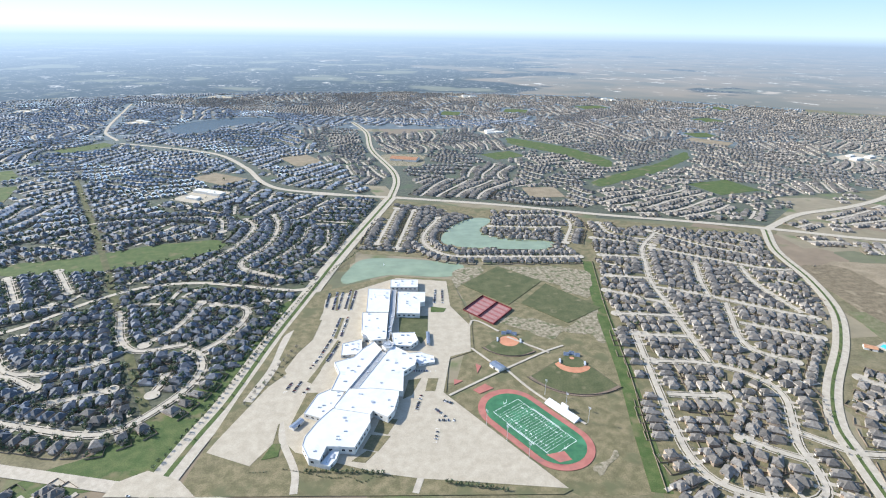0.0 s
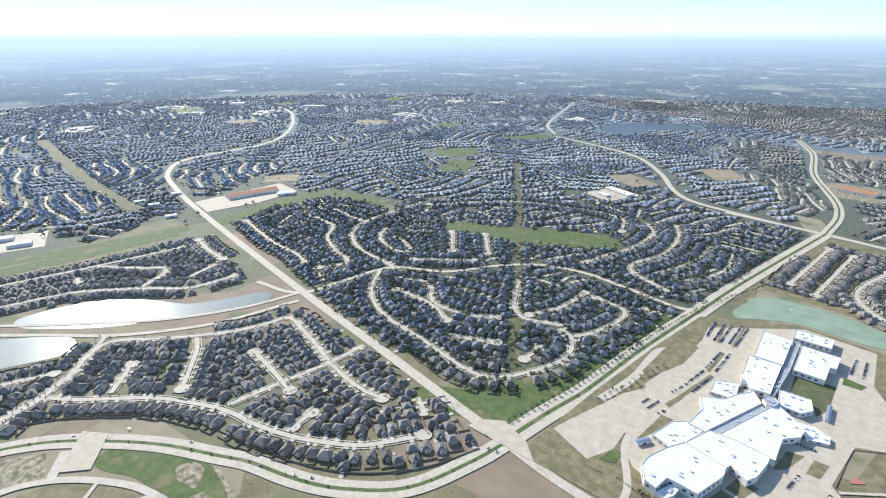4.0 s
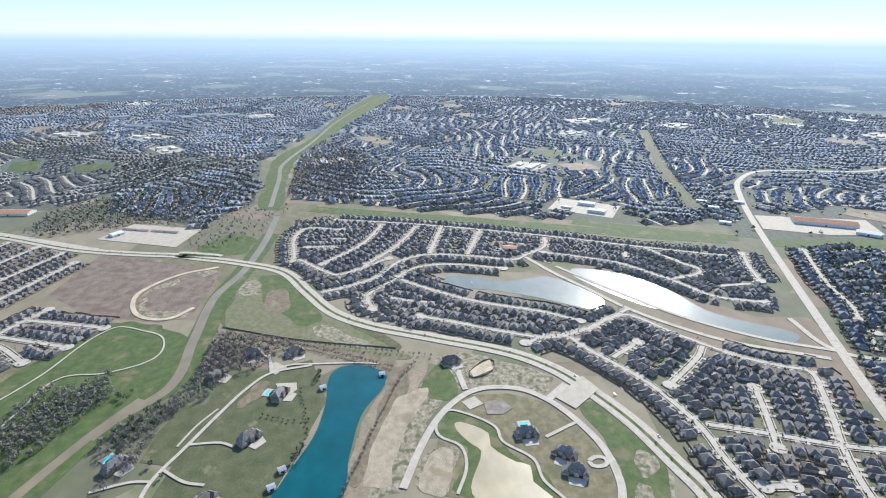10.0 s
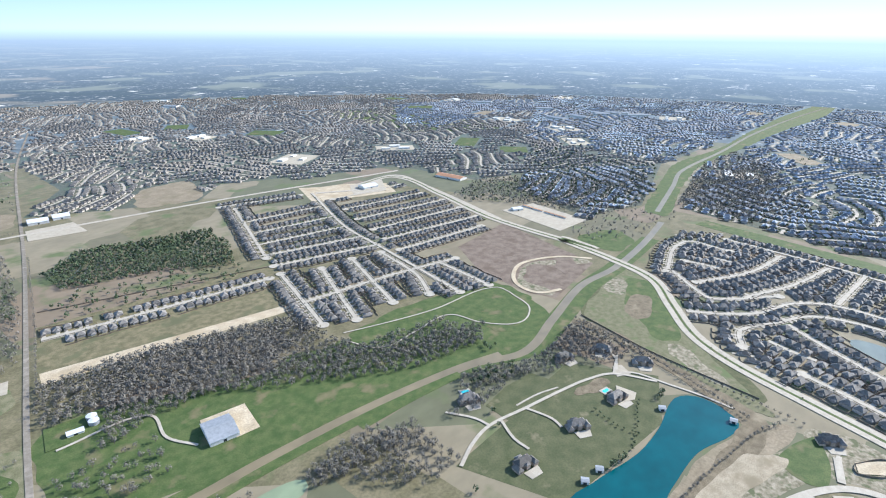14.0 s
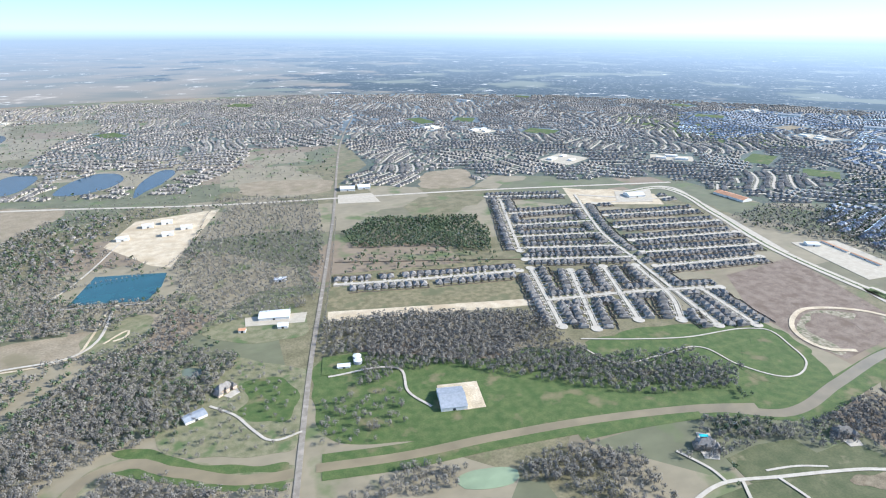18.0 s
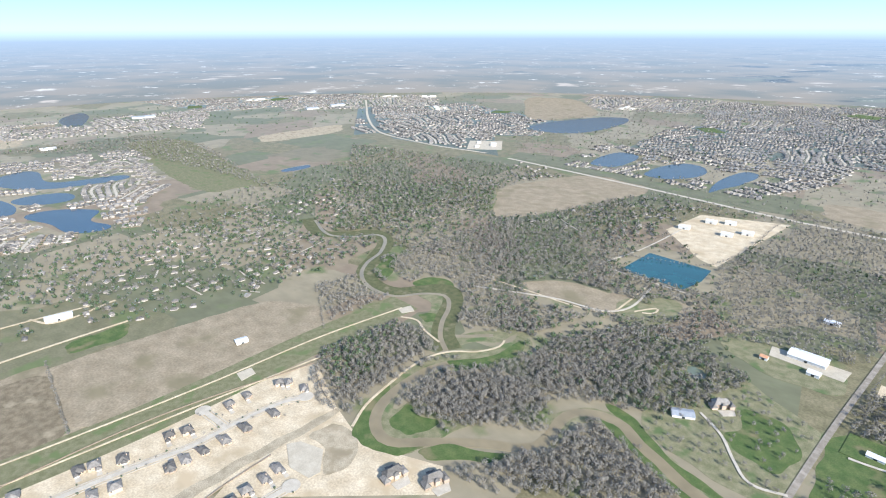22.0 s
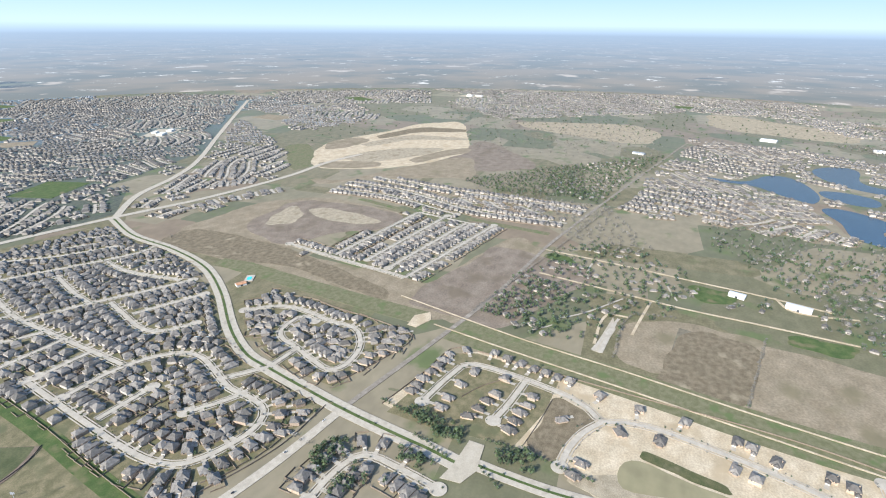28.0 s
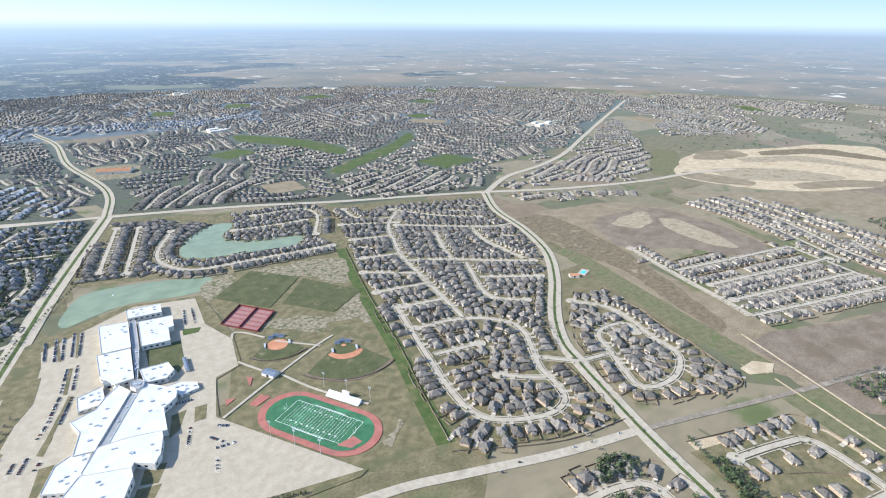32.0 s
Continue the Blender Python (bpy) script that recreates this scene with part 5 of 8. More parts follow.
tarmac("lawn", 1.05, [(-139.1, 593.9), (-128.3, 593.0), (-128.8, 570.2), (-149.0, 566.0)])
tarmac("yard", 1.05, [(-105.4, 654.0), (-121.3, 625.6), (-105.7, 699.5), (-89.3, 698.0)])
path(9, [(-102.3, 506.4), (-104.7, 540.8), (-128.2, 603.8), (-131.1, 644.2)])
path(8, [(38.4, 492.4), (47.2, 516.4)])
path(14, [(-188.3, 686.7), (-164.7, 770.6), (-154.7, 864.2), (-142.4, 882.3)])
shed("blue", (22, 14), -58, (189.7, 735.7))
shed("blue", (38, 5), -94, (87.7, 832.0))
shed("metal", (12, 12), -5, (-17.7, 840.4), 9)
shed("blue", (20, 8), 52, (-111.8, 627.1))
stadium((215.8, 532.6), (160.2, 626.9), (257.6, 558.0))
tennis((165.5, 932.9), (214.2, 987.6), (212.4, 872.1))
tarmac("turf", 0.6, [(182, 1045), (278, 1135), (356, 1048), (259, 947)])
tarmac("turf", 0.6, [(285, 951), (361, 1036), (437, 917), (352, 865)])
tarmac("turf", 1.05, [(42, 922), (96, 916), (88, 843), (74, 818), (67, 853), (39, 863)])
hall(10, [(32, 1065), (89, 1060), (86, 1024), (30, 1030)])
hall(10.4, [(44, 1007), (99, 999), (94, 957), (85, 955), (80, 910), (37, 916)])
hall(12, [(-15, 1022), (30, 1015), (23, 919), (-19, 923)])
hall(11.2, [(-26, 923), (22, 918), (15, 824), (-10, 823), (-27, 857)])
hall(9.3, [(25, 847), (65, 845), (69, 818), (55, 801), (27, 806)])
hall(6, [(-59, 825), (-26, 837), (-26, 790), (-60, 789)])
hall(9.6, [(-69, 764), (-39, 776), (-26, 798), (-6, 821), (7, 795), (-47, 686), (-70, 691), (-60, 734)])
hall(10.6, [(15, 785), (27, 802), (46, 782), (62, 760), (58, 743), (39, 726), (35, 676), (1, 680), (-38, 676)])
hall(11.4, [(-63, 651), (-44, 689), (-11, 688), (29, 678), (28, 665), (20, 633), (11, 619), (-9, 635), (-17, 619), (-63, 633)])
hall(8.6, [(-104, 643), (-89, 684), (-68, 697), (-48, 692), (-73, 626)])
hall(12.6, [(-65, 645), (-13, 627), (-13, 610), (-33, 563), (-52, 567), (-68, 569), (-75, 545), (-89, 551), (-99, 574), (-97, 591), (-83, 620)])
hall(7, [(-75, 545), (-62, 567), (-52, 567), (-55, 552), (-63, 540)])
hall(5, [(50, 786), (71, 787), (91, 773), (91, 756), (65, 751)])
hall(9, [(32, 1021), (42, 1017), (34, 917), (20, 827), (17, 827)], "steel")
hall(8.4, [(6, 792), (16, 782), (-37, 680), (-47, 685)], "steel")
hall(13, [(10, 814), (21, 815), (27, 805), (23, 793), (13, 792), (7, 802)], "steel")
ball_field(92, 30, (319, 750), (302, 693))
ball_field(58, 24, (231, 828), (217, 770), False)
site_ways = [[(717, 207), (728, 189), (720, 128), (700, 55), (679, 11), (654, -15), (661, -41), (662, -80), (649, -135), (633, -189), (615, -238), (595, -288), (586, -348), (569, -414), (550, -446)], [(717, 207), (667, 222), (613, 235)], [(710, 103), (648, 116), (606, 128)], [(654, -15), (623, 8), (586, 23), (549, 30)], [(456, -177), (452, -230), (444, -279), (435, -316)], [(647, -341), (592, -337)]]
for way in site_ways:
    street("lot", 8, way)
lots(site_ways[0], [(763, 213), (767, 165), (758, 142), (753, 118), (745, 96), (739, 77), (735, 58), (731, 39), (709, -7), (695, -62), (686, -122), (670, -185), (661, -200), (644, -226), (635, -283), (625, -302), (625, -369), (622, -397), (608, -445), (597, -454), (567, -458), (708, 183), (638, 39), (638, -38), (638, -88), (614, -175), (603, -196)])
lots(site_ways[0], [(581, -251), (578, -270), (574, -292), (568, -320), (566, -351), (558, -393)])
lots(site_ways[1], [(742, 235), (722, 238), (702, 242), (683, 248), (664, 253), (646, 256), (630, 258), (669, 194), (632, 202), (608, 205)])
lots(site_ways[2], [(705, 134), (662, 139), (644, 146), (624, 154), (603, 163), (673, 86), (653, 89), (634, 97), (614, 100), (594, 104)])
lots(site_ways[3], [(562, 5), (540, 13)])
lots(site_ways[4], [(476, -207), (475, -225), (473, -242), (472, -260), (472, -280), (470, -305), (470, -325)])
boulevard(20, [(522, 142), (513, 93), (506, 38), (504, -16), (504, -69)])
tarmac("concrete", 0.85, [(558, 148), (555, 127), (509, 125), (484, 138), (484, 164), (511, 155)])
tarmac("concrete", 0.85, [(513, -70), (519, -95), (510, -109), (498, -105), (493, -81), (498, -65)])
tarmac("red", 0.6, [(140.3, 681.7), (161.6, 695.0), (172.0, 682.4), (148.5, 671.2)])
path(4, [(102.7, 672.0), (184.6, 720.7), (282.9, 775.4), (317.0, 789.5)])
path(4, [(203.9, 726.3), (231.9, 664.5), (282.0, 588.1)])
path(4, [(158.0, 797.6), (182.3, 752.6)])
path(4, [(168.1, 872.5), (179.8, 892.1), (217.3, 847.4)])
path(4, [(227.7, 827.0), (286.1, 769.8)])
patch("scrape", [(259, 505), (301, 535), (306, 529), (265, 495)])
car_row(22, 0.9, (-96.2, 966.8), (-92.5, 1029.0))
bay_lines(22, (-96.2, 966.8), (-92.5, 1029.0))
car_row(22, 0.9, (-82.9, 956.5), (-77.1, 1032.7))
bay_lines(22, (-82.9, 956.5), (-77.1, 1032.7))
car_row(22, 0.9, (-72.4, 955.6), (-65.8, 1031.7))
bay_lines(22, (-72.4, 955.6), (-65.8, 1031.7))
car_row(22, 0.85, (-59.7, 954.4), (-50.4, 1040.6))
bay_lines(22, (-59.7, 954.4), (-50.4, 1040.6))
car_row(22, 0.85, (-49.2, 953.4), (-39.0, 1039.6))
bay_lines(22, (-49.2, 953.4), (-39.0, 1039.6))
car_row(20, 0.8, (-77.5, 857.2), (-65.9, 926.5))
bay_lines(20, (-77.5, 857.2), (-65.9, 926.5))
car_row(20, 0.75, (-63.0, 855.9), (-52.6, 925.2))
bay_lines(20, (-63.0, 855.9), (-52.6, 925.2))
car_row(20, 0.7, (-96.2, 788.5), (-78.9, 848.0))
bay_lines(20, (-96.2, 788.5), (-78.9, 848.0))
car_row(20, 0.75, (-82.2, 779.1), (-64.2, 837.5))
bay_lines(20, (-82.2, 779.1), (-64.2, 837.5))
car_row(10, 0.8, (-107.1, 760.8), (-92.3, 796.5))
bay_lines(10, (-107.1, 760.8), (-92.3, 796.5))
car_row(8, 0.8, (-138.6, 702.5), (-129.5, 729.8))
bay_lines(8, (-138.6, 702.5), (-129.5, 729.8))
car_row(8, 0.85, (-126.3, 701.3), (-116.8, 728.6))
bay_lines(8, (-126.3, 701.3), (-116.8, 728.6))
car_row(8, 0.55, (-113.3, 693.4), (-102.9, 713.1))
bay_lines(8, (-113.3, 693.4), (-102.9, 713.1))
car_row(20, 0.7, (113.4, 965.8), (122.6, 1027.2))
bay_lines(20, (113.4, 965.8), (122.6, 1027.2))
car_row(20, 0.7, (129.7, 964.2), (136.3, 1025.9))
bay_lines(20, (129.7, 964.2), (136.3, 1025.9))
car_row(10, 0.7, (50.5, 638.7), (61.9, 676.3))
bay_lines(10, (50.5, 638.7), (61.9, 676.3))
car_row(10, 0.6, (78.6, 642.0), (91.9, 622.1))
bay_lines(10, (78.6, 642.0), (91.9, 622.1))
car_row(10, 0.65, (77.4, 617.7), (102.6, 615.0))
bay_lines(10, (77.4, 617.7), (102.6, 615.0))
car_row(10, 0.45, (70.7, 573.4), (77.6, 600.2))
bay_lines(10, (70.7, 573.4), (77.6, 600.2))
car_row(9, 0.8, (56.5, 765.7), (82.5, 755.0))
bay_lines(9, (56.5, 765.7), (82.5, 755.0))
car_row(9, 0.7, (54.4, 739.0), (89.3, 735.4))
bay_lines(9, (54.4, 739.0), (89.3, 735.4))
car_row(7, 0.5, (92.8, 659.8), (104.0, 652.1))
bay_lines(7, (92.8, 659.8), (104.0, 652.1))
fountain((20.2, 1163.4))
fountain((-1082.9, 63.1))
street("suburb", 8, [(461, 819), (440, 734), (416, 634), (400, 564), (393, 513), (401, 472), (437, 443), (485, 428), (521, 438), (540, 477), (548, 516), (576, 566), (601, 614), (600, 650), (573, 688), (519, 717), (448, 728)])
street("suburb", 8, [(542, 714), (560, 823), (577, 923), (594, 1021), (630, 1123), (668, 1218), (752, 1318)])
street("suburb", 8, [(698, 914), (668, 845), (642, 783), (642, 739), (687, 700)])
street("suburb", 8, [(582, 1002), (681, 944), (751, 890), (833, 835)])
street("suburb", 8, [(675, 834), (787, 766)])
street("suburb", 8, [(749, 1115), (703, 1010), (681, 944)])
street("suburb", 8, [(845, 1086), (820, 997), (823, 857)])
street("suburb", 8, [(691, 1213), (809, 1125), (908, 1060), (954, 1056)])
street("suburb", 8, [(479, 991), (572, 926)])
street("suburb", 8, [(458, 891), (572, 871)])
street("suburb", 8, [(515, 1062), (597, 1039)])
street("suburb", 8, [(544, 1180), (640, 1153)])
street("suburb", 8, [(568, 1295), (702, 1232)])
street("suburb", 8, [(744, 1336), (823, 1225), (918, 1145)])
street("suburb", 8, [(630, 1411), (631, 1323), (707, 1272)])
street("suburb", 8, [(429, 641), (512, 626)])
street("suburb", 8, [(475, 810), (560, 794)])
street("suburb", 8, [(481, 538), (510, 512), (548, 486)])
street("suburb", 8, [(559, 547), (614, 494)])
street("suburb", 8, [(757, 648), (793, 595), (794, 543), (774, 473), (767, 423), (728, 391), (683, 381), (641, 395), (652, 436), (678, 485), (697, 526), (723, 542), (773, 532), (765, 502)])
street("suburb", 8, [(614, 494), (674, 482)])
street("new_suburb", 8, [(1080, 760), (1035, 592), (1005, 459), (993, 418)])
street("new_suburb", 8, [(993, 418), (1383, 318)])
street("new_suburb", 8, [(1028, 472), (1374, 395)])
street("new_suburb", 8, [(1055, 536), (1417, 462)])
street("new_suburb", 8, [(1056, 620), (1418, 550)])
street("new_suburb", 8, [(1418, 550), (1373, 370)])
street("new_suburb", 8, [(1643, 886), (1593, 638), (1492, 423), (1467, 134)])
street("new_suburb", 8, [(1737, 824), (1668, 552), (1641, 360), (1594, 104)])
street("new_suburb", 8, [(1546, 897), (1535, 691), (1439, 440)])
street("suburb", 8, [(-839, 146), (-868, 214), (-822, 248), (-733, 315), (-673, 342), (-616, 359), (-559, 363), (-504, 374), (-458, 391), (-411, 416), (-381, 448), (-357, 477)])
street("suburb", 8, [(-868, 214), (-891, 271), (-934, 322), (-943, 361), (-878, 420), (-805, 496), (-772, 557), (-759, 592), (-706, 579), (-632, 550), (-586, 530), (-540, 515), (-491, 505), (-454, 506)])
street("suburb", 8, [(-627, 367), (-613, 427), (-586, 530), (-576, 600)])
street("suburb", 8, [(-795, 286), (-845, 345)])
street("suburb", 8, [(-718, 352), (-800, 431), (-833, 452)])
street("suburb", 8, [(-580, 442), (-662, 467), (-715, 481)])
street("suburb", 8, [(-514, 388), (-515, 424)])
road(9, [(-1181, 262), (-1027, 383), (-936, 466), (-861, 575), (-822, 678)])
street("suburb", 8, [(-1031, -252), (-1063, -196), (-1112, -144), (-1199, -102), (-1243, -39), (-1238, 67), (-1219, 172), (-1251, 204), (-1303, 255), (-1377, 269)])
street("suburb", 8, [(-960, -135), (-1020, -152), (-1094, -108), (-1163, -63), (-1186, 12), (-1165, 139)])
street("suburb", 8, [(-1091, -84), (-1043, -14), (-994, 74), (-956, 191), (-920, 260)])
street("suburb", 8, [(-932, -41), (-909, 26), (-879, 105), (-858, 193), (-882, 251), (-929, 318), (-972, 366)])
street("suburb", 8, [(-1195, -350), (-1416, -380), (-1421, -274)])
street("suburb", 8, [(-1209, -341), (-1140, -266), (-1121, -228), (-1219, -129)])
street("suburb", 8, [(-1471, -170), (-1316, -204), (-1181, -279)])
street("suburb", 8, [(-1287, -339), (-1293, -267)])
street("suburb", 8, [(-1460, -72), (-1306, -115), (-1161, -185)])
street("suburb", 8, [(-1453, -4), (-1253, -32)])
street("suburb", 8, [(-1427, 101), (-1249, 61)])
street("suburb", 8, [(-1505, -302), (-1470, -72), (-1386, 270), (-1308, 508), (-1256, 687)])
street("suburb", 8, [(-1265, 248), (-1236, 340), (-1202, 415), (-1150, 467), (-1096, 513), (-1029, 563), (-1003, 655)])
street("suburb", 8, [(-1308, 508), (-1211, 561), (-1160, 590), (-1113, 507)])
street("suburb", 8, [(-1270, 741), (-1193, 716), (-1106, 699)])
road(10, [(-1233, 201), (-1142, 251), (-1060, 308), (-972, 366), (-903, 434), (-848, 511), (-797, 652)])
street("wooded", 8, [(-759, 858), (-718, 783), (-663, 728), (-593, 695), (-515, 676), (-440, 652), (-377, 637), (-342, 648), (-311, 682), (-285, 728), (-275, 775), (-289, 819), (-321, 845)])
street("wooded", 8, [(-666, 802), (-573, 791), (-508, 754)])
street("wooded", 8, [(-617, 852), (-564, 797), (-486, 795), (-437, 816)])
street("wooded", 8, [(-476, 982), (-407, 849), (-320, 857)])
street("wooded", 8, [(-338, 1012), (-351, 928), (-390, 861)])
street("wooded", 8, [(-309, 1000), (-244, 973), (-262, 872), (-297, 825)])
street("wooded", 8, [(-467, 710), (-393, 738)])
street("wooded", 8, [(-329, 718), (-321, 764)])
street("wooded", 8, [(-1299, 909), (-1093, 838), (-989, 819), (-934, 795)])
street("wooded", 8, [(-1153, 1039), (-1062, 1014), (-1011, 943), (-925, 886), (-854, 851), (-884, 791)])
street("wooded", 8, [(-1163, 1127), (-1025, 1097), (-1015, 1134)])
street("wooded", 8, [(-1008, 1201), (-1015, 1134), (-1005, 1053), (-958, 980), (-869, 924), (-780, 902), (-732, 884)])
street("wooded", 8, [(-928, 1079), (-898, 1021), (-825, 977), (-780, 986), (-820, 1026), (-863, 1046)])
street("wooded", 8, [(-767, 1163), (-691, 1047)])
street("wooded", 8, [(-683, 1195), (-609, 1082)])
street("wooded", 8, [(-397, 1166), (-376, 1221), (-337, 1314), (-318, 1448), (-352, 1518)])
street("wooded", 8, [(-285, 1553), (-257, 1465), (-258, 1324), (-300, 1193), (-206, 1117)])
street("wooded", 8, [(-963, 1333), (-780, 1497), (-612, 1543), (-437, 1535), (-393, 1423)])
street("wooded", 8, [(-737, 952), (-615, 1028)])
street("grid", 8, [(-1073, -1473), (-926, -1134), (-882, -947), (-848, -797)])
street("grid", 8, [(-570, -843), (-774, -805), (-946, -758)])
street("grid", 8, [(-789, -1553), (-1032, -1480)])
street("grid", 8, [(-759, -1369), (-1003, -1330)])
street("grid", 8, [(-730, -1270), (-966, -1224)])
street("grid", 8, [(-692, -1188), (-933, -1130)])
street("grid", 8, [(-664, -1112), (-904, -1037)])
street("grid", 8, [(-638, -1043), (-895, -961)])
street("grid", 8, [(-1070, -1362), (-1340, -1329)])
street("grid", 8, [(-1028, -1251), (-1310, -1197)])
street("grid", 8, [(-990, -1153), (-1296, -1092)])
street("grid", 8, [(-958, -1055), (-1266, -1002)])
street("grid", 8, [(-928, -978), (-1231, -914)])
street("grid", 8, [(-899, -897), (-1174, -850)])
street("grid", 8, [(-813, -1504), (-654, -1096)])
street("grid", 8, [(-623, -994), (-540, -741)])
street("grid", 8, [(-701, -950), (-594, -710)])
street("grid", 8, [(-784, -942), (-688, -708)])
street("grid", 8, [(-858, -919), (-817, -765), (-763, -678)])
street("grid", 8, [(-848, -797), (-811, -637)])
street("grid", 8, [(-902, -766), (-878, -612)])
street("new_suburb", 8, [(-188, -1071), (-298, -1046), (-464, -1013), (-593, -992)])
street("suburb", 8, [(402, 295), (453, 287), (488, 267), (483, 218), (467, 160)])
street("suburb", 8, [(70, 1589), (7, 1300)])
street("suburb", 8, [(118, 1563), (54, 1266)])
street("suburb", 8, [(184, 1491), (124, 1318), (171, 1213), (288, 1192), (488, 1174)])
street("suburb", 8, [(319, 1408), (409, 1392), (501, 1384)])
street("suburb", 8, [(396, 1499), (544, 1463), (485, 1267)])
fill("suburb", -33, [(564, 1287), (757, 1327), (1022, 1249), (947, 1061), (898, 881), (681, 632), (597, 594), (595, 513), (484, 421), (390, 458), (382, 552), (445, 791)])
fill("suburb", -87, [(770, 668), (835, 638), (777, 338), (679, 363), (606, 398), (632, 487)])
fill("suburb", 21, [(-839, 146), (-863, 200), (-949, 345), (-780, 618), (-570, 593), (-293, 515), (-352, 412), (-477, 360), (-662, 326), (-840, 168)])
fill("suburb", 79, [(-1196, -362), (-1461, -398), (-1543, -293), (-1272, 726), (-1015, 675), (-1127, 526), (-1236, 340), (-1214, 65), (-1264, -66), (-1171, -137), (-1067, -230)])
fill("suburb", 74, [(-983, -143), (-1132, -62), (-1009, 53), (-913, 259), (-839, 189), (-887, -55)])
fill("suburb", 77, [(-27, 1273), (71, 1605), (194, 1515), (139, 1297), (185, 1219), (488, 1174), (463, 1143)])
fill("wooded", -16, [(-1327, 920), (-1291, 1181), (-1173, 1262), (-1008, 1201), (-947, 1150), (-646, 1247), (-539, 1049), (-759, 897), (-809, 719)])
fill("wooded", -21, [(-789, 701), (-739, 872), (-524, 1021), (-368, 1091), (-147, 1052), (-211, 839), (-257, 709), (-316, 635), (-350, 611), (-543, 634)])
fill("wooded", 60, [(-577, 1148), (-360, 1298), (-361, 1393), (-246, 1581), (1, 1646), (-124, 1096), (-298, 1104), (-515, 1085)])
fill("far_wooded", 71, [(-3399, 991), (-1390, 790), (-1247, 1289), (-955, 1238), (-410, 1359), (-175, 1298), (26, 1689), (-507, 3295), (-1143, 2795), (-1791, 4212), (-2538, 2564), (-4175, 2409), (-4616, 1389)])
fill("far_wooded", 169, [(-1695, -451), (-1466, 650), (-1783, 944), (-2213, 1339), (-2439, 2082), (-3633, 3137), (-3945, 2770), (-4745, 749), (-4807, -358), (-3674, -351), (-2614, -536), (-2176, -519), (-1791, -490)])
fill("far_wooded", 86, [(-1606, 995), (-1143, 1338), (-2441, 2663), (-2309, 2040), (-2106, 1355), (-1854, 1024)])
fill("far_wooded", 101, [(-2416, -1487), (-2301, -743), (-3482, -697), (-4639, -521), (-4470, -1804), (-4146, -2458)])
fill("far", 157, [(-789, -2297), (-1155, -1664), (-1502, -1555), (-1770, -1118), (-2242, -751), (-3751, -903), (-4455, -1534), (-2925, -2097), (-2078, -1975), (-2085, -2662), (-2034, -3725), (-1348, -3714)])
fill("far", -115, [(-1043, -1753), (-1540, -1537), (-1569, -1168), (-2342, -855), (-3225, -1224), (-2326, -1776), (-2299, -2565), (-1820, -3066), (-757, -3290), (-564, -2720), (-540, -1988)])
fill("far_new", -160, [(479, -2708), (-84, -2255), (-185, -2954), (-517, -2748), (-976, -4720), (-352, -4807), (393, -4486), (676, -4152)])
fill("far", -102, [(-145, -2834), (-585, -4117), (-2221, -3837), (-2303, -2294), (-1217, -2610), (-581, -2735)])
fill("lake_village", 166, [(832, -2058), (122, -1959), (-90, -2320), (46, -2528), (850, -2561)])
fill("lake_village", -112, [(1620, 15), (1550, -379), (1529, -755), (1833, -995), (2549, -1278), (2838, -538), (2870, -263), (1955, -32)])
fill("far_new", -58, [(4681, 1149), (4797, -472), (3826, -295), (3165, 721), (3777, 1226)])
fill("far_new", -105, [(3919, -755), (3507, -2287), (2843, -1824), (3250, -1027)])
fill("far", 174, [(2216, -2567), (1412, -2536), (1126, -2068), (1760, -2133)])
fill("far_new", -94, [(1683, 613), (1630, 106), (1346, 163), (1465, 428), (1417, 536)])
fill("far", -56, [(479, 1779), (667, 1549), (814, 1922), (1221, 2032), (1156, 1425), (1293, 1614), (1859, 1686), (2955, 2369), (2622, 3082), (1376, 4449)])
fill("far", 27, [(685, 1522), (1083, 1365), (1289, 1550), (1070, 1940), (803, 1823)])
fill("far_new", 26, [(1224, 1447), (1513, 1169), (1718, 1166), (2142, 1519), (2756, 2210), (1956, 1773)])
fill("far_new", -28, [(1064, 1243), (1481, 1028), (1510, 1071), (1249, 1238), (1123, 1308)])
fill("far_new", -89, [(4511, 1697), (4803, -402), (3942, -355), (3938, 806), (4376, 1409)])
fill("far_new", -52, [(3022, 2281), (2391, 1557), (2992, 1374), (3420, 1782)])
fill("far", 98, [(76, 1724), (-11, 2065), (-37, 2750), (783, 3150), (1145, 2713), (1167, 2201), (780, 1853), (652, 1480), (345, 1613)])
fill("far", 47, [(642, 1455), (752, 1780), (956, 2011), (1307, 2000), (1317, 1521), (1108, 1348)])
fill("far", 19, [(1289, 2096), (1825, 1662), (3348, 3191), (2807, 3865), (1418, 3490), (1371, 2877), (1366, 2432)])
fill("far", 4, [(-1618, 4187), (227, 4815), (2189, 4294), (2655, 3847), (1480, 3752), (807, 3253), (-42, 3382), (-516, 3527)])
fill("far_new", -51, [(1143, 1345), (1254, 1086), (1400, 1233), (1215, 1390)])
fill("far", 143, [(-1348, -3714), (-2384, -3030), (-3421, -2709), (-4180, -1902), (-4269, -1468), (-3920, -2805), (-2659, -4020), (-1675, -4520)])
fill("far", -133, [(1982, -2094), (1932, -2198), (1197, -2578), (1248, -3068), (2179, -3504), (2693, -2905)])
fill("far", -137, [(726, -2466), (-137, -2666), (-516, -2573), (-754, -3680), (-189, -3869), (656, -3297)])
fill("far", -103, [(-371, -1882), (-546, -2143), (-706, -2731), (-1105, -2786), (-1103, -1958), (-780, -1665)])
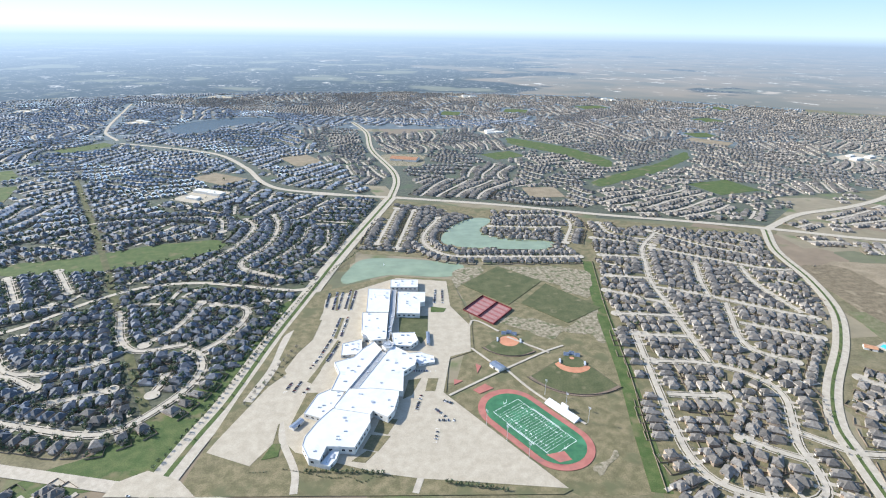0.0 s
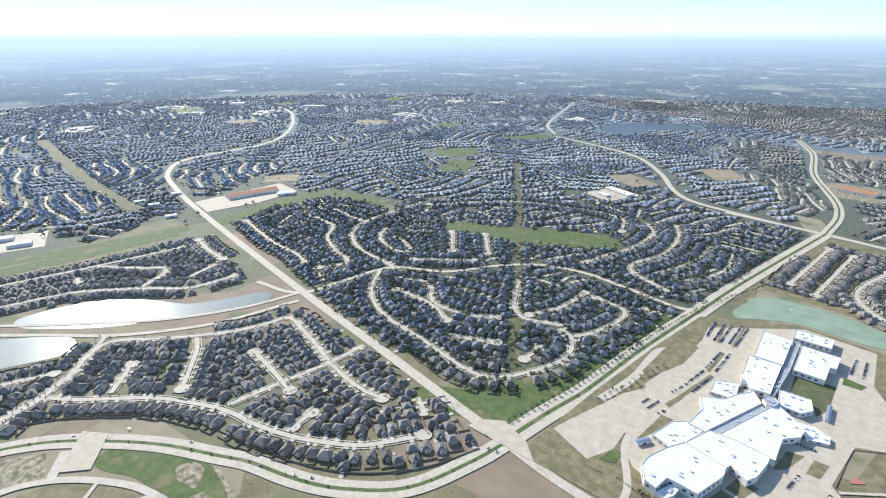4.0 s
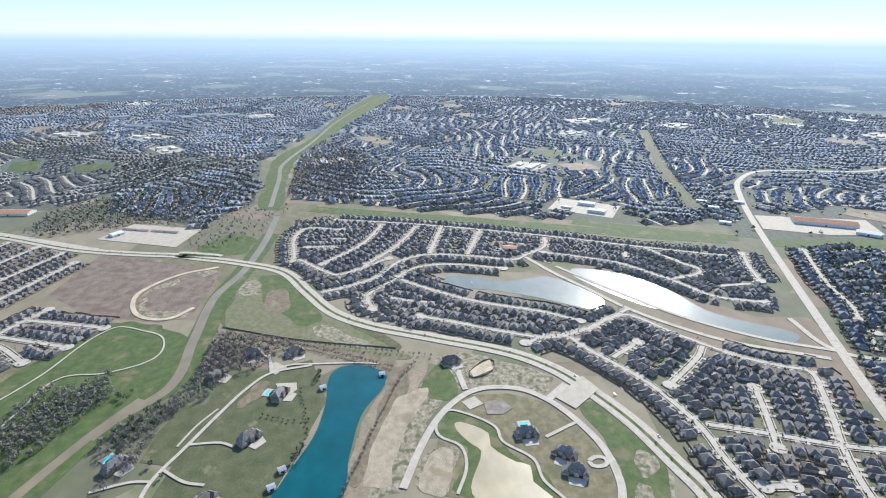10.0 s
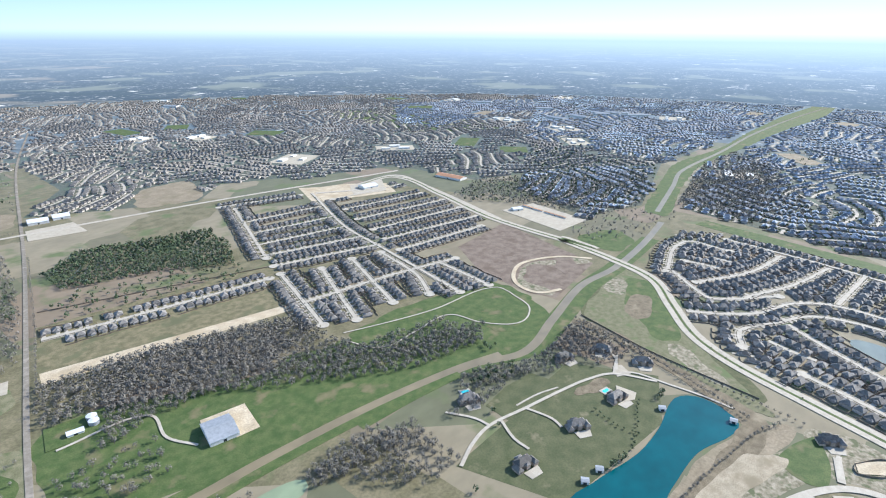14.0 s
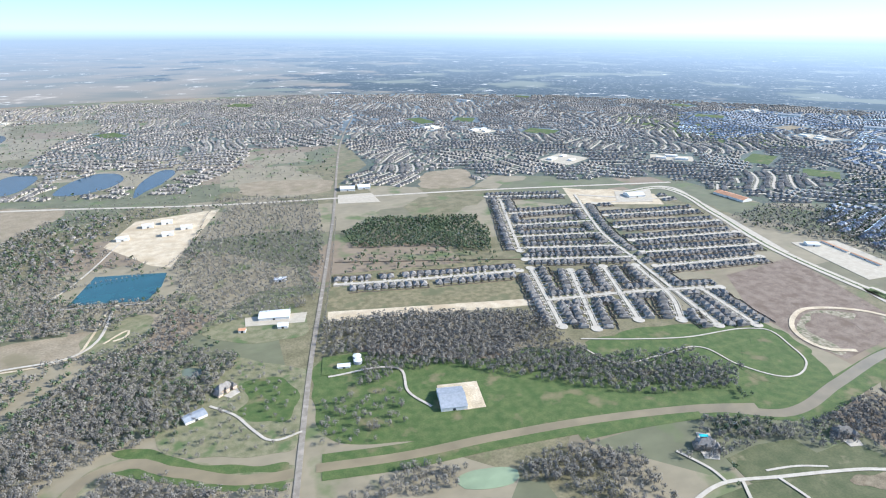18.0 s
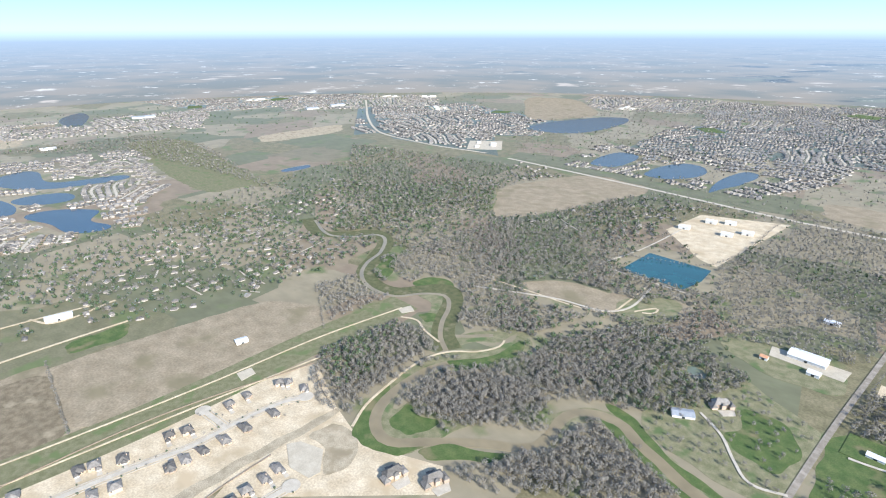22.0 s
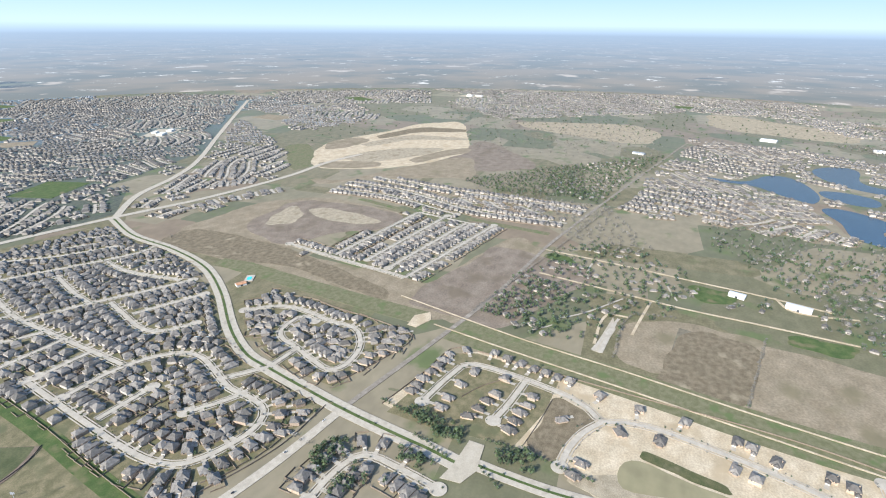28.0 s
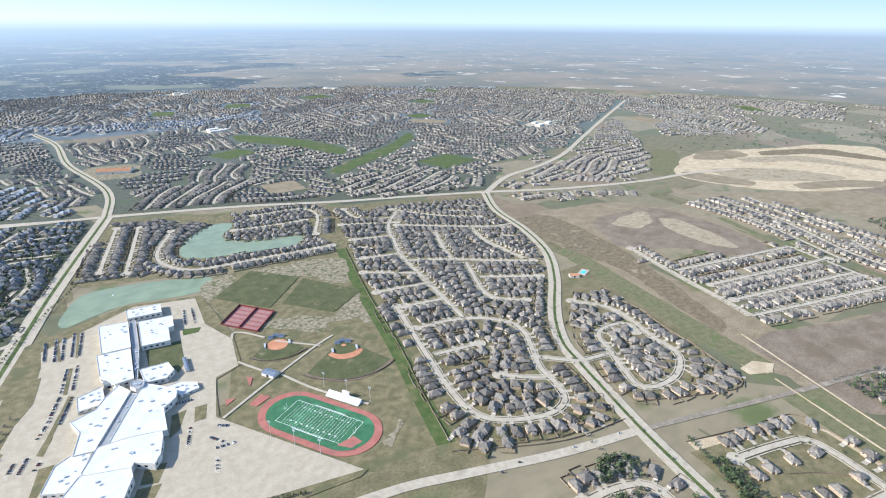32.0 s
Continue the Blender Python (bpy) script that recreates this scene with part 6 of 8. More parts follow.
fill("far", -53, [(2619, 2975), (2882, 2295), (3445, 2017), (3573, 2523), (3347, 3468)])
fill("far", -100, [(4272, -2232), (3271, -3541), (2954, -3166), (3374, -2202)])
fill("far_wooded", 50, [(1993, 2375), (1778, 2539), (1550, 2685), (1310, 2810), (1060, 2913), (802, 2994), (538, 3053), (270, 3088), (417, 4762), (830, 4707), (1237, 4617), (1635, 4492), (2020, 4332), (2390, 4140), (2742, 3916), (3073, 3662)])
fill("far_wooded", 85, [(270, 3088), (0, 3100), (-270, 3088), (-538, 3053), (-802, 2994), (-1060, 2913), (-1310, 2810), (-1550, 2685), (-2390, 4140), (-2020, 4332), (-1635, 4492), (-1237, 4617), (-830, 4707), (-417, 4762), (0, 4780), (417, 4762)])
fill("far_wooded", 120, [(-1550, 2685), (-1778, 2539), (-1993, 2375), (-2192, 2192), (-2375, 1993), (-2539, 1778), (-2685, 1550), (-2810, 1310), (-4332, 2020), (-4140, 2390), (-3916, 2742), (-3662, 3073), (-3380, 3380), (-3073, 3662), (-2742, 3916), (-2390, 4140)])
fill("far_wooded", 155, [(-2810, 1310), (-2913, 1060), (-2994, 802), (-3053, 538), (-3088, 270), (-3100, 0), (-3088, -270), (-3053, -538), (-4707, -830), (-4762, -417), (-4780, 0), (-4762, 417), (-4707, 830), (-4617, 1237), (-4492, 1635), (-4332, 2020)])
fill("far_wooded", 190, [(-3053, -538), (-2994, -802), (-2913, -1060), (-2810, -1310), (-2685, -1550), (-2539, -1778), (-2375, -1993), (-2192, -2192), (-3380, -3380), (-3662, -3073), (-3916, -2742), (-4140, -2390), (-4332, -2020), (-4492, -1635), (-4617, -1237), (-4707, -830)])
fill("far", 225, [(-2192, -2192), (-1993, -2375), (-1778, -2539), (-1550, -2685), (-1310, -2810), (-1060, -2913), (-802, -2994), (-538, -3053), (-830, -4707), (-1237, -4617), (-1635, -4492), (-2020, -4332), (-2390, -4140), (-2742, -3916), (-3073, -3662), (-3380, -3380)])
fill("far_new", 275, [(340, -3885), (677, -3841), (1009, -3767), (1334, -3665), (1607, -4417), (1216, -4540), (816, -4629), (410, -4682)])
fill("far_new", 305, [(2237, -3195), (2507, -2988), (2758, -2758), (2988, -2507), (3600, -3021), (3323, -3323), (3021, -3600), (2696, -3850)])
fill("far_new", 345, [(3767, -1009), (3841, -677), (3885, -340), (3900, 0), (4700, 0), (4682, -410), (4629, -816), (4540, -1216)])
fill("far_new", 20, [(3665, 1334), (3535, 1648), (3377, 1950), (3195, 2237), (3850, 2696), (4070, 2350), (4260, 1986), (4417, 1607)])
infill("suburb", [(592, 1348), (778, 1363), (1025, 1281), (947, 1061), (885, 848), (681, 632), (619, 536), (605, 487), (566, 372), (469, 390), (358, 429), (334, 470), (388, 692), (459, 952)])
infill("suburb", [(765, 671), (845, 647), (784, 328), (735, 323), (610, 382), (631, 498)])
infill("suburb", [(-833, 143), (-863, 200), (-959, 349), (-789, 626), (-570, 593), (-293, 515), (-335, 435), (-406, 368), (-521, 342), (-662, 326), (-788, 241), (-847, 171)])
infill("suburb", [(-1166, -367), (-1485, -410), (-1543, -293), (-1292, 737), (-960, 669), (-1096, 513), (-1201, 331), (-1248, 67), (-1264, -66), (-1171, -137), (-1054, -228)])
infill("suburb", [(-963, -162), (-1032, -148), (-1147, -62), (-1097, -14), (-1009, 53), (-913, 259), (-829, 187), (-878, -55), (-917, -136)])
infill("suburb", [(-27, 1273), (72, 1622), (552, 1488), (463, 1143), (-27, 1273)])
infill("wooded", [(-1327, 920), (-1291, 1181), (-1173, 1262), (-1008, 1201), (-947, 1150), (-641, 1240), (-539, 1049), (-749, 885), (-805, 715)])
infill("wooded", [(-785, 704), (-729, 861), (-526, 1012), (-319, 632), (-350, 611), (-543, 634)])
infill("wooded", [(-511, 1029), (-368, 1091), (-147, 1052), (-211, 839), (-257, 709), (-307, 640)])
infill("wooded", [(-577, 1148), (-360, 1298), (-361, 1393), (-246, 1581), (1, 1646), (-124, 1096), (-293, 1091), (-515, 1085)])
fill("wooded", 60, [(-1348, 2173), (-487, 1880), (36, 1677), (-32, 1353), (-124, 1087), (-233, 831), (-297, 670), (-477, 696), (-546, 741)])
fill("far", 80, [(-604, 2616), (-288, 3069), (70, 2883), (60, 1842), (-191, 1896)])
fill("far_wooded", 100, [(-3676, 1200), (-3274, 1579), (-2037, 1128), (-1516, 915), (-1492, 721)])
fill("far_wooded", 100, [(-2426, -1453), (-2312, -763), (-1658, -590), (-1536, -643), (-1427, -658), (-1573, -988)])
fill("far_wooded", 150, [(-3515, -2047), (-4104, -1309), (-3427, -730), (-2362, -745), (-2372, -1424)])
fill("far_wooded", 169, [(-2297, -597), (-3117, -582), (-3397, -274), (-1898, -92), (-1702, -292), (-1729, -432)])
infill("wooded", [(-1050, 1847), (-772, 1896), (-478, 1288), (-389, 1401), (-342, 1222), (-463, 1089), (-355, 880), (-344, 728), (-384, 723), (-452, 912), (-562, 1074), (-900, 1089), (-1028, 1266), (-747, 1334)])
infill("wooded", [(-3264, 1088), (-3214, 1288), (-1644, 921), (-1486, 680)])
fill("country", -107, [(1507, -207), (1407, -751), (1429, -1409), (895, -1689), (732, -1425), (921, -943), (867, -740), (1051, -428)])
fill("country", -19, [(917, 244), (1266, 135), (1373, 36), (1080, -440), (1016, -695), (893, -836), (843, -765), (972, -396), (984, -121), (854, -33), (853, 135)])
fill("country", -23, [(2069, 243), (2333, 14), (2481, -174), (1659, 45), (1807, 271)])
fill("country", -152, [(1049, -2009), (113, -1718), (274, -1450), (481, -1306), (790, -1443)])
woods("bare", 9.7, [(319, -792), (210, -920), (105, -927), (9, -852), (98, -698), (238, -646), (305, -696)])
woods("evergreen", 23.8, [(560, -869), (215, -942), (9, -852), (96, -684), (245, -673)])
woods("bare", 10.8, [(510, -775), (383, -917), (294, -913), (347, -789), (465, -744)])
woods("bare", 9.7, [(443, -543), (421, -657), (254, -645), (217, -576), (269, -550), (365, -500), (416, -485)])
woods("bare", 9.7, [(281, -471), (205, -588), (152, -628), (-20, -573), (-26, -495)])
woods("bare", 10.8, [(550, -440), (638, -567), (585, -700), (428, -670), (459, -531), (467, -450)])
woods("bare", 9.7, [(-125, -922), (-323, -893), (-506, -809), (-538, -746), (-338, -683), (-253, -735), (-112, -789)])
woods("bare", 16.2, [(1822, -1911), (1025, -1937), (467, -1815), (305, -1257), (359, -1149), (527, -1045), (985, -950)])
woods("evergreen", 28.1, [(1822, -1911), (1025, -1937), (467, -1815), (305, -1257), (359, -1149), (527, -1045), (985, -950)])
woods("bare", 11.9, [(31, -1848), (-276, -1739), (-197, -1158), (-131, -990), (88, -975), (131, -1308), (9, -1654)])
woods("evergreen", 25.9, [(22, -1444), (-239, -1465), (-197, -1158), (-23, -1281)])
woods("evergreen", 9.2, [(-278, -1380), (-378, -1476), (-667, -1389), (-652, -1255), (-583, -1124), (-462, -1208), (-279, -1264)])
woods("brush", 20, [(165, -830), (114, -863), (29, -863), (-53, -799), (-87, -774), (-45, -602), (3, -602), (77, -629), (122, -651), (137, -731)])
woods("bare", 10, [(342, -532), (394, -537), (373, -622), (304, -667), (321, -756), (280, -841), (192, -943), (117, -721), (159, -710), (206, -696), (236, -657), (241, -598), (258, -565)])
woods("bare", 12, [(-1768, -513), (-2278, -610), (-2716, -591), (-2441, -374), (-1917, -285), (-1721, -363)])
woods("evergreen", 26, [(-2271, -1369), (-2213, -743), (-1658, -593), (-1501, -743), (-1573, -988)])
woods("bare", 9, [(202, -595), (181, -635), (144, -619), (113, -589), (66, -567), (40, -563), (213, -445), (257, -469), (228, -519), (201, -554)])
woods("bare", 10, [(250, -470), (290, -462), (299, -437), (282, -431), (213, -445)])
woods("bare", 10.8, [(368, -1181), (102, -1136), (84, -929), (252, -916), (373, -953)])
woods("bare", 27, [(1610, -224), (1568, -834), (1621, -1586), (895, -1689), (710, -1389), (926, -1128), (869, -896), (867, -740), (1051, -428), (1448, -228)])
woods("evergreen", 36, [(1610, -224), (1568, -834), (1621, -1586), (895, -1689), (710, -1389), (926, -1128), (869, -896), (867, -740), (1051, -428), (1448, -228)])
woods("evergreen", 9.7, [(623, -536), (575, -700), (512, -570), (518, -483)])
woods("bare", 9.7, [(485, -467), (540, -500), (583, -635), (535, -709), (476, -692), (480, -542)])
woods("bare", 9.7, [(425, -521), (426, -593), (312, -750), (253, -658), (329, -491)])
woods("bare", 10.8, [(818, -717), (763, -858), (609, -761), (666, -622)])
woods("bare", 10.8, [(800, -910), (689, -1354), (548, -1126), (554, -894), (647, -829)])
woods("bare", 10.8, [(566, -865), (548, -1126), (334, -785), (417, -793), (494, -764)])
woods("evergreen", 21.6, [(917, 244), (1266, 135), (1373, 36), (1222, -160), (995, -123), (854, -33), (844, 135)])
woods("evergreen", 19.4, [(2069, 243), (2333, 14), (2481, -174), (1659, 45), (1807, 271)])
woods("bare", 21.6, [(1728, 484), (1653, 29), (1323, -94), (1263, 38)])
woods("bare", 19.4, [(942, -135), (922, -249), (771, -205), (799, -108)])
woods("bare", 9.7, [(-140, -690), (-234, -913), (-519, -815), (-525, -636), (-706, -594), (-685, -479), (-517, -531), (-295, -705), (-220, -713)])
woods("bare", 10.8, [(-856, -392), (-825, -248), (-661, -356), (-553, -370), (-472, -408), (-789, -382)])
woods("bare", 9.7, [(-364, -457), (-455, -434), (-435, -326), (-369, -343), (-291, -464)])
woods("evergreen", 30.2, [(-553, -370), (-774, -230), (-614, -172), (-432, -244), (-398, -299)])
woods("bare", 24, [(-1634, -1047), (-1949, -659), (-1614, -464), (-1347, -480), (-1252, -579), (-1483, -962)])
woods("bare", 11.9, [(-1732, -510), (-2185, -583), (-2598, -409), (-1889, -160), (-1679, -314)])
woods("bare", 13.0, [(-1320, -1092), (-1586, -1159), (-2093, -750), (-1831, -640), (-1480, -728)])
woods("evergreen", 30, [(-1320, -1092), (-1586, -1159), (-2093, -750), (-1831, -640), (-1480, -728)])
woods("bare", 14.0, [(737, -1327), (374, -1390), (282, -950), (584, -988)])
woods("evergreen", 21.6, [(-248, -1235), (-615, -1173), (-567, -1044), (-224, -1120)])
woods("bare", 13.0, [(-140, -914), (-389, -869), (-493, -723), (-360, -702), (-122, -808)])
woods("bare", 16.2, [(-86, -688), (-219, -672), (-187, -565), (-64, -592)])
woods("bare", 10.8, [(-376, -715), (-529, -661), (-552, -593), (-746, -527), (-684, -488), (-558, -548), (-418, -626)])
woods("bare", 9.7, [(-69, -490), (-172, -515), (-259, -475), (-410, -467), (-441, -399)])
woods("bare", 15.1, [(3003, -819), (2848, -1496), (2386, -1505), (1509, -1188), (1854, -1204), (2489, -1217)])
hedge("evergreen", 8, [(-1240.4, 864.3), (-789.3, 700.6)])
hedge("evergreen", 8, [(-779.9, 707.2), (-556.9, 635.7)])
hedge("evergreen", 8, [(-547.0, 631.4), (-333.0, 614.3), (-301.6, 644.1)])
hedge("evergreen", 11, [(-279.0, 554.8), (-223.9, 723.7), (-137.8, 1038.2), (-26.8, 1273.5)])
hedge("evergreen", 7, [(597.1, 290.5), (575.1, 227.8), (557.9, 185.1)])
hedge("evergreen", 7, [(543.8, 218.1), (519.3, 167.9)])
hedge("evergreen", 7, [(563.8, 127.3), (554.7, 60.7), (536.4, -10.7)])
hedge("evergreen", 7, [(531.7, 142.5), (490.3, 93.5)])
hedge("small", 14, [(520.5, 457.6), (481.3, 342.8), (466.8, 261.7)])
hedge("small", 14, [(748.7, 758.6), (668.0, 641.1), (636.8, 567.1)])
villa(150, (-538.5, -403.9))
villa(165, (-727.8, -352.9), pool=False)
villa(167, (-683.3, -241.2))
villa(145, (-590.1, -255.5), pool=False)
villa(166, (-480.6, -272.0), pool=False)
villa(104, (-793.3, -313.3), pool=False)
villa(122, (-800.5, -247.5), pool=False)
villa(-145, (40.2, -766.6), pool=False)
villa(100, (-605, 115), pool=True)
villa(60, (-566, 161), pool=False)
villa(75, (-536, 168), pool=False)
villa(120, (-778, 14), pool=False)
tarmac("concrete", 1.0, [(-740, 222), (-706, 240), (-658, 194), (-685, 169)])
tarmac("concrete", 0.6, [(-672, 30), (-686, 49), (-668, 61), (-654, 41)])
tarmac("asphalt", 0.6, [(-673, 62), (-678, 89), (-659, 103), (-645, 89), (-644, 65)])
tarmac("dirt", 0.6, [(-754, 44), (-786, 79), (-757, 83), (-734, 50)])
fence_line(2.0, [(-750, 44), (-786, 79), (-755, 82), (-733, 48), (-750, 44)])
path(6, [(-554, 188), (-561, 196), (-560, 208), (-551, 210), (-545, 201), (-546, 190), (-554, 188)])
path(9, [(-748, 26), (-702, 36)])
tarmac("concrete", 0.6, [(-759, -280), (-772, -271), (-758, -249), (-736, -262)])
tarmac("concrete", 0.6, [(-713, -254), (-716, -223), (-698, -218), (-684, -227), (-700, -235), (-696, -245)])
path(4, [(-751, -270), (-784, -286), (-796, -301)])
path(4, [(-749, -263), (-763, -248), (-767, -229), (-768, -202), (-772, -143), (-770, -101)])
path(3, [(-573, -343), (-615, -334), (-651, -319)])
hedge("bare", 7, [(-853, -394), (-845, -308), (-802, -191), (-758, -80)], 0.7)
hedge("evergreen", 11, [(-699, -213), (-641, -192), (-595, -179)], 0.45)
hedge("evergreen", 9, [(-637, -251), (-626, -212), (-628, -184)], 0.45)
woods("bare", 9, [(-755, -387), (-832, -396), (-842, -333), (-797, -307), (-762, -334), (-708, -339), (-700, -374)])
woods("bare", 10, [(-582, -447), (-628, -433), (-666, -389), (-652, -373), (-603, -395), (-548, -399), (-552, -431)])
woods("evergreen", 26, [(-644, -310), (-606, -179), (-519, -181), (-534, -297)])
tarmac("concrete", 0.86, [(-312, 547), (-281, 563), (-238, 542), (-213, 514), (-318, 526)])
fence_line(1.8, [(643, 184), (677, 163), (702, 138)])
fence_line(1.8, [(571, 80), (629, 67), (678, 58)])
fence_line(1.8, [(711, 252), (760, 238), (772, 219)])
fence_line(1.8, [(602, -511), (547, -473), (511, -456)])
fence_line(1.8, [(499, -193), (502, -261), (496, -337)])
path(5, [(-427.5, -329.4), (-471.3, -343.6), (-512.9, -347.0), (-577.1, -329.9), (-650.6, -310.3), (-701.1, -293.6), (-740.6, -269.7), (-764.4, -209.8)])
path(4, [(-512.9, -347.0), (-512.0, -371.1), (-495.4, -411.1)])
path(4, [(-531.7, -340.7), (-512.7, -306.6), (-508.7, -281.2)])
path(4, [(-577.1, -329.9), (-581.4, -289.5), (-574.1, -269.8)])
path(4, [(-740.6, -269.7), (-799.4, -289.8)])
path(3, [(-546.0, -691.1), (-638.2, -653.4), (-720.4, -626.9), (-874.7, -597.1), (-867.2, -531.2), (-842.8, -488.5), (-781.6, -473.4), (-737.8, -525.6), (-719.9, -592.2), (-636.6, -597.3), (-555.9, -605.2), (-531.1, -665.9)])
path(10, [(-505.9, -44.8), (-580.1, -25.1), (-639.7, -1.9), (-687.3, 32.3), (-706.9, 67.5), (-704.9, 118.6), (-678.7, 156.8), (-634.4, 188.5), (-576.9, 212.7), (-518.1, 217.0), (-473.2, 205.8)])
path(4, [(-498.2, 20.2), (-542.8, 32.1), (-579.4, 25.4), (-599.1, -3.0), (-628.2, -6.0), (-651.1, 6.3), (-648.3, 29.8), (-618.4, 74.0), (-588.7, 81.7), (-557.1, 117.5), (-521.2, 124.9), (-490.6, 145.8), (-481.8, 145.1)])
path(12, [(-718.0, 191.5), (-678.7, 156.8)])
path(6, [(-708.2, 33.6), (-746.2, 27.3), (-753.9, 27.7)])
path(5, [(-628.3, 187.0), (-598.1, 140.4)])
path(4, [(-53.6, -629.3), (-14.9, -625.6), (6.3, -654.5), (28.6, -698.4), (61.2, -733.3)])
path(4, [(-111.4, -742.0), (-217.1, -726.5), (-215.4, -658.9), (-235.0, -613.9)])
path(5, [(336.6, -1157.8), (160.1, -1120.4)])
path(5, [(227.5, -1115.4), (256.2, -965.6), (378.0, -949.1), (547.4, -906.2)])
path(4, [(362.6, -1171.8), (307.7, -1320.1), (256.8, -1536.3)])
path(5, [(835.0, 14.1), (960.8, -23.6)])
path(8, [(830.2, 1.1), (941.1, -17.0)])
shed("metal", (38, 48), 167, (-267.4, -616.9), 6)
tarmac("dirt", 0.5, [(-260.8, -658.5), (-321.4, -645.8), (-307.6, -584.1), (-276.0, -589.1), (-250.8, -630.1)])
shed("white", (55, 30), 168, (-56.8, -975.7), 6)
shed("white", (18, 14), 168, (-66.4, -930.0), 5)
shed("rust", (12, 10), 168, (3.4, -938.5), 5)
tarmac("concrete", 0.5, [(-3.8, -989.6), (-116.1, -970.0), (-105.6, -932.6), (-2.4, -955.0)])
shed("white", (28, 18), -180, (256.8, -1536.3), 8)
shed("white", (28, 18), -180, (205.0, -1625.7), 8)
shed("white", (28, 18), -180, (151.7, -1536.8), 8)
shed("white", (28, 18), -180, (107.5, -1577.2), 8)
shed("white", (28, 18), -180, (158.4, -1642.2), 8)
shed("white", (49, 42), 168, (-389.1, -1805.8), 7)
shed("white", (42, 42), 168, (-446.5, -1808.2), 7)
tarmac("concrete", 0.5, [(-342.1, -1745.1), (-323.5, -1651.2), (-451.7, -1623.3), (-453.3, -1734.7)])
shed("metal", (30, 18), -159, (81.2, -714.8), 4)
tank((-164.0, -763.3))
tank((-165.9, -776.6))
tarmac("lawn", 0.5, [(-113.5, -800.5), (-185.7, -788.1), (-169.3, -737.2), (-101.8, -748.9)])
shed("white", (20, 10), 168, (-140.1, -760.1), 4)
shed("white", (25, 15), 168, (-86.8, -1137.7), 5)
shed("white", (56, 42), 169, (-1245.7, -1386.3), 7)
tarmac("concrete", 0.5, [(-1218.3, -1452.2), (-1347.9, -1426.8), (-1258.1, -1310.4), (-1145.3, -1344.3)])
shed("rust", (112, 42), 93, (-1534.7, -1255.4), 7)
tarmac("concrete", 0.5, [(-1329.5, -889.8), (-1453.1, -856.1), (-1413.7, -653.2), (-1279.4, -664.8)])
# two long narrow sheds stand in for rows of orange-yellow buses
shed("rust", (77, 7), 81, (-1402.3, -826.1), 4)
shed("rust", (77, 7), 81, (-1389.5, -741.9), 4)
shed("white", (31, 21), 151, (-1362.8, -857.4), 6)
shed("rust", (161, 49), 72, (-1506.6, 1092.7), 9)
tarmac("concrete", 0.5, [(-1580.6, 932.1), (-1541.8, 1237.8), (-1413.0, 1202.1), (-1411.5, 1048.9), (-1458.2, 893.5)])
shed("white", (56, 28), 55, (-1417.2, 1156.8), 7)
shed("white", (31, 18), 67, (-1719.8, 832.3), 6)
shed("white", (31, 18), 67, (-1651.8, 841.0), 6)
shed("white", (31, 18), 67, (-1504.5, 808.4), 6)
shed("white", (31, 18), 67, (-1709.8, 949.8), 6)
shed("rust", (35, 22), 84, (-1289.5, 167.5), 5)
pool((-1284.3, 145.8))
pool((879.7, 727.8), 9.0)
shed("rust", (20, 14), -34, (847.4, 725.5), 4)
shed("rust", (112, 56), -21, (135.8, 2244.8), 8)
patch("scrape", [(36, 2359), (225, 2347), (204, 2123), (54, 2151)])
shed("metal", (50, 24), -113, (2474.5, -45.5), 6)
shed("white", (44, 20), -111, (1114.1, -350.9), 6)
shed("white", (70, 42), -113, (2982.8, -627.5), 7)
shed("white", (63, 35), -111, (2872.1, -1049.2), 7)
shed("white", (30, 20), -111, (1137.4, -246.3), 5)
shed("white", (20, 16), -111, (759.9, -490.7), 4)
tarmac("concrete", 0.5, [(964.4, -13.8), (918.6, -20.0), (830.2, 1.1), (835.0, 14.1)])
tarmac("dirt", 0.5, [(810.6, 338.1), (846.9, 338.3), (868.3, 314.6), (841.7, 303.4), (806.7, 320.1)])
tarmac("concrete", 0.5, [(685.6, -425.4), (680.0, -448.8), (660.8, -442.6), (662.0, -417.2)])
tarmac("concrete", 0.5, [(608.7, -736.7), (598.0, -762.7), (578.0, -748.2), (592.3, -727.9)])
fence_line(2.0, [(325.2, 444.6), (457.2, 378.7), (559.7, 361.4)])
fence_line(2.0, [(-656.5, 322.1), (-512.6, 334.7), (-402.2, 364.9), (-326.3, 423.7), (-281.8, 496.6)])
fence_line(2.0, [(-833.4, 165.8), (-774.5, 234.5), (-656.5, 322.1)])
fence_line(2.0, [(-818.1, -78.7), (-843.1, -253.6), (-884.6, -400.1)])
fence_line(2.0, [(603.0, 376.1), (749.5, 313.0), (784.4, 323.6), (832.9, 528.6)])
fence_line(2.0, [(589.1, 287.4), (749.8, 236.0)])
fence_line(2.0, [(767.4, 193.8), (734.3, -7.6), (690.1, -286.6), (605.4, -514.6)])
fence_line(2.0, [(-215.6, -1192.1), (-626.6, -1049.2)])
car(-725.2, 295.5, 0.47, "silver")
car(-688.0, 319.5, 0.33, "white")
car(-632.8, 351.9, 0.35, "grey")
car(-534.5, 362.0, 0.12, "black")
car(-573.4, 324.0, 0.23, "silver")
car(-443.5, 329.7, 0.45, "white")
car(-423.4, 338.4, 0.45, "grey")
car(-489.9, 316.2, 0.26, "black")
car(-261.3, 504.2, 1.29, "silver")
car(-289.4, 523.8, -0.19, "white")
car(-272.8, 502.7, 1.36, "grey")
car(-692.2, 259.6, 0.72, "black")
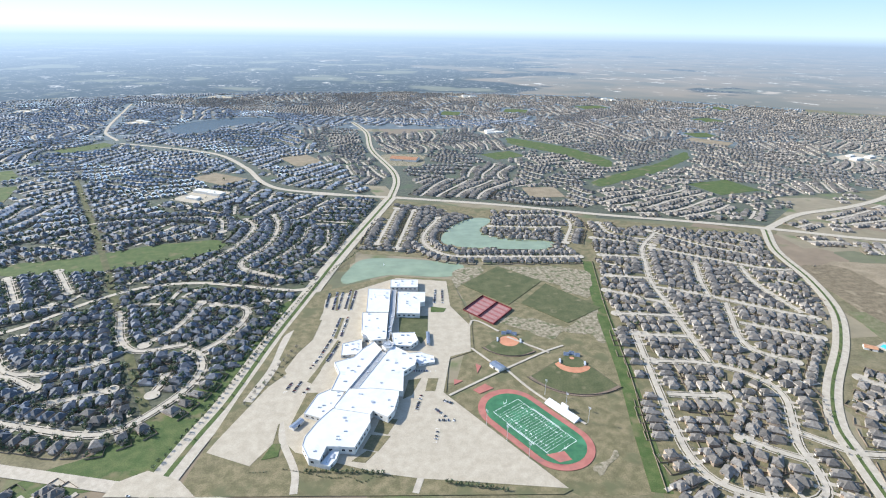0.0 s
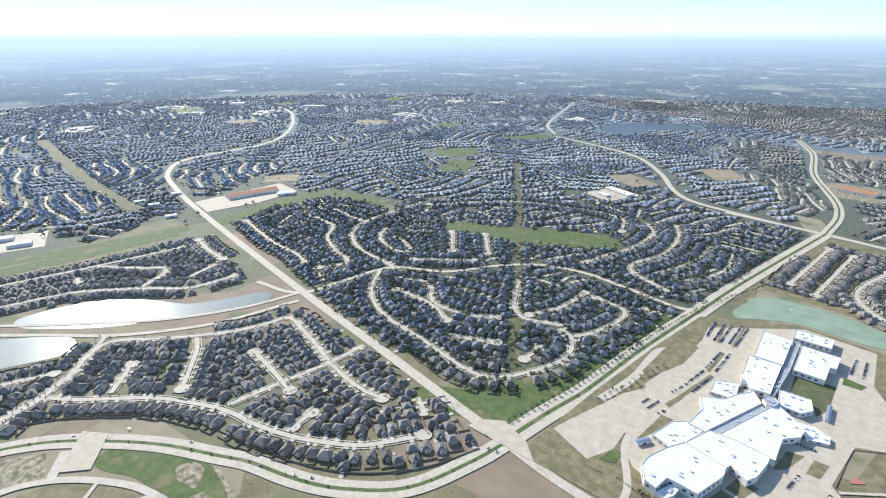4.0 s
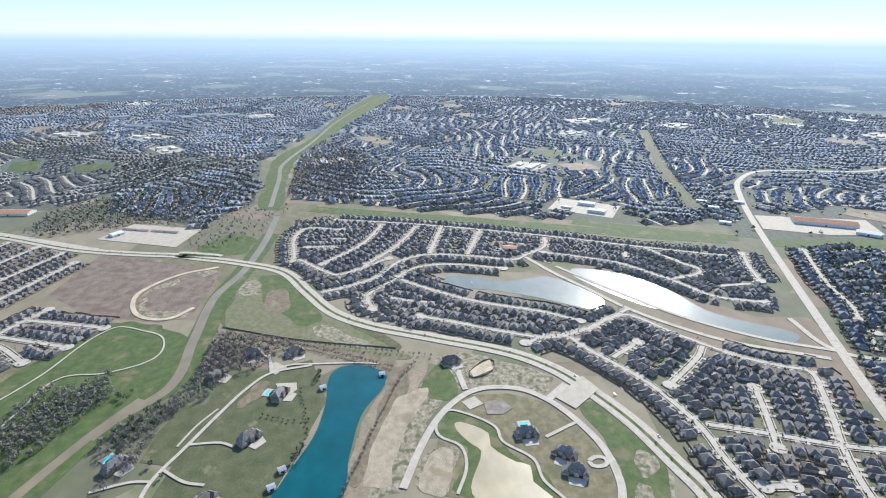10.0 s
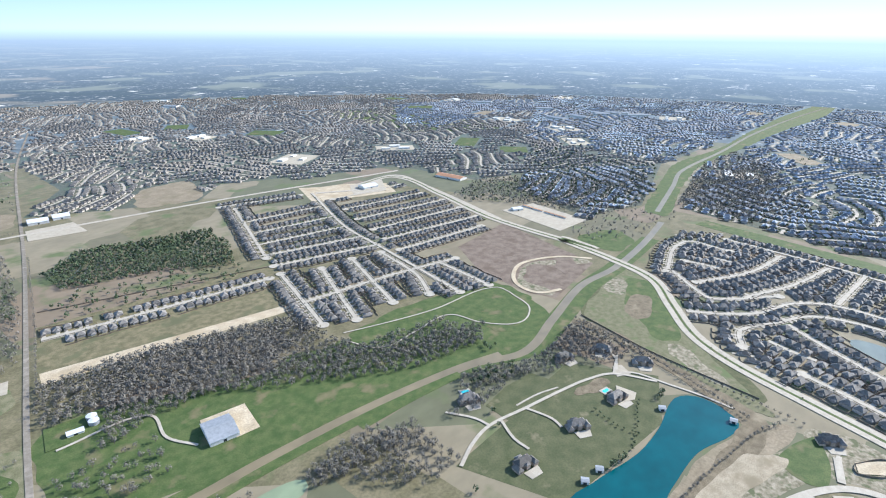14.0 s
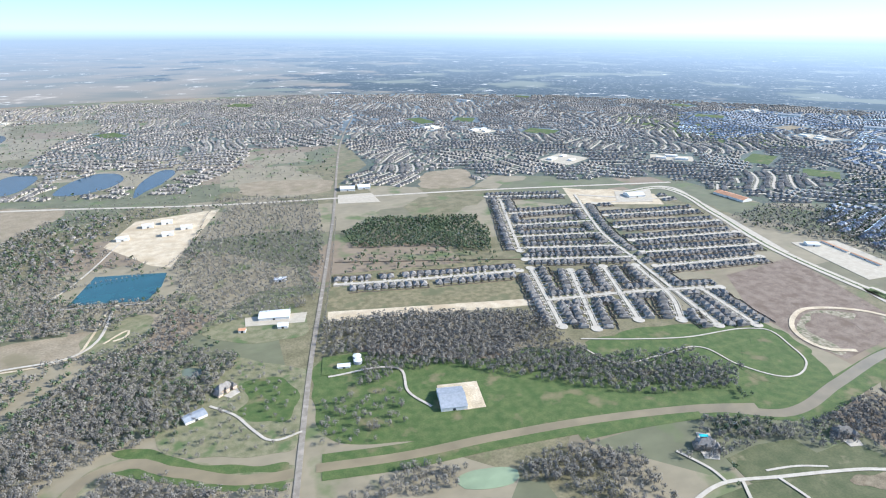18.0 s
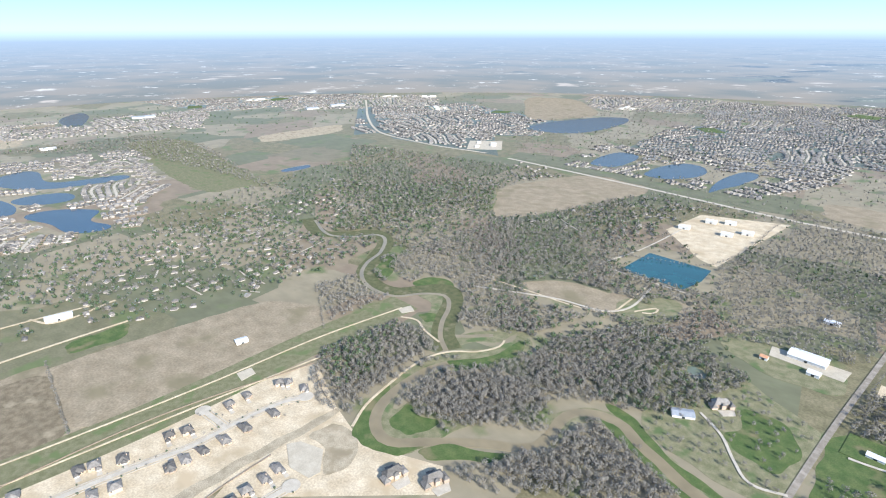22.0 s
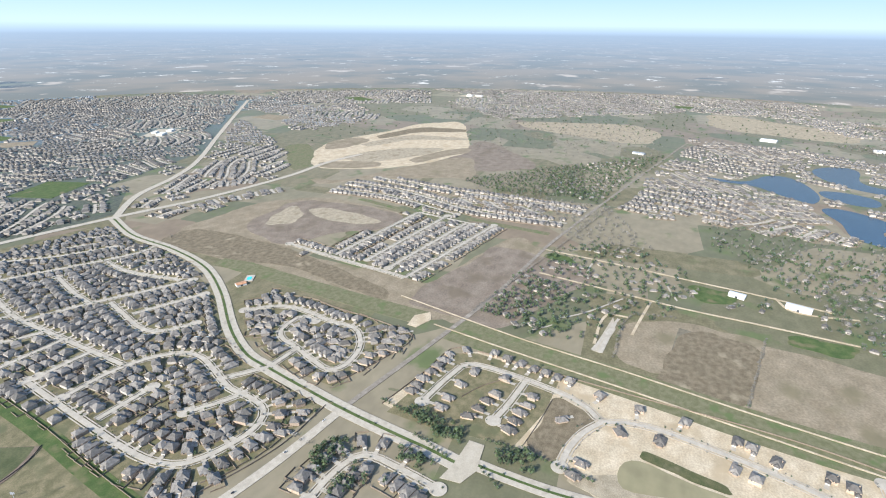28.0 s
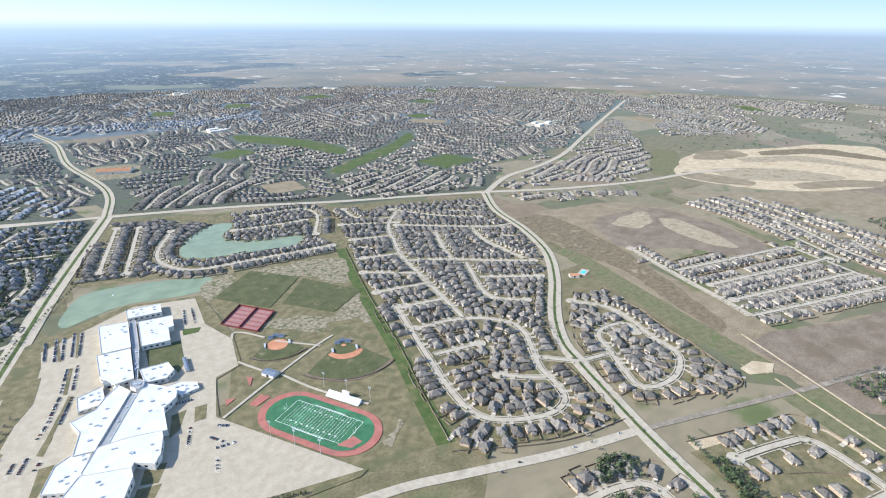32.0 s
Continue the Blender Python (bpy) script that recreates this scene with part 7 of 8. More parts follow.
car(-600.7, 292.8, 0.44, "silver")
car(-740.3, 211.0, 0.79, "white")
car(355.0, 381.4, -0.38, "grey")
car(383.4, 382.0, -0.38, "black")
car(459.5, 362.1, -0.31, "silver")
car(528.9, 347.2, -0.23, "white")
shed("metal", (90, 45), 125, (-3435, -1558), 8)
shed("metal", (110, 45), 125, (-3550, -1488), 8)
shed("metal", (130, 45), 126, (-3539, -1364), 8)
shed("metal", (90, 45), 127, (-3863, -1203), 8)
shed("metal", (110, 45), 124, (-3423, -1978), 8)
shed("metal", (130, 45), 122, (-3425, -2504), 8)
shed("metal", (110, 45), 114, (-1788, -3970), 8)
shed("metal", (90, 45), 79, (-3465, -1596), 8)
shed("metal", (110, 45), 79, (-3535, -1527), 8)
shed("metal", (130, 45), 79, (-3243, -1620), 8)
shed("metal", (130, 45), 79, (-3089, -1693), 8)
shed("metal", (90, 45), -106, (2896, -2666), 8)
shed("metal", (110, 45), -105, (2886, -2895), 8)
shed("metal", (130, 45), -109, (3471, -1818), 8)
shed("metal", (90, 45), 29, (-3527, 2546), 8)
shed("metal", (110, 45), 34, (-2498, 3071), 8)
woods("evergreen", 25, [(-1327, 920), (-1291, 1181), (-1008, 1201), (-646, 1247), (-396, 1320), (1, 1646), (-124, 1096), (-211, 839), (-257, 709), (-316, 635), (-350, 611), (-543, 634), (-809, 719)])
woods("evergreen", 85, [(3179, 1051), (2870, -263), (2603, -1369), (2225, -2535), (1346, -2427), (2425, -4166), (3940, -2060), (4805, 374), (4592, 1465)])
woods("bare", 40, [(2305, 794), (2268, 317), (2367, -163), (3122, -87), (4394, 1067), (3777, 1226)])
woods("bare", 34, [(1124, -2172), (-63, -1807), (-346, -1815), (-823, -4064), (623, -4449), (1674, -3366)])
woods("evergreen", 85, [(1124, -2172), (-63, -1807), (-346, -1815), (-823, -4064), (623, -4449), (1674, -3366)])
woods("evergreen", 85, [(-2416, -1487), (-2301, -743), (-3482, -697), (-4639, -521), (-4470, -1804), (-4146, -2458)])
woods("evergreen", 85, [(-2168, -454), (-1500, 576), (-2439, 2082), (-3633, 3137), (-3945, 2770), (-4807, -358)])
woods("evergreen", 85, [(-3399, 991), (-1390, 790), (-1247, 1289), (-410, 1359), (-507, 3295), (-1791, 4212), (-4175, 2409), (-4616, 1389)])
woods("bare", 38, [(1013, 1096), (900, 699), (821, 305), (972, 232), (993, 417), (1038, 736)])
woods("evergreen", 85, [(2149, 1398), (2628, -145), (3713, -341), (3938, 806), (3031, 1852)])
woods("bare", 22, [(852, -1580), (480, -1900), (27, -1761), (98, -1330), (365, -1351)])
woods("evergreen", 30, [(737, -1327), (382, -1844), (10, -1757), (95, -1222), (278, -929), (565, -946)])
woods("evergreen", 30, [(1459, -199), (1374, -1358), (895, -1689), (710, -1389), (867, -740), (997, -406)])
woods("evergreen", 26, [(571, -890), (278, -1259), (102, -1136), (9, -852), (113, -683)])
hedge("bare", 9, [(898.8, 241.3), (1265.9, 134.9), (1653.2, 29.2)])
hedge("bare", 9, [(822.2, -20.5), (975.6, -45.5), (995.4, -122.5)])
hedge("bare", 9, [(751.6, -209.0), (966.0, -267.6)])
hedge("bare", 9, [(673.0, -603.2), (756.6, -675.0)])
hedge("bare", 9, [(1084.8, -2087.4), (410.2, -1904.0), (-312.8, -1737.9)])
hedge("bare", 9, [(305.5, -1256.9), (145.3, -1307.2), (45.6, -1712.0)])
hedge("bare", 9, [(-141.7, -924.7), (-194.0, -1126.6), (-288.3, -1515.3)])
hedge("bare", 9, [(-865.5, -401.4), (-818.9, -174.6), (-794.1, -19.5)])
hedge("bare", 9, [(-492.2, -115.6), (-726.8, -66.0), (-771.3, -44.6)])
tarmac("concrete", 0.5, [(495.0, -361.2), (484.0, -375.6), (448.3, -381.2), (422.5, -350.8), (426.9, -336.3), (460.8, -335.5)])
shed("metal", (9, 8), 104, (-738.5, -93.9), 4)
shed("metal", (9, 8), 123, (-701.9, -179.5), 4)
shed("metal", (9, 8), 121, (-533.0, -195.4), 4)
shed("metal", (9, 8), 120, (-504.1, -200.3), 4)
villa(-110, (346.2, -398.2), pool=False)
villa(-117, (299.9, -418.8), pool=False)
hedge("evergreen", 9, [(-92.3, 939.7), (-85.8, 1008.5)])
hedge("evergreen", 9, [(-63.0, 855.9), (-96.2, 788.5)])
hedge("evergreen", 9, [(-72.4, 762.2), (-98.7, 712.7)])
hedge("evergreen", 9, [(-24.4, 852.3), (-49.3, 784.1)])
hedge("evergreen", 9, [(-123.7, 715.0), (-91.3, 671.6)])
hedge("evergreen", 6, [(-91.3, 541.5), (-23.2, 531.1), (30.7, 521.9)])
hedge("evergreen", 6, [(76.2, 504.1), (147.0, 485.2)])
hedge("evergreen", 14, [(-182.1, 720.1), (-96.2, 788.5), (-24.5, 871.5)])
hedge("small", 14, [(-191.0, 680.5), (-136.1, 826.2)])
tarmac("yard", 1.06, [(-77.5, 953.8), (-79.1, 1027.8), (-74.6, 1027.4), (-73.3, 953.4)])
tarmac("yard", 1.06, [(-54.4, 951.7), (-46.9, 1037.7), (-43.5, 1037.4), (-51.2, 951.4)])
tarmac("yard", 1.06, [(-116.6, 866.5), (-106.2, 919.5), (-100.1, 919.0), (-109.3, 860.1)])
tarmac("yard", 1.06, [(-86.3, 787.6), (-68.3, 845.2), (-62.3, 839.1), (-80.4, 778.9)])
tarmac("yard", 1.06, [(-97.9, 753.7), (-81.9, 803.9), (-77.9, 798.5), (-93.2, 748.7)])
tarmac("yard", 1.06, [(-75.3, 851.4), (-63.8, 924.1), (-59.6, 921.6), (-70.4, 849.1)])
tarmac("yard", 1.06, [(-108.4, 727.9), (-94.3, 764.3), (-89.4, 756.0), (-101.1, 721.4)])
tarmac("red", 0.62, [(157.1, 750.4), (164.8, 743.2), (154.9, 723.9)])
tarmac("red", 0.62, [(113.9, 697.3), (115.9, 711.6), (128.9, 705.8)])
hedge("evergreen", 4, [(-102.3, 949.4), (-31.1, 938.4)], 0.22)
hedge("evergreen", 4, [(-165.3, 762.9), (-90.4, 711.9)], 0.22)
hedge("evergreen", 4, [(-118.9, 546.8), (-91.0, 537.7), (-63.5, 527.7), (-36.6, 525.1), (-23.2, 514.6), (-9.8, 522.4), (17.1, 521.4)], 0.22)
hedge("evergreen", 4, [(67.1, 512.4), (103.1, 502.9), (135.4, 493.7)], 0.22)
hedge("evergreen", 4, [(-159.1, 545.6), (-139.0, 545.7)], 0.22)
hedge("evergreen", 4, [(33.5, 846.7), (86.0, 834.0)], 0.22)
hedge("evergreen", 4, [(106.0, 1069.3), (149.0, 1051.5)], 0.22)
patch("scrape", [(379, 1134), (484, 1092), (432, 958), (395, 988), (383, 1043), (329, 1092)])
patch("scrape", [(219, 878), (252, 906), (301, 869), (316, 818), (282, 841)])
patch("scrape", [(171, 1122), (239, 1147), (245, 1115), (184, 1048), (163, 1064)])
patch("scrape", [(412, 936), (436, 921), (366, 812), (377, 872)])
woods("evergreen", 17, [(1796, 545), (2199, 168), (1723, 105), (1688, 289), (1710, 400)])
woods("bare", 20, [(1796, 545), (2199, 168), (1723, 105), (1688, 289), (1710, 400)])
woods("evergreen", 18, [(894, 242), (974, 212), (1122, 114), (880, 47), (878, 137)])
woods("evergreen", 9, [(459, 328), (486, 321), (454, 289), (433, 298)])
woods("evergreen", 10, [(425, 293), (453, 264), (463, 215), (405, 277)])
woods("evergreen", 9, [(512, 229), (518, 194), (490, 186), (475, 215)])
woods("evergreen", 9, [(568, 205), (569, 160), (546, 157), (545, 193)])
woods("evergreen", 9, [(578, 256), (600, 235), (575, 161), (551, 161), (557, 202)])
woods("evergreen", 9, [(526, 233), (536, 209), (516, 179), (498, 172), (494, 192), (513, 223)])
woods("evergreen", 9, [(477, 331), (509, 311), (490, 276), (456, 257), (429, 273), (428, 296)])
woods("evergreen", 9, [(546, 120), (563, 68), (522, 56), (508, 90)])
dirt_track(9, [(-1157, -511), (-1115, -578), (-1032, -621), (-973, -610), (-921, -568), (-915, -512), (-960, -484)])
woods("evergreen", 14, [(-569, -360), (-604, -326), (-571, -260), (-463, -231), (-449, -283)])
woods("evergreen", 14, [(-745, -252), (-745, -186), (-644, -169), (-547, -174), (-584, -208)])
woods("evergreen", 14, [(-685, -483), (-704, -412), (-616, -385), (-553, -421)])

# ---- houses ----
# width, depth, wall height, wing from, wing to, wing reach, wing height, back wing
SHAPES = [(14, 15, 3.1, -7, -0.5, 5, 3.1, 3), (15, 14, 5.6, 1, 7.5, 5, 3.1, 0), (13, 17, 3.1, 0.5, 6.5, 4.5, 3.1, 3), (14, 13, 5.8, -7, -1, 6, 3.2, 4), (15, 16, 3.2, -2, 5, 3, 3.2, 4), (13, 14, 5.6, -6.5, 0, 4, 5.6, 3)]


def house_shape(i):
    w, d, h, a, b, reach, wh, back = SHAPES[i]
    wall, wf, roof, rf = [], [], [], []
    box(wall, wf, -w / 2, -d / 2, -0.3, w / 2, d / 2, h)
    hip(roof, rf, -w / 2, -d / 2, w / 2, d / 2, h)
    box(wall, wf, a, -d / 2 - reach, -0.3, b, -d / 2 + 0.1, wh)
    hip(roof, rf, a, -d / 2 - reach, b, -d / 2 + (b - a) / 2 + 1, wh, 0.7)
    if back:
        box(wall, wf, -w / 2 + 2, d / 2 - 0.1, -0.3, w / 2 - 5, d / 2 + back, 3)
        hip(roof, rf, -w / 2 + 2, d / 2 - 3, w / 2 - 5, d / 2 + back, 3.0, 0.5)
    return wall, wf, roof, rf


class Heap:
    """Many alike things gathered into one mesh."""

    def __init__(self):
        self.v, self.loops, self.sizes, self.s, self.n = [], [], [], [], 0

    def add(self, v, f, slot=0, known={}):
        key = id(f)
        if key not in known:
            known[key] = (np.array([i for q in f for i in q], np.int32), np.array([len(q) for q in f], np.int32), f)
        flat, sizes, _ = known[key]
        self.v.append(np.asarray(v, np.float32))
        self.loops.append(flat + self.n)
        self.sizes.append(sizes)
        self.s.append(np.full(len(sizes), slot, np.int32))
        self.n += len(v)

    def add_many(self, v, f, spots, slot=0):
        """The same shape at many spots: x, y, turn, scale."""
        if not len(spots):
            return
        v, s = np.asarray(v, np.float32), np.asarray(spots, np.float32)
        c, q = np.cos(s[:, 2]) * s[:, 3], np.sin(s[:, 2]) * s[:, 3]
        x = v[None, :, 0] * c[:, None] - v[None, :, 1] * q[:, None] + s[:, 0:1]
        y = v[None, :, 0] * q[:, None] + v[None, :, 1] * c[:, None] + s[:, 1:2]
        z = v[None, :, 2] * s[:, 3:4]
        n, k = len(s), len(v)
        flat, sizes = np.array([i for a in f for i in a], np.int32), np.array([len(a) for a in f], np.int32)
        self.v.append(np.stack([x, y, z], 2).reshape(-1, 3))
        self.loops.append((flat[None] + self.n + (np.arange(n, dtype=np.int32) * k)[:, None]).ravel())
        self.sizes.append(np.tile(sizes, n))
        self.s.append(np.full(n * len(sizes), slot, np.int32))
        self.n += n * k

    def done(self, name, mats, label, category, kind="stuff"):
        if not self.n:
            return None
        me = bpy.data.meshes.new(name)
        v, loops, sizes = np.concatenate(self.v), np.concatenate(self.loops), np.concatenate(self.sizes)
        me.vertices.add(len(v))
        me.vertices.foreach_set("co", v.ravel())
        me.loops.add(len(loops))
        me.loops.foreach_set("vertex_index", loops)
        me.polygons.add(len(sizes))
        me.polygons.foreach_set("loop_start", (np.cumsum(sizes) - sizes).astype(np.int32))
        for m in mats if isinstance(mats, list) else [mats]:
            me.materials.append(m)
        me.polygons.foreach_set("material_index", np.concatenate(self.s))
        me.update(calc_edges=True)
        me.shade_flat()
        return tagged(new(name, me), label, category, kind=kind)


KIND = {"suburb": (16.8, 0.98, 0.6), "new_suburb": (16.5, 0.95, 0.15), "wooded": (19.5, 0.98, 3.2), "grid": (15.5, 1.0, 0.25), "far": (19, 0.96, 0.6), "far_wooded": (20, 0.97, 2.2), "far_new": (17, 0.96, 0.2), "lake_village": (18, 0.97, 0.9), "country": (36, 0.68, 5.2), "lot": (18, 0.0, 0.1)}
houses = list(lot_rows)

lanes = Heap()


def ribbon(heap, line, width, z):
    n = normals(line)
    level[0] += 1
    z += 0.004 * (level[0] % 40)
    v = [(*p, z) for p in line - n * width / 2] + [(*p, z) for p in line + n * width / 2]
    c = len(line)
    heap.add(v, [(i, i + 1, c + i + 1, c + i) for i in range(c - 1)], 0, {})


def line_with_houses(rows):
    for sub, line, width in rows:
        gap, chance, leafy = KIND[sub]
        d = np.concatenate([[0], np.cumsum(np.linalg.norm(np.diff(line, axis=0), axis=1))])
        n = normals(line)
        for side in (-1, 1):
            for at in np.arange(gap * 0.5, d[-1], gap):
                x, y = np.interp(at, d, line[:, 0]), np.interp(at, d, line[:, 1])
                nx, ny = np.interp(at, d, n[:, 0]) * side, np.interp(at, d, n[:, 1]) * side
                size = random.uniform(0.93, 1.08) * min(gap, 20) / 19.5 * (1.12 if gap < 17 else 1.0) * (0.66 if sub == "country" else 1.0)
                far = width / 2 + (8.5 if width > 7.5 else 6) + 12.5 * size
                hx, hy = x + nx * far, y + ny * far
                if random.random() > chance or not is_free(hx, hy, 7.5 * size):
                    continue
                take(hx, hy, 8.0 * size)
                face = math.atan2(-nx, ny) + random.uniform(-0.03, 0.03)
                houses.append((math.hypot(hx, hy), hx, hy, face, size, random.randrange(len(SHAPES)), sub, (x + nx * width / 2, y + ny * width / 2)))


# turning circles at the blind ends
for j, (sub, line, width) in enumerate(streets):
    for end in (line[0], line[-1]):
        if not any(np.hypot(*(other - end).T).min() < 16 for i, (_, other, _w) in enumerate(streets) if i != j) and not any(np.hypot(*(other - end).T).min() < 25 for other, _w in roads_done):
            r = 11.0
            ring = np.array([(end[0] + r * math.cos(q * math.tau / 20), end[1] + r * math.sin(q * math.tau / 20)) for q in range(20)])
            level[0] += 1
            tagged(slab("road", ring, CONCRETE, 1.012 + 0.004 * (level[0] % 30)), "round concrete turning circle at a street end", "road", kind="structure")
            take(end[0], end[1], r + 1)
line_with_houses(streets)
far_streets, warehouses = [], []
block_rng = random.Random(8)
for sub, angle, poly in fills:
    p = np.array(poly, float)
    lo, hi = p.min(axis=0), p.max(axis=0)
    size = 260.0
    centres = [(x + block_rng.uniform(-110, 110), y + block_rng.uniform(-110, 110)) for x in np.arange(lo[0], hi[0] + size, size) for y in np.arange(lo[1], hi[1] + size, size)]
    cc = np.array(centres)
    for b, centre in enumerate(centres):
        use = block_rng.random()
        if sub not in ("country", "wooded", "suburb", "lake_village") and use < 0.13 and is_free(*centre, 60) and inside(poly, np.array([centre[0]]), np.array([centre[1]]))[0]:
            q = block_rng.uniform(0, 3)
            wide, deep = block_rng.uniform(55, 110), block_rng.uniform(45, 80)
            corner = np.array([(math.cos(q) * x * wide - math.sin(q) * y * deep + centre[0], math.sin(q) * x * wide + math.cos(q) * y * deep + centre[1]) for x, y in ((-1, -1), (1, -1), (1, 1), (-1, 1))])
            if np.hypot(*corner.T).max() < 4800:
                level[0] += 1
                tagged(slab("ground" if use < 0.08 else "pavement", corner, LAWN if use < 0.045 else DRY if use < 0.08 else PAVING, 0.25 + 0.004 * (level[0] % 40)), "open green in a far neighbourhood" if use < 0.08 else "pale paved yard round far warehouses", "open ground", kind="structure")
                take_poly([tuple(p) for p in corner])
                if use >= 0.08:
                    for x, y in ((-0.5, -0.4), (0.45, -0.45), (0.0, 0.5)):
                        warehouses.append((math.cos(q) * x * wide - math.sin(q) * y * deep + centre[0], math.sin(q) * x * wide + math.cos(q) * y * deep + centre[1], q, block_rng.uniform(0.7, 1.3)))
        a = radians(angle + block_rng.choice([-40, -15, 0, 0, 20, 70, 95]))
        ax, ay = np.array([math.cos(a), math.sin(a)]), np.array([-math.sin(a), math.cos(a)])
        curve, phase = block_rng.uniform(-48, 48), block_rng.uniform(0, 6)
        for k, row in enumerate(np.arange(-270 + block_rng.uniform(0, 30), 270, 62.0)):
            us = np.arange(-300, 300, 13.0)
            bend = curve * np.cos(us / 85 + phase) + 7 * np.sin(us / 55 + k * 1.7 + b)
            q = np.array(centre) + us[:, None] * ax + (row + bend)[:, None] * ay
            ok = inside(poly, q[:, 0], q[:, 1])
            if not ok.any():
                continue
            ok &= ((q[:, None, :] - cc[None]) ** 2).sum(2).argmin(1) == b
            for i in np.nonzero(ok)[0]:
                ok[i] = is_free(q[i][0], q[i][1], 14 if sub in ("wooded", "suburb") else 20)
            runs, run = [], []
            for i in range(len(us)):
                if ok[i]:
                    run.append(q[i])
                else:
                    runs, run = runs + [run], []
            for run in runs + [run]:
                if len(run) > 3:
                    far_streets.append((sub, np.array(run), 7.0))
                    if block_rng.random() < (0.3 if sub == "country" else 0.85 if "wooded" in sub else 1.0):
                        ribbon(lanes, np.array(run), 4.0 if sub == "country" else 8.5, 0.8)
                    for x, y in run:
                        take(x, y, 4.0)
line_with_houses(far_streets)
for sub, poly in packed:
    p = np.array(poly, float)
    lo, hi = p.min(axis=0), p.max(axis=0)
    near = np.array([(h[1], h[2], h[3]) for h in houses])
    near = near[(near[:, 0] > lo[0] - 60) & (near[:, 0] < hi[0] + 60) & (near[:, 1] > lo[1] - 60) & (near[:, 1] < hi[1] + 60)]
    gx, gy = np.meshgrid(np.arange(lo[0], hi[0], 5.0), np.arange(lo[1], hi[1], 5.0))
    ok = inside(poly, gx, gy)
    r = 11.2 if sub == "wooded" else 11.0
    for x, y in zip(gx[ok], gy[ok]):
        if is_free(x, y, r) and len(near):
            d = (near[:, 0] - x) ** 2 + (near[:, 1] - y) ** 2
            if d.min() < 60 ** 2:
                take(x, y, r - 1.5)
                houses.append((math.hypot(x, y), x, y, near[d.argmin()][2] + random.choice([0, math.pi]), random.uniform(0.88, 1.0) * (0.85 if sub == "grid" else 0.95), random.randrange(len(SHAPES)), sub, (x, y)))
houses.sort()
shapes = [house_shape(i) for i in range(len(SHAPES))]
NEAR = 300
protos = []
for i, (wv, wf, rv, rf) in enumerate(shapes):
    w, d, h, a, b, reach, wh, back = SHAPES[i]
    y0, m = -d / 2 - reach, (a + b) / 2
    gv, gf, cv, cf = [], [], [], []
    box(gv, gf, m - 2.4, y0 - 0.05, 0, m + 2.4, y0 + 0.05, 2.3)
    box(cv, cf, w / 2 - 3, 1.5, h, w / 2 - 2, 2.4, h + 4.2)
    glass = []
    for x in (-w / 2 + 2 if a > 0 else w / 2 - 4, 0.0, w / 2 - 4 if a > 0 else -w / 2 + 2):
        y = -d / 2 - 0.06 if not a - 0.2 < x < b else d / 2 + 0.06
        glass.append(mesh_of("window", [(x, y, h - 2.2), (x + 1.8, y, h - 2.2), (x + 1.8, y, h - 0.7), (x, y, h - 0.7)], [(0, 1, 2, 3)], DARK_GLASS))
    protos.append((mesh_of("wall", wv, wf, BRICK), mesh_of("roof", rv, rf, ROOF), mesh_of("garage_door", gv, gf, PANEL), mesh_of("chimney", cv, cf, BRICK), glass))
def plain_shape(i):
    """The far version of a house: one body under one roof, and its front wing."""
    w, d, h, a, b, reach, wh, back = SHAPES[i]
    wall, wf, roof, rf = [], [], [], []
    box(wall, wf, -w / 2, -d / 2, -0.3, w / 2, d / 2, h)
    hip(roof, rf, -w / 2, -d / 2 - reach * 0.5, w / 2, d / 2 + back * 0.5, h)
    return wall, wf[:4], roof, rf[:4]


plain = [plain_shape(i) for i in range(len(SHAPES))]
heaps, fences, pads = {}, Heap(), Heap()
FENCE_V, FENCE_F = [], []
for x0, y0, x1, y1 in ((-9.6, 2, -9.4, 20), (-9.4, 19.8, 9.4, 20)):
    box(FENCE_V, FENCE_F, x0, y0, -0.2, x1, y1, 1.9)
mid_spots, far_spots, pad_spots, fence_spots = {}, {}, {}, []
for k, (dist, x, y, face, size, i, sub, kerb) in enumerate(houses):
    if k < NEAR:
        top = new("house")
        top.matrix_world = Matrix.Translation((x, y, 0)) @ Matrix.Rotation(face, 4, "Z") @ Matrix.Scale(size, 4)
        wall_me, roof_me, door_me, chimney_me, glass = protos[i]
        wall_ob, roof_ob = new("wall", wall_me), new("roof", roof_me)
        wall_ob.parent = roof_ob.parent = top
        new("garage_door", door_me).parent = wall_ob
        for me in glass:
            new("window", me).parent = wall_ob
        if k % 2:
            new("chimney", chimney_me).parent = roof_ob
        tagged(top, ("two-storey" if SHAPES[i][2] > 4 else "one-storey") + " brick house with a grey hipped shingle roof", "house", "houses of the subdivisions")
    else:
        (mid_spots if dist < 1700 else far_spots).setdefault((sub, i), []).append((x, y, face, size))
    if dist < 4000 and sub != "country":
        pad_spots.setdefault(i, []).append((x, y, face, size))
    if dist < 1800 and sub not in ("country", "lot"):
        fence_spots.append((x, y, face, size))
    for _ in range(int(KIND[sub][2] * (0.06 if dist > 3000 else 0.25 if dist > 2100 else 1) + random.random())):
        tx, ty = random.uniform(-10, 10), random.choice([random.uniform(-18, -13), random.uniform(11, 19)])
        c, s = math.cos(face), math.sin(face)
        trees["evergreen" if random.random() < (0.6 if KIND[sub][2] > 1 else 0.35) else "small"].append((x + tx * c - ty * s, y + tx * s + ty * c, random.uniform(0.45, 0.85) * (1.25 if KIND[sub][2] > 1 else 0.8)))
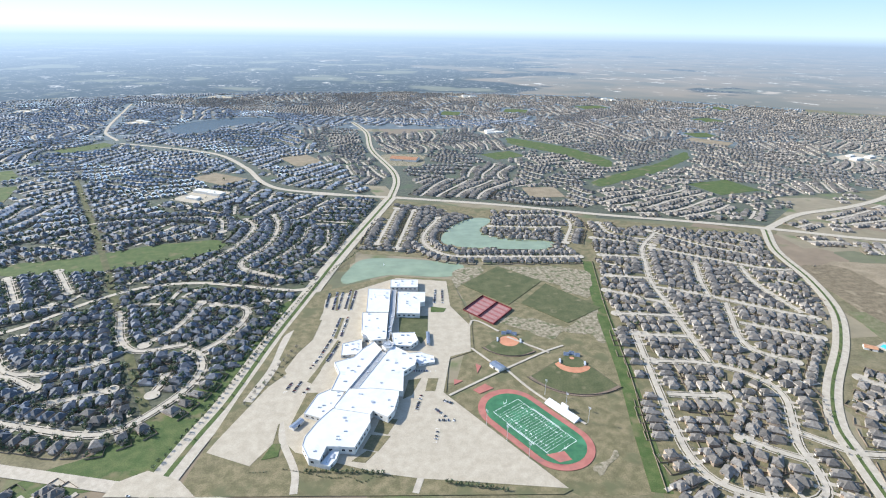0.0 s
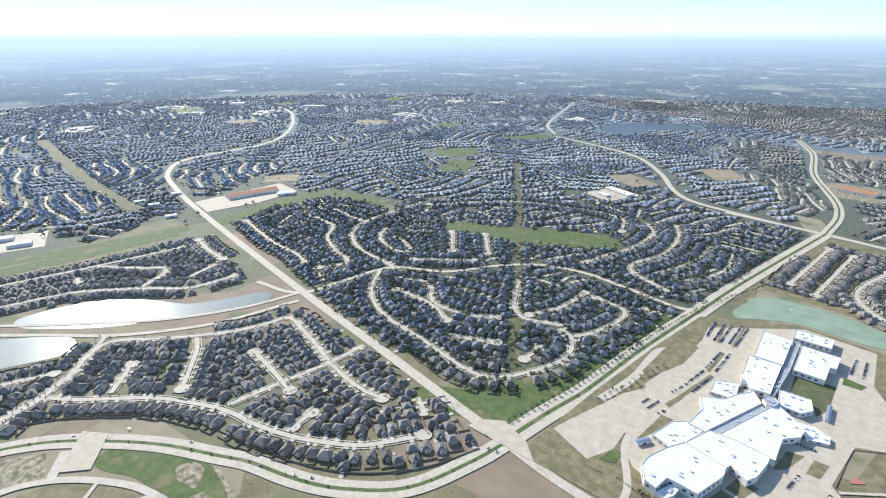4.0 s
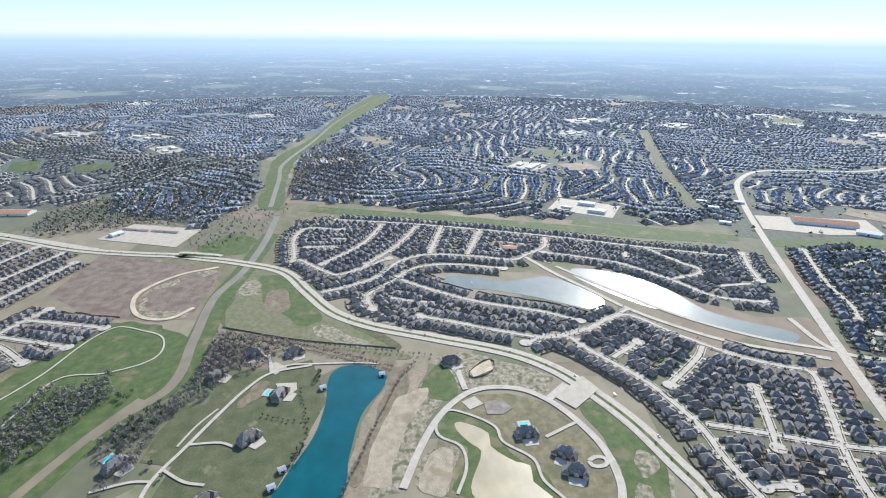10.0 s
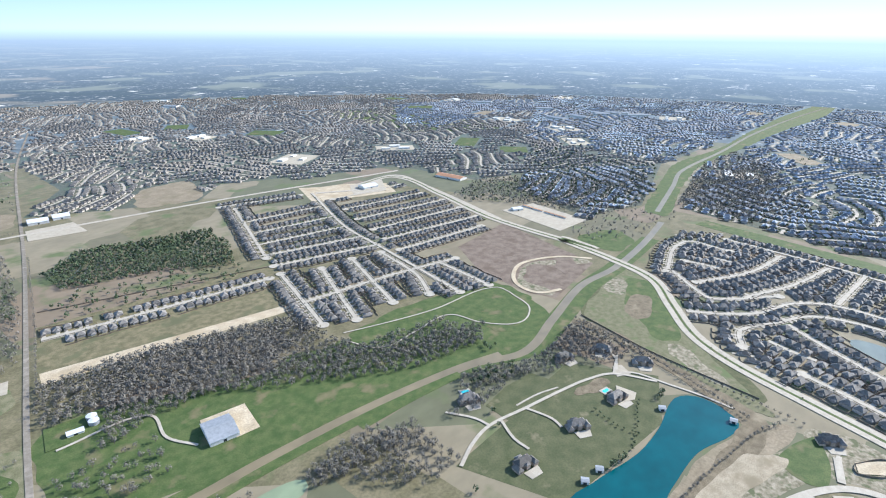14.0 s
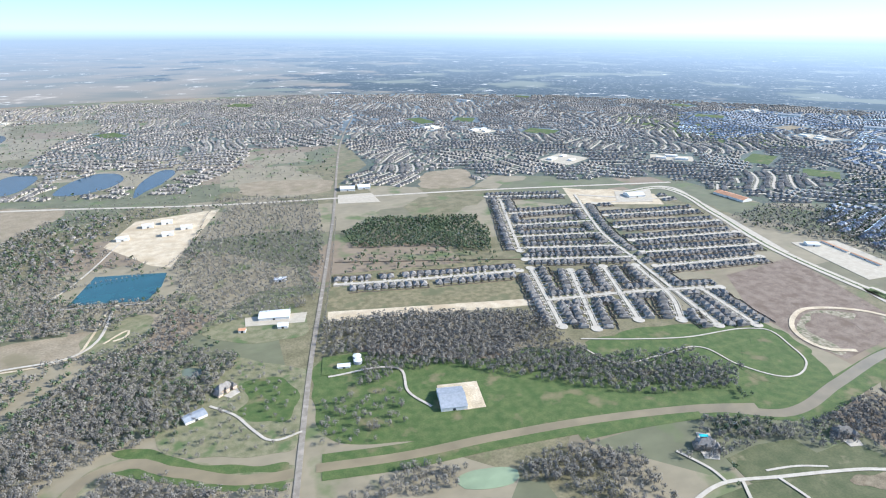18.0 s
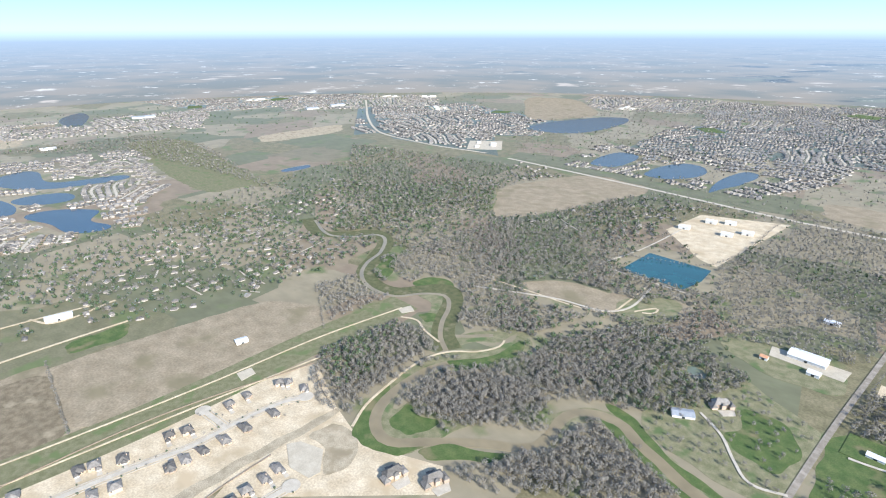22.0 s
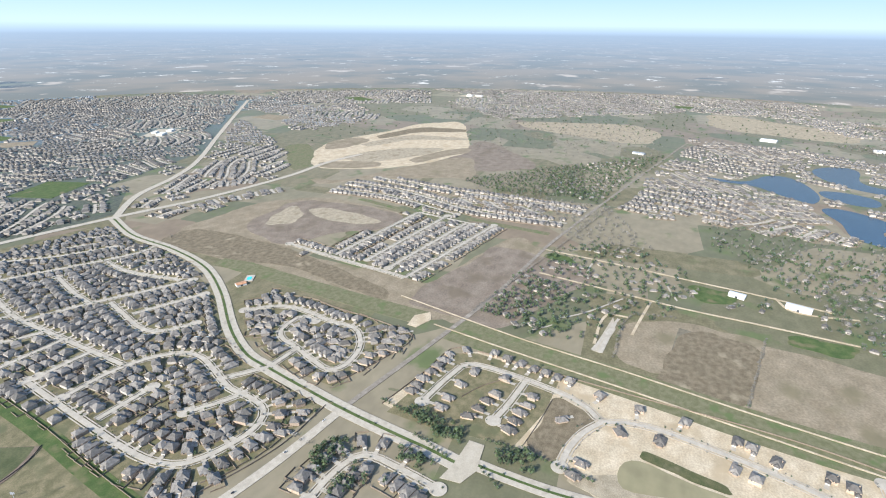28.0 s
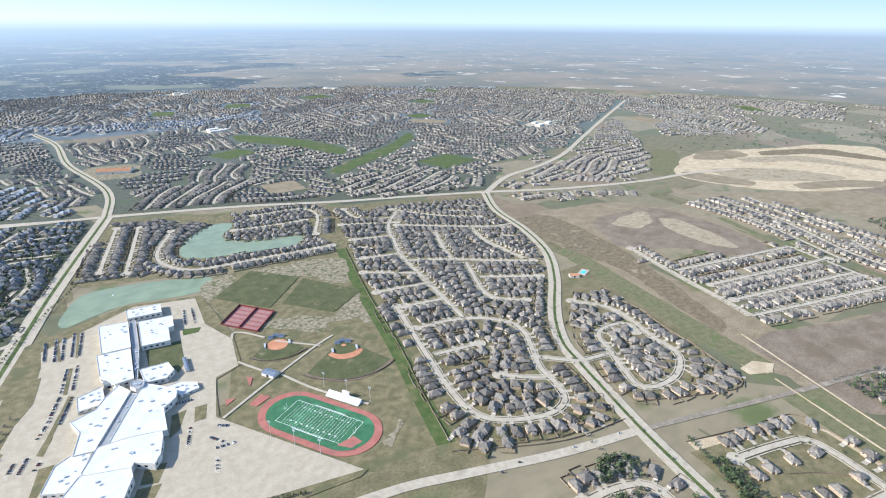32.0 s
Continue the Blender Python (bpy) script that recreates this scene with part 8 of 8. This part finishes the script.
for spots, kinds in ((mid_spots, shapes), (far_spots, plain)):
    for (sub, i), rows in spots.items():
        h = heaps.setdefault((sub, kinds is plain), Heap())
        wv, wf, rv, rf = kinds[i]
        h.add_many(wv, wf, rows, 0)
        h.add_many(rv, rf, rows, 1)
for i, rows in pad_spots.items():
    w, d, hh, a, b, reach, wh, back = SHAPES[i]
    y0, y1, m = -d / 2 - reach - 9.5, -d / 2 - reach, (a + b) / 2
    pads.add_many([(m - 3.4, y0, 0.62), (m + 3.4, y0, 0.62), (m + 2.9, y1, 0.62), (m - 2.9, y1, 0.62)], [(0, 1, 2, 3)], rows)
fences.add_many(FENCE_V, FENCE_F, fence_spots)
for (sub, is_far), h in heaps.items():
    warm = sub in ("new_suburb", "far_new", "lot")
    # far wooded streets get the shingles with haze put into their colour
    h.done("houses", [BRICK_MANY, ROOF_WARM if warm else ROOF_HAZED if is_far and sub == "far_wooded" else ROOF_MANY if "wooded" in sub else ROOF_GREY], "rows of brick houses with " + ("brown-grey" if warm else "dark grey") + " shingle roofs", "houses")
halls = Heap()
hv, hf = [], []
box(hv, hf, -22, -11, -0.3, 22, 11, 7)
halls.add_many(hv, hf, warehouses)
halls.done("warehouses", PANEL, "far pale warehouses and shops with flat roofs", "warehouses")
lanes.done("far_roads", CONCRETE, "pale concrete streets of far neighbourhoods", "road", "structure")
fences.done("fences", FENCE, "weathered board fences between back gardens", "fences")
pads.done("driveways", CONCRETE, "pale concrete drives in front of garages", "driveways")


# ---- trees ----
rng = np.random.default_rng(5)
tv, tf = [], []
trunk(tv, tf, 0.35, 5)
LODS = [(900, 40, 0.88), (1400, 18, 1.2), (2200, 8, 1.7), (9999, 3, 2.6)]
NEAR_TREES = {"evergreen": 60, "bare": 80, "small": 40}
for kind, leaf, tall, mat, label in (("evergreen", 1.9, 8, EVERGREEN, "dark evergreen tree"), ("bare", 1.5, 9, BARE, "leafless grey-brown winter tree"), ("small", 1.4, 8, BARE, "young leafless street tree")):
    h = Heap()
    rows = sorted((math.hypot(x, y), x, y, random.uniform(0, 6.28), s) for x, y, s in trees[kind])
    at = np.array([r[1:3] for r in rows])
    clear = np.ones(len(rows), bool)
    for poly in paved:
        clear &= ~inside(poly, at[:, 0], at[:, 1])
    rows = [r for r, c in zip(rows, clear) if c and r[0] < 4830]
    low = 0
    for far, n, grow in LODS if kind != "bare" else [(800, 64, 0.70)] + LODS:
        for m in range(4):
            cv, cf = crown(rng, n, 4.6, tall, 2.1, leaf * grow)
            chosen = [r for k, r in enumerate(rows) if low <= r[0] < far and k % 4 == m]
            near = chosen[:NEAR_TREES[kind] // 4] if low == 0 else []
            if near:
                crown_me, trunk_me = mesh_of("crown", cv, cf, mat), mesh_of("trunk", tv, tf, BARK)
                for d, x, y, a, s in near:
                    top = new("tree")
                    top.matrix_world = Matrix.Translation((x, y, 0)) @ Matrix.Rotation(a, 4, "Z") @ Matrix.Scale(s, 4)
                    for name, me in (("crown", crown_me), ("trunk", trunk_me)):
                        ob = new(name, me)
                        ob.parent = top
                    tagged(top, label + " standing on dry grass", "tree", "trees")
            spots = [r[1:] for r in chosen[len(near):]]
            h.add_many(cv, cf, spots, 0)
            if low == 0:
                h.add_many(tv, tf, spots, 1)
        low = far
    h.done("trees", [mat, BARK], label + "s in great number", "trees")
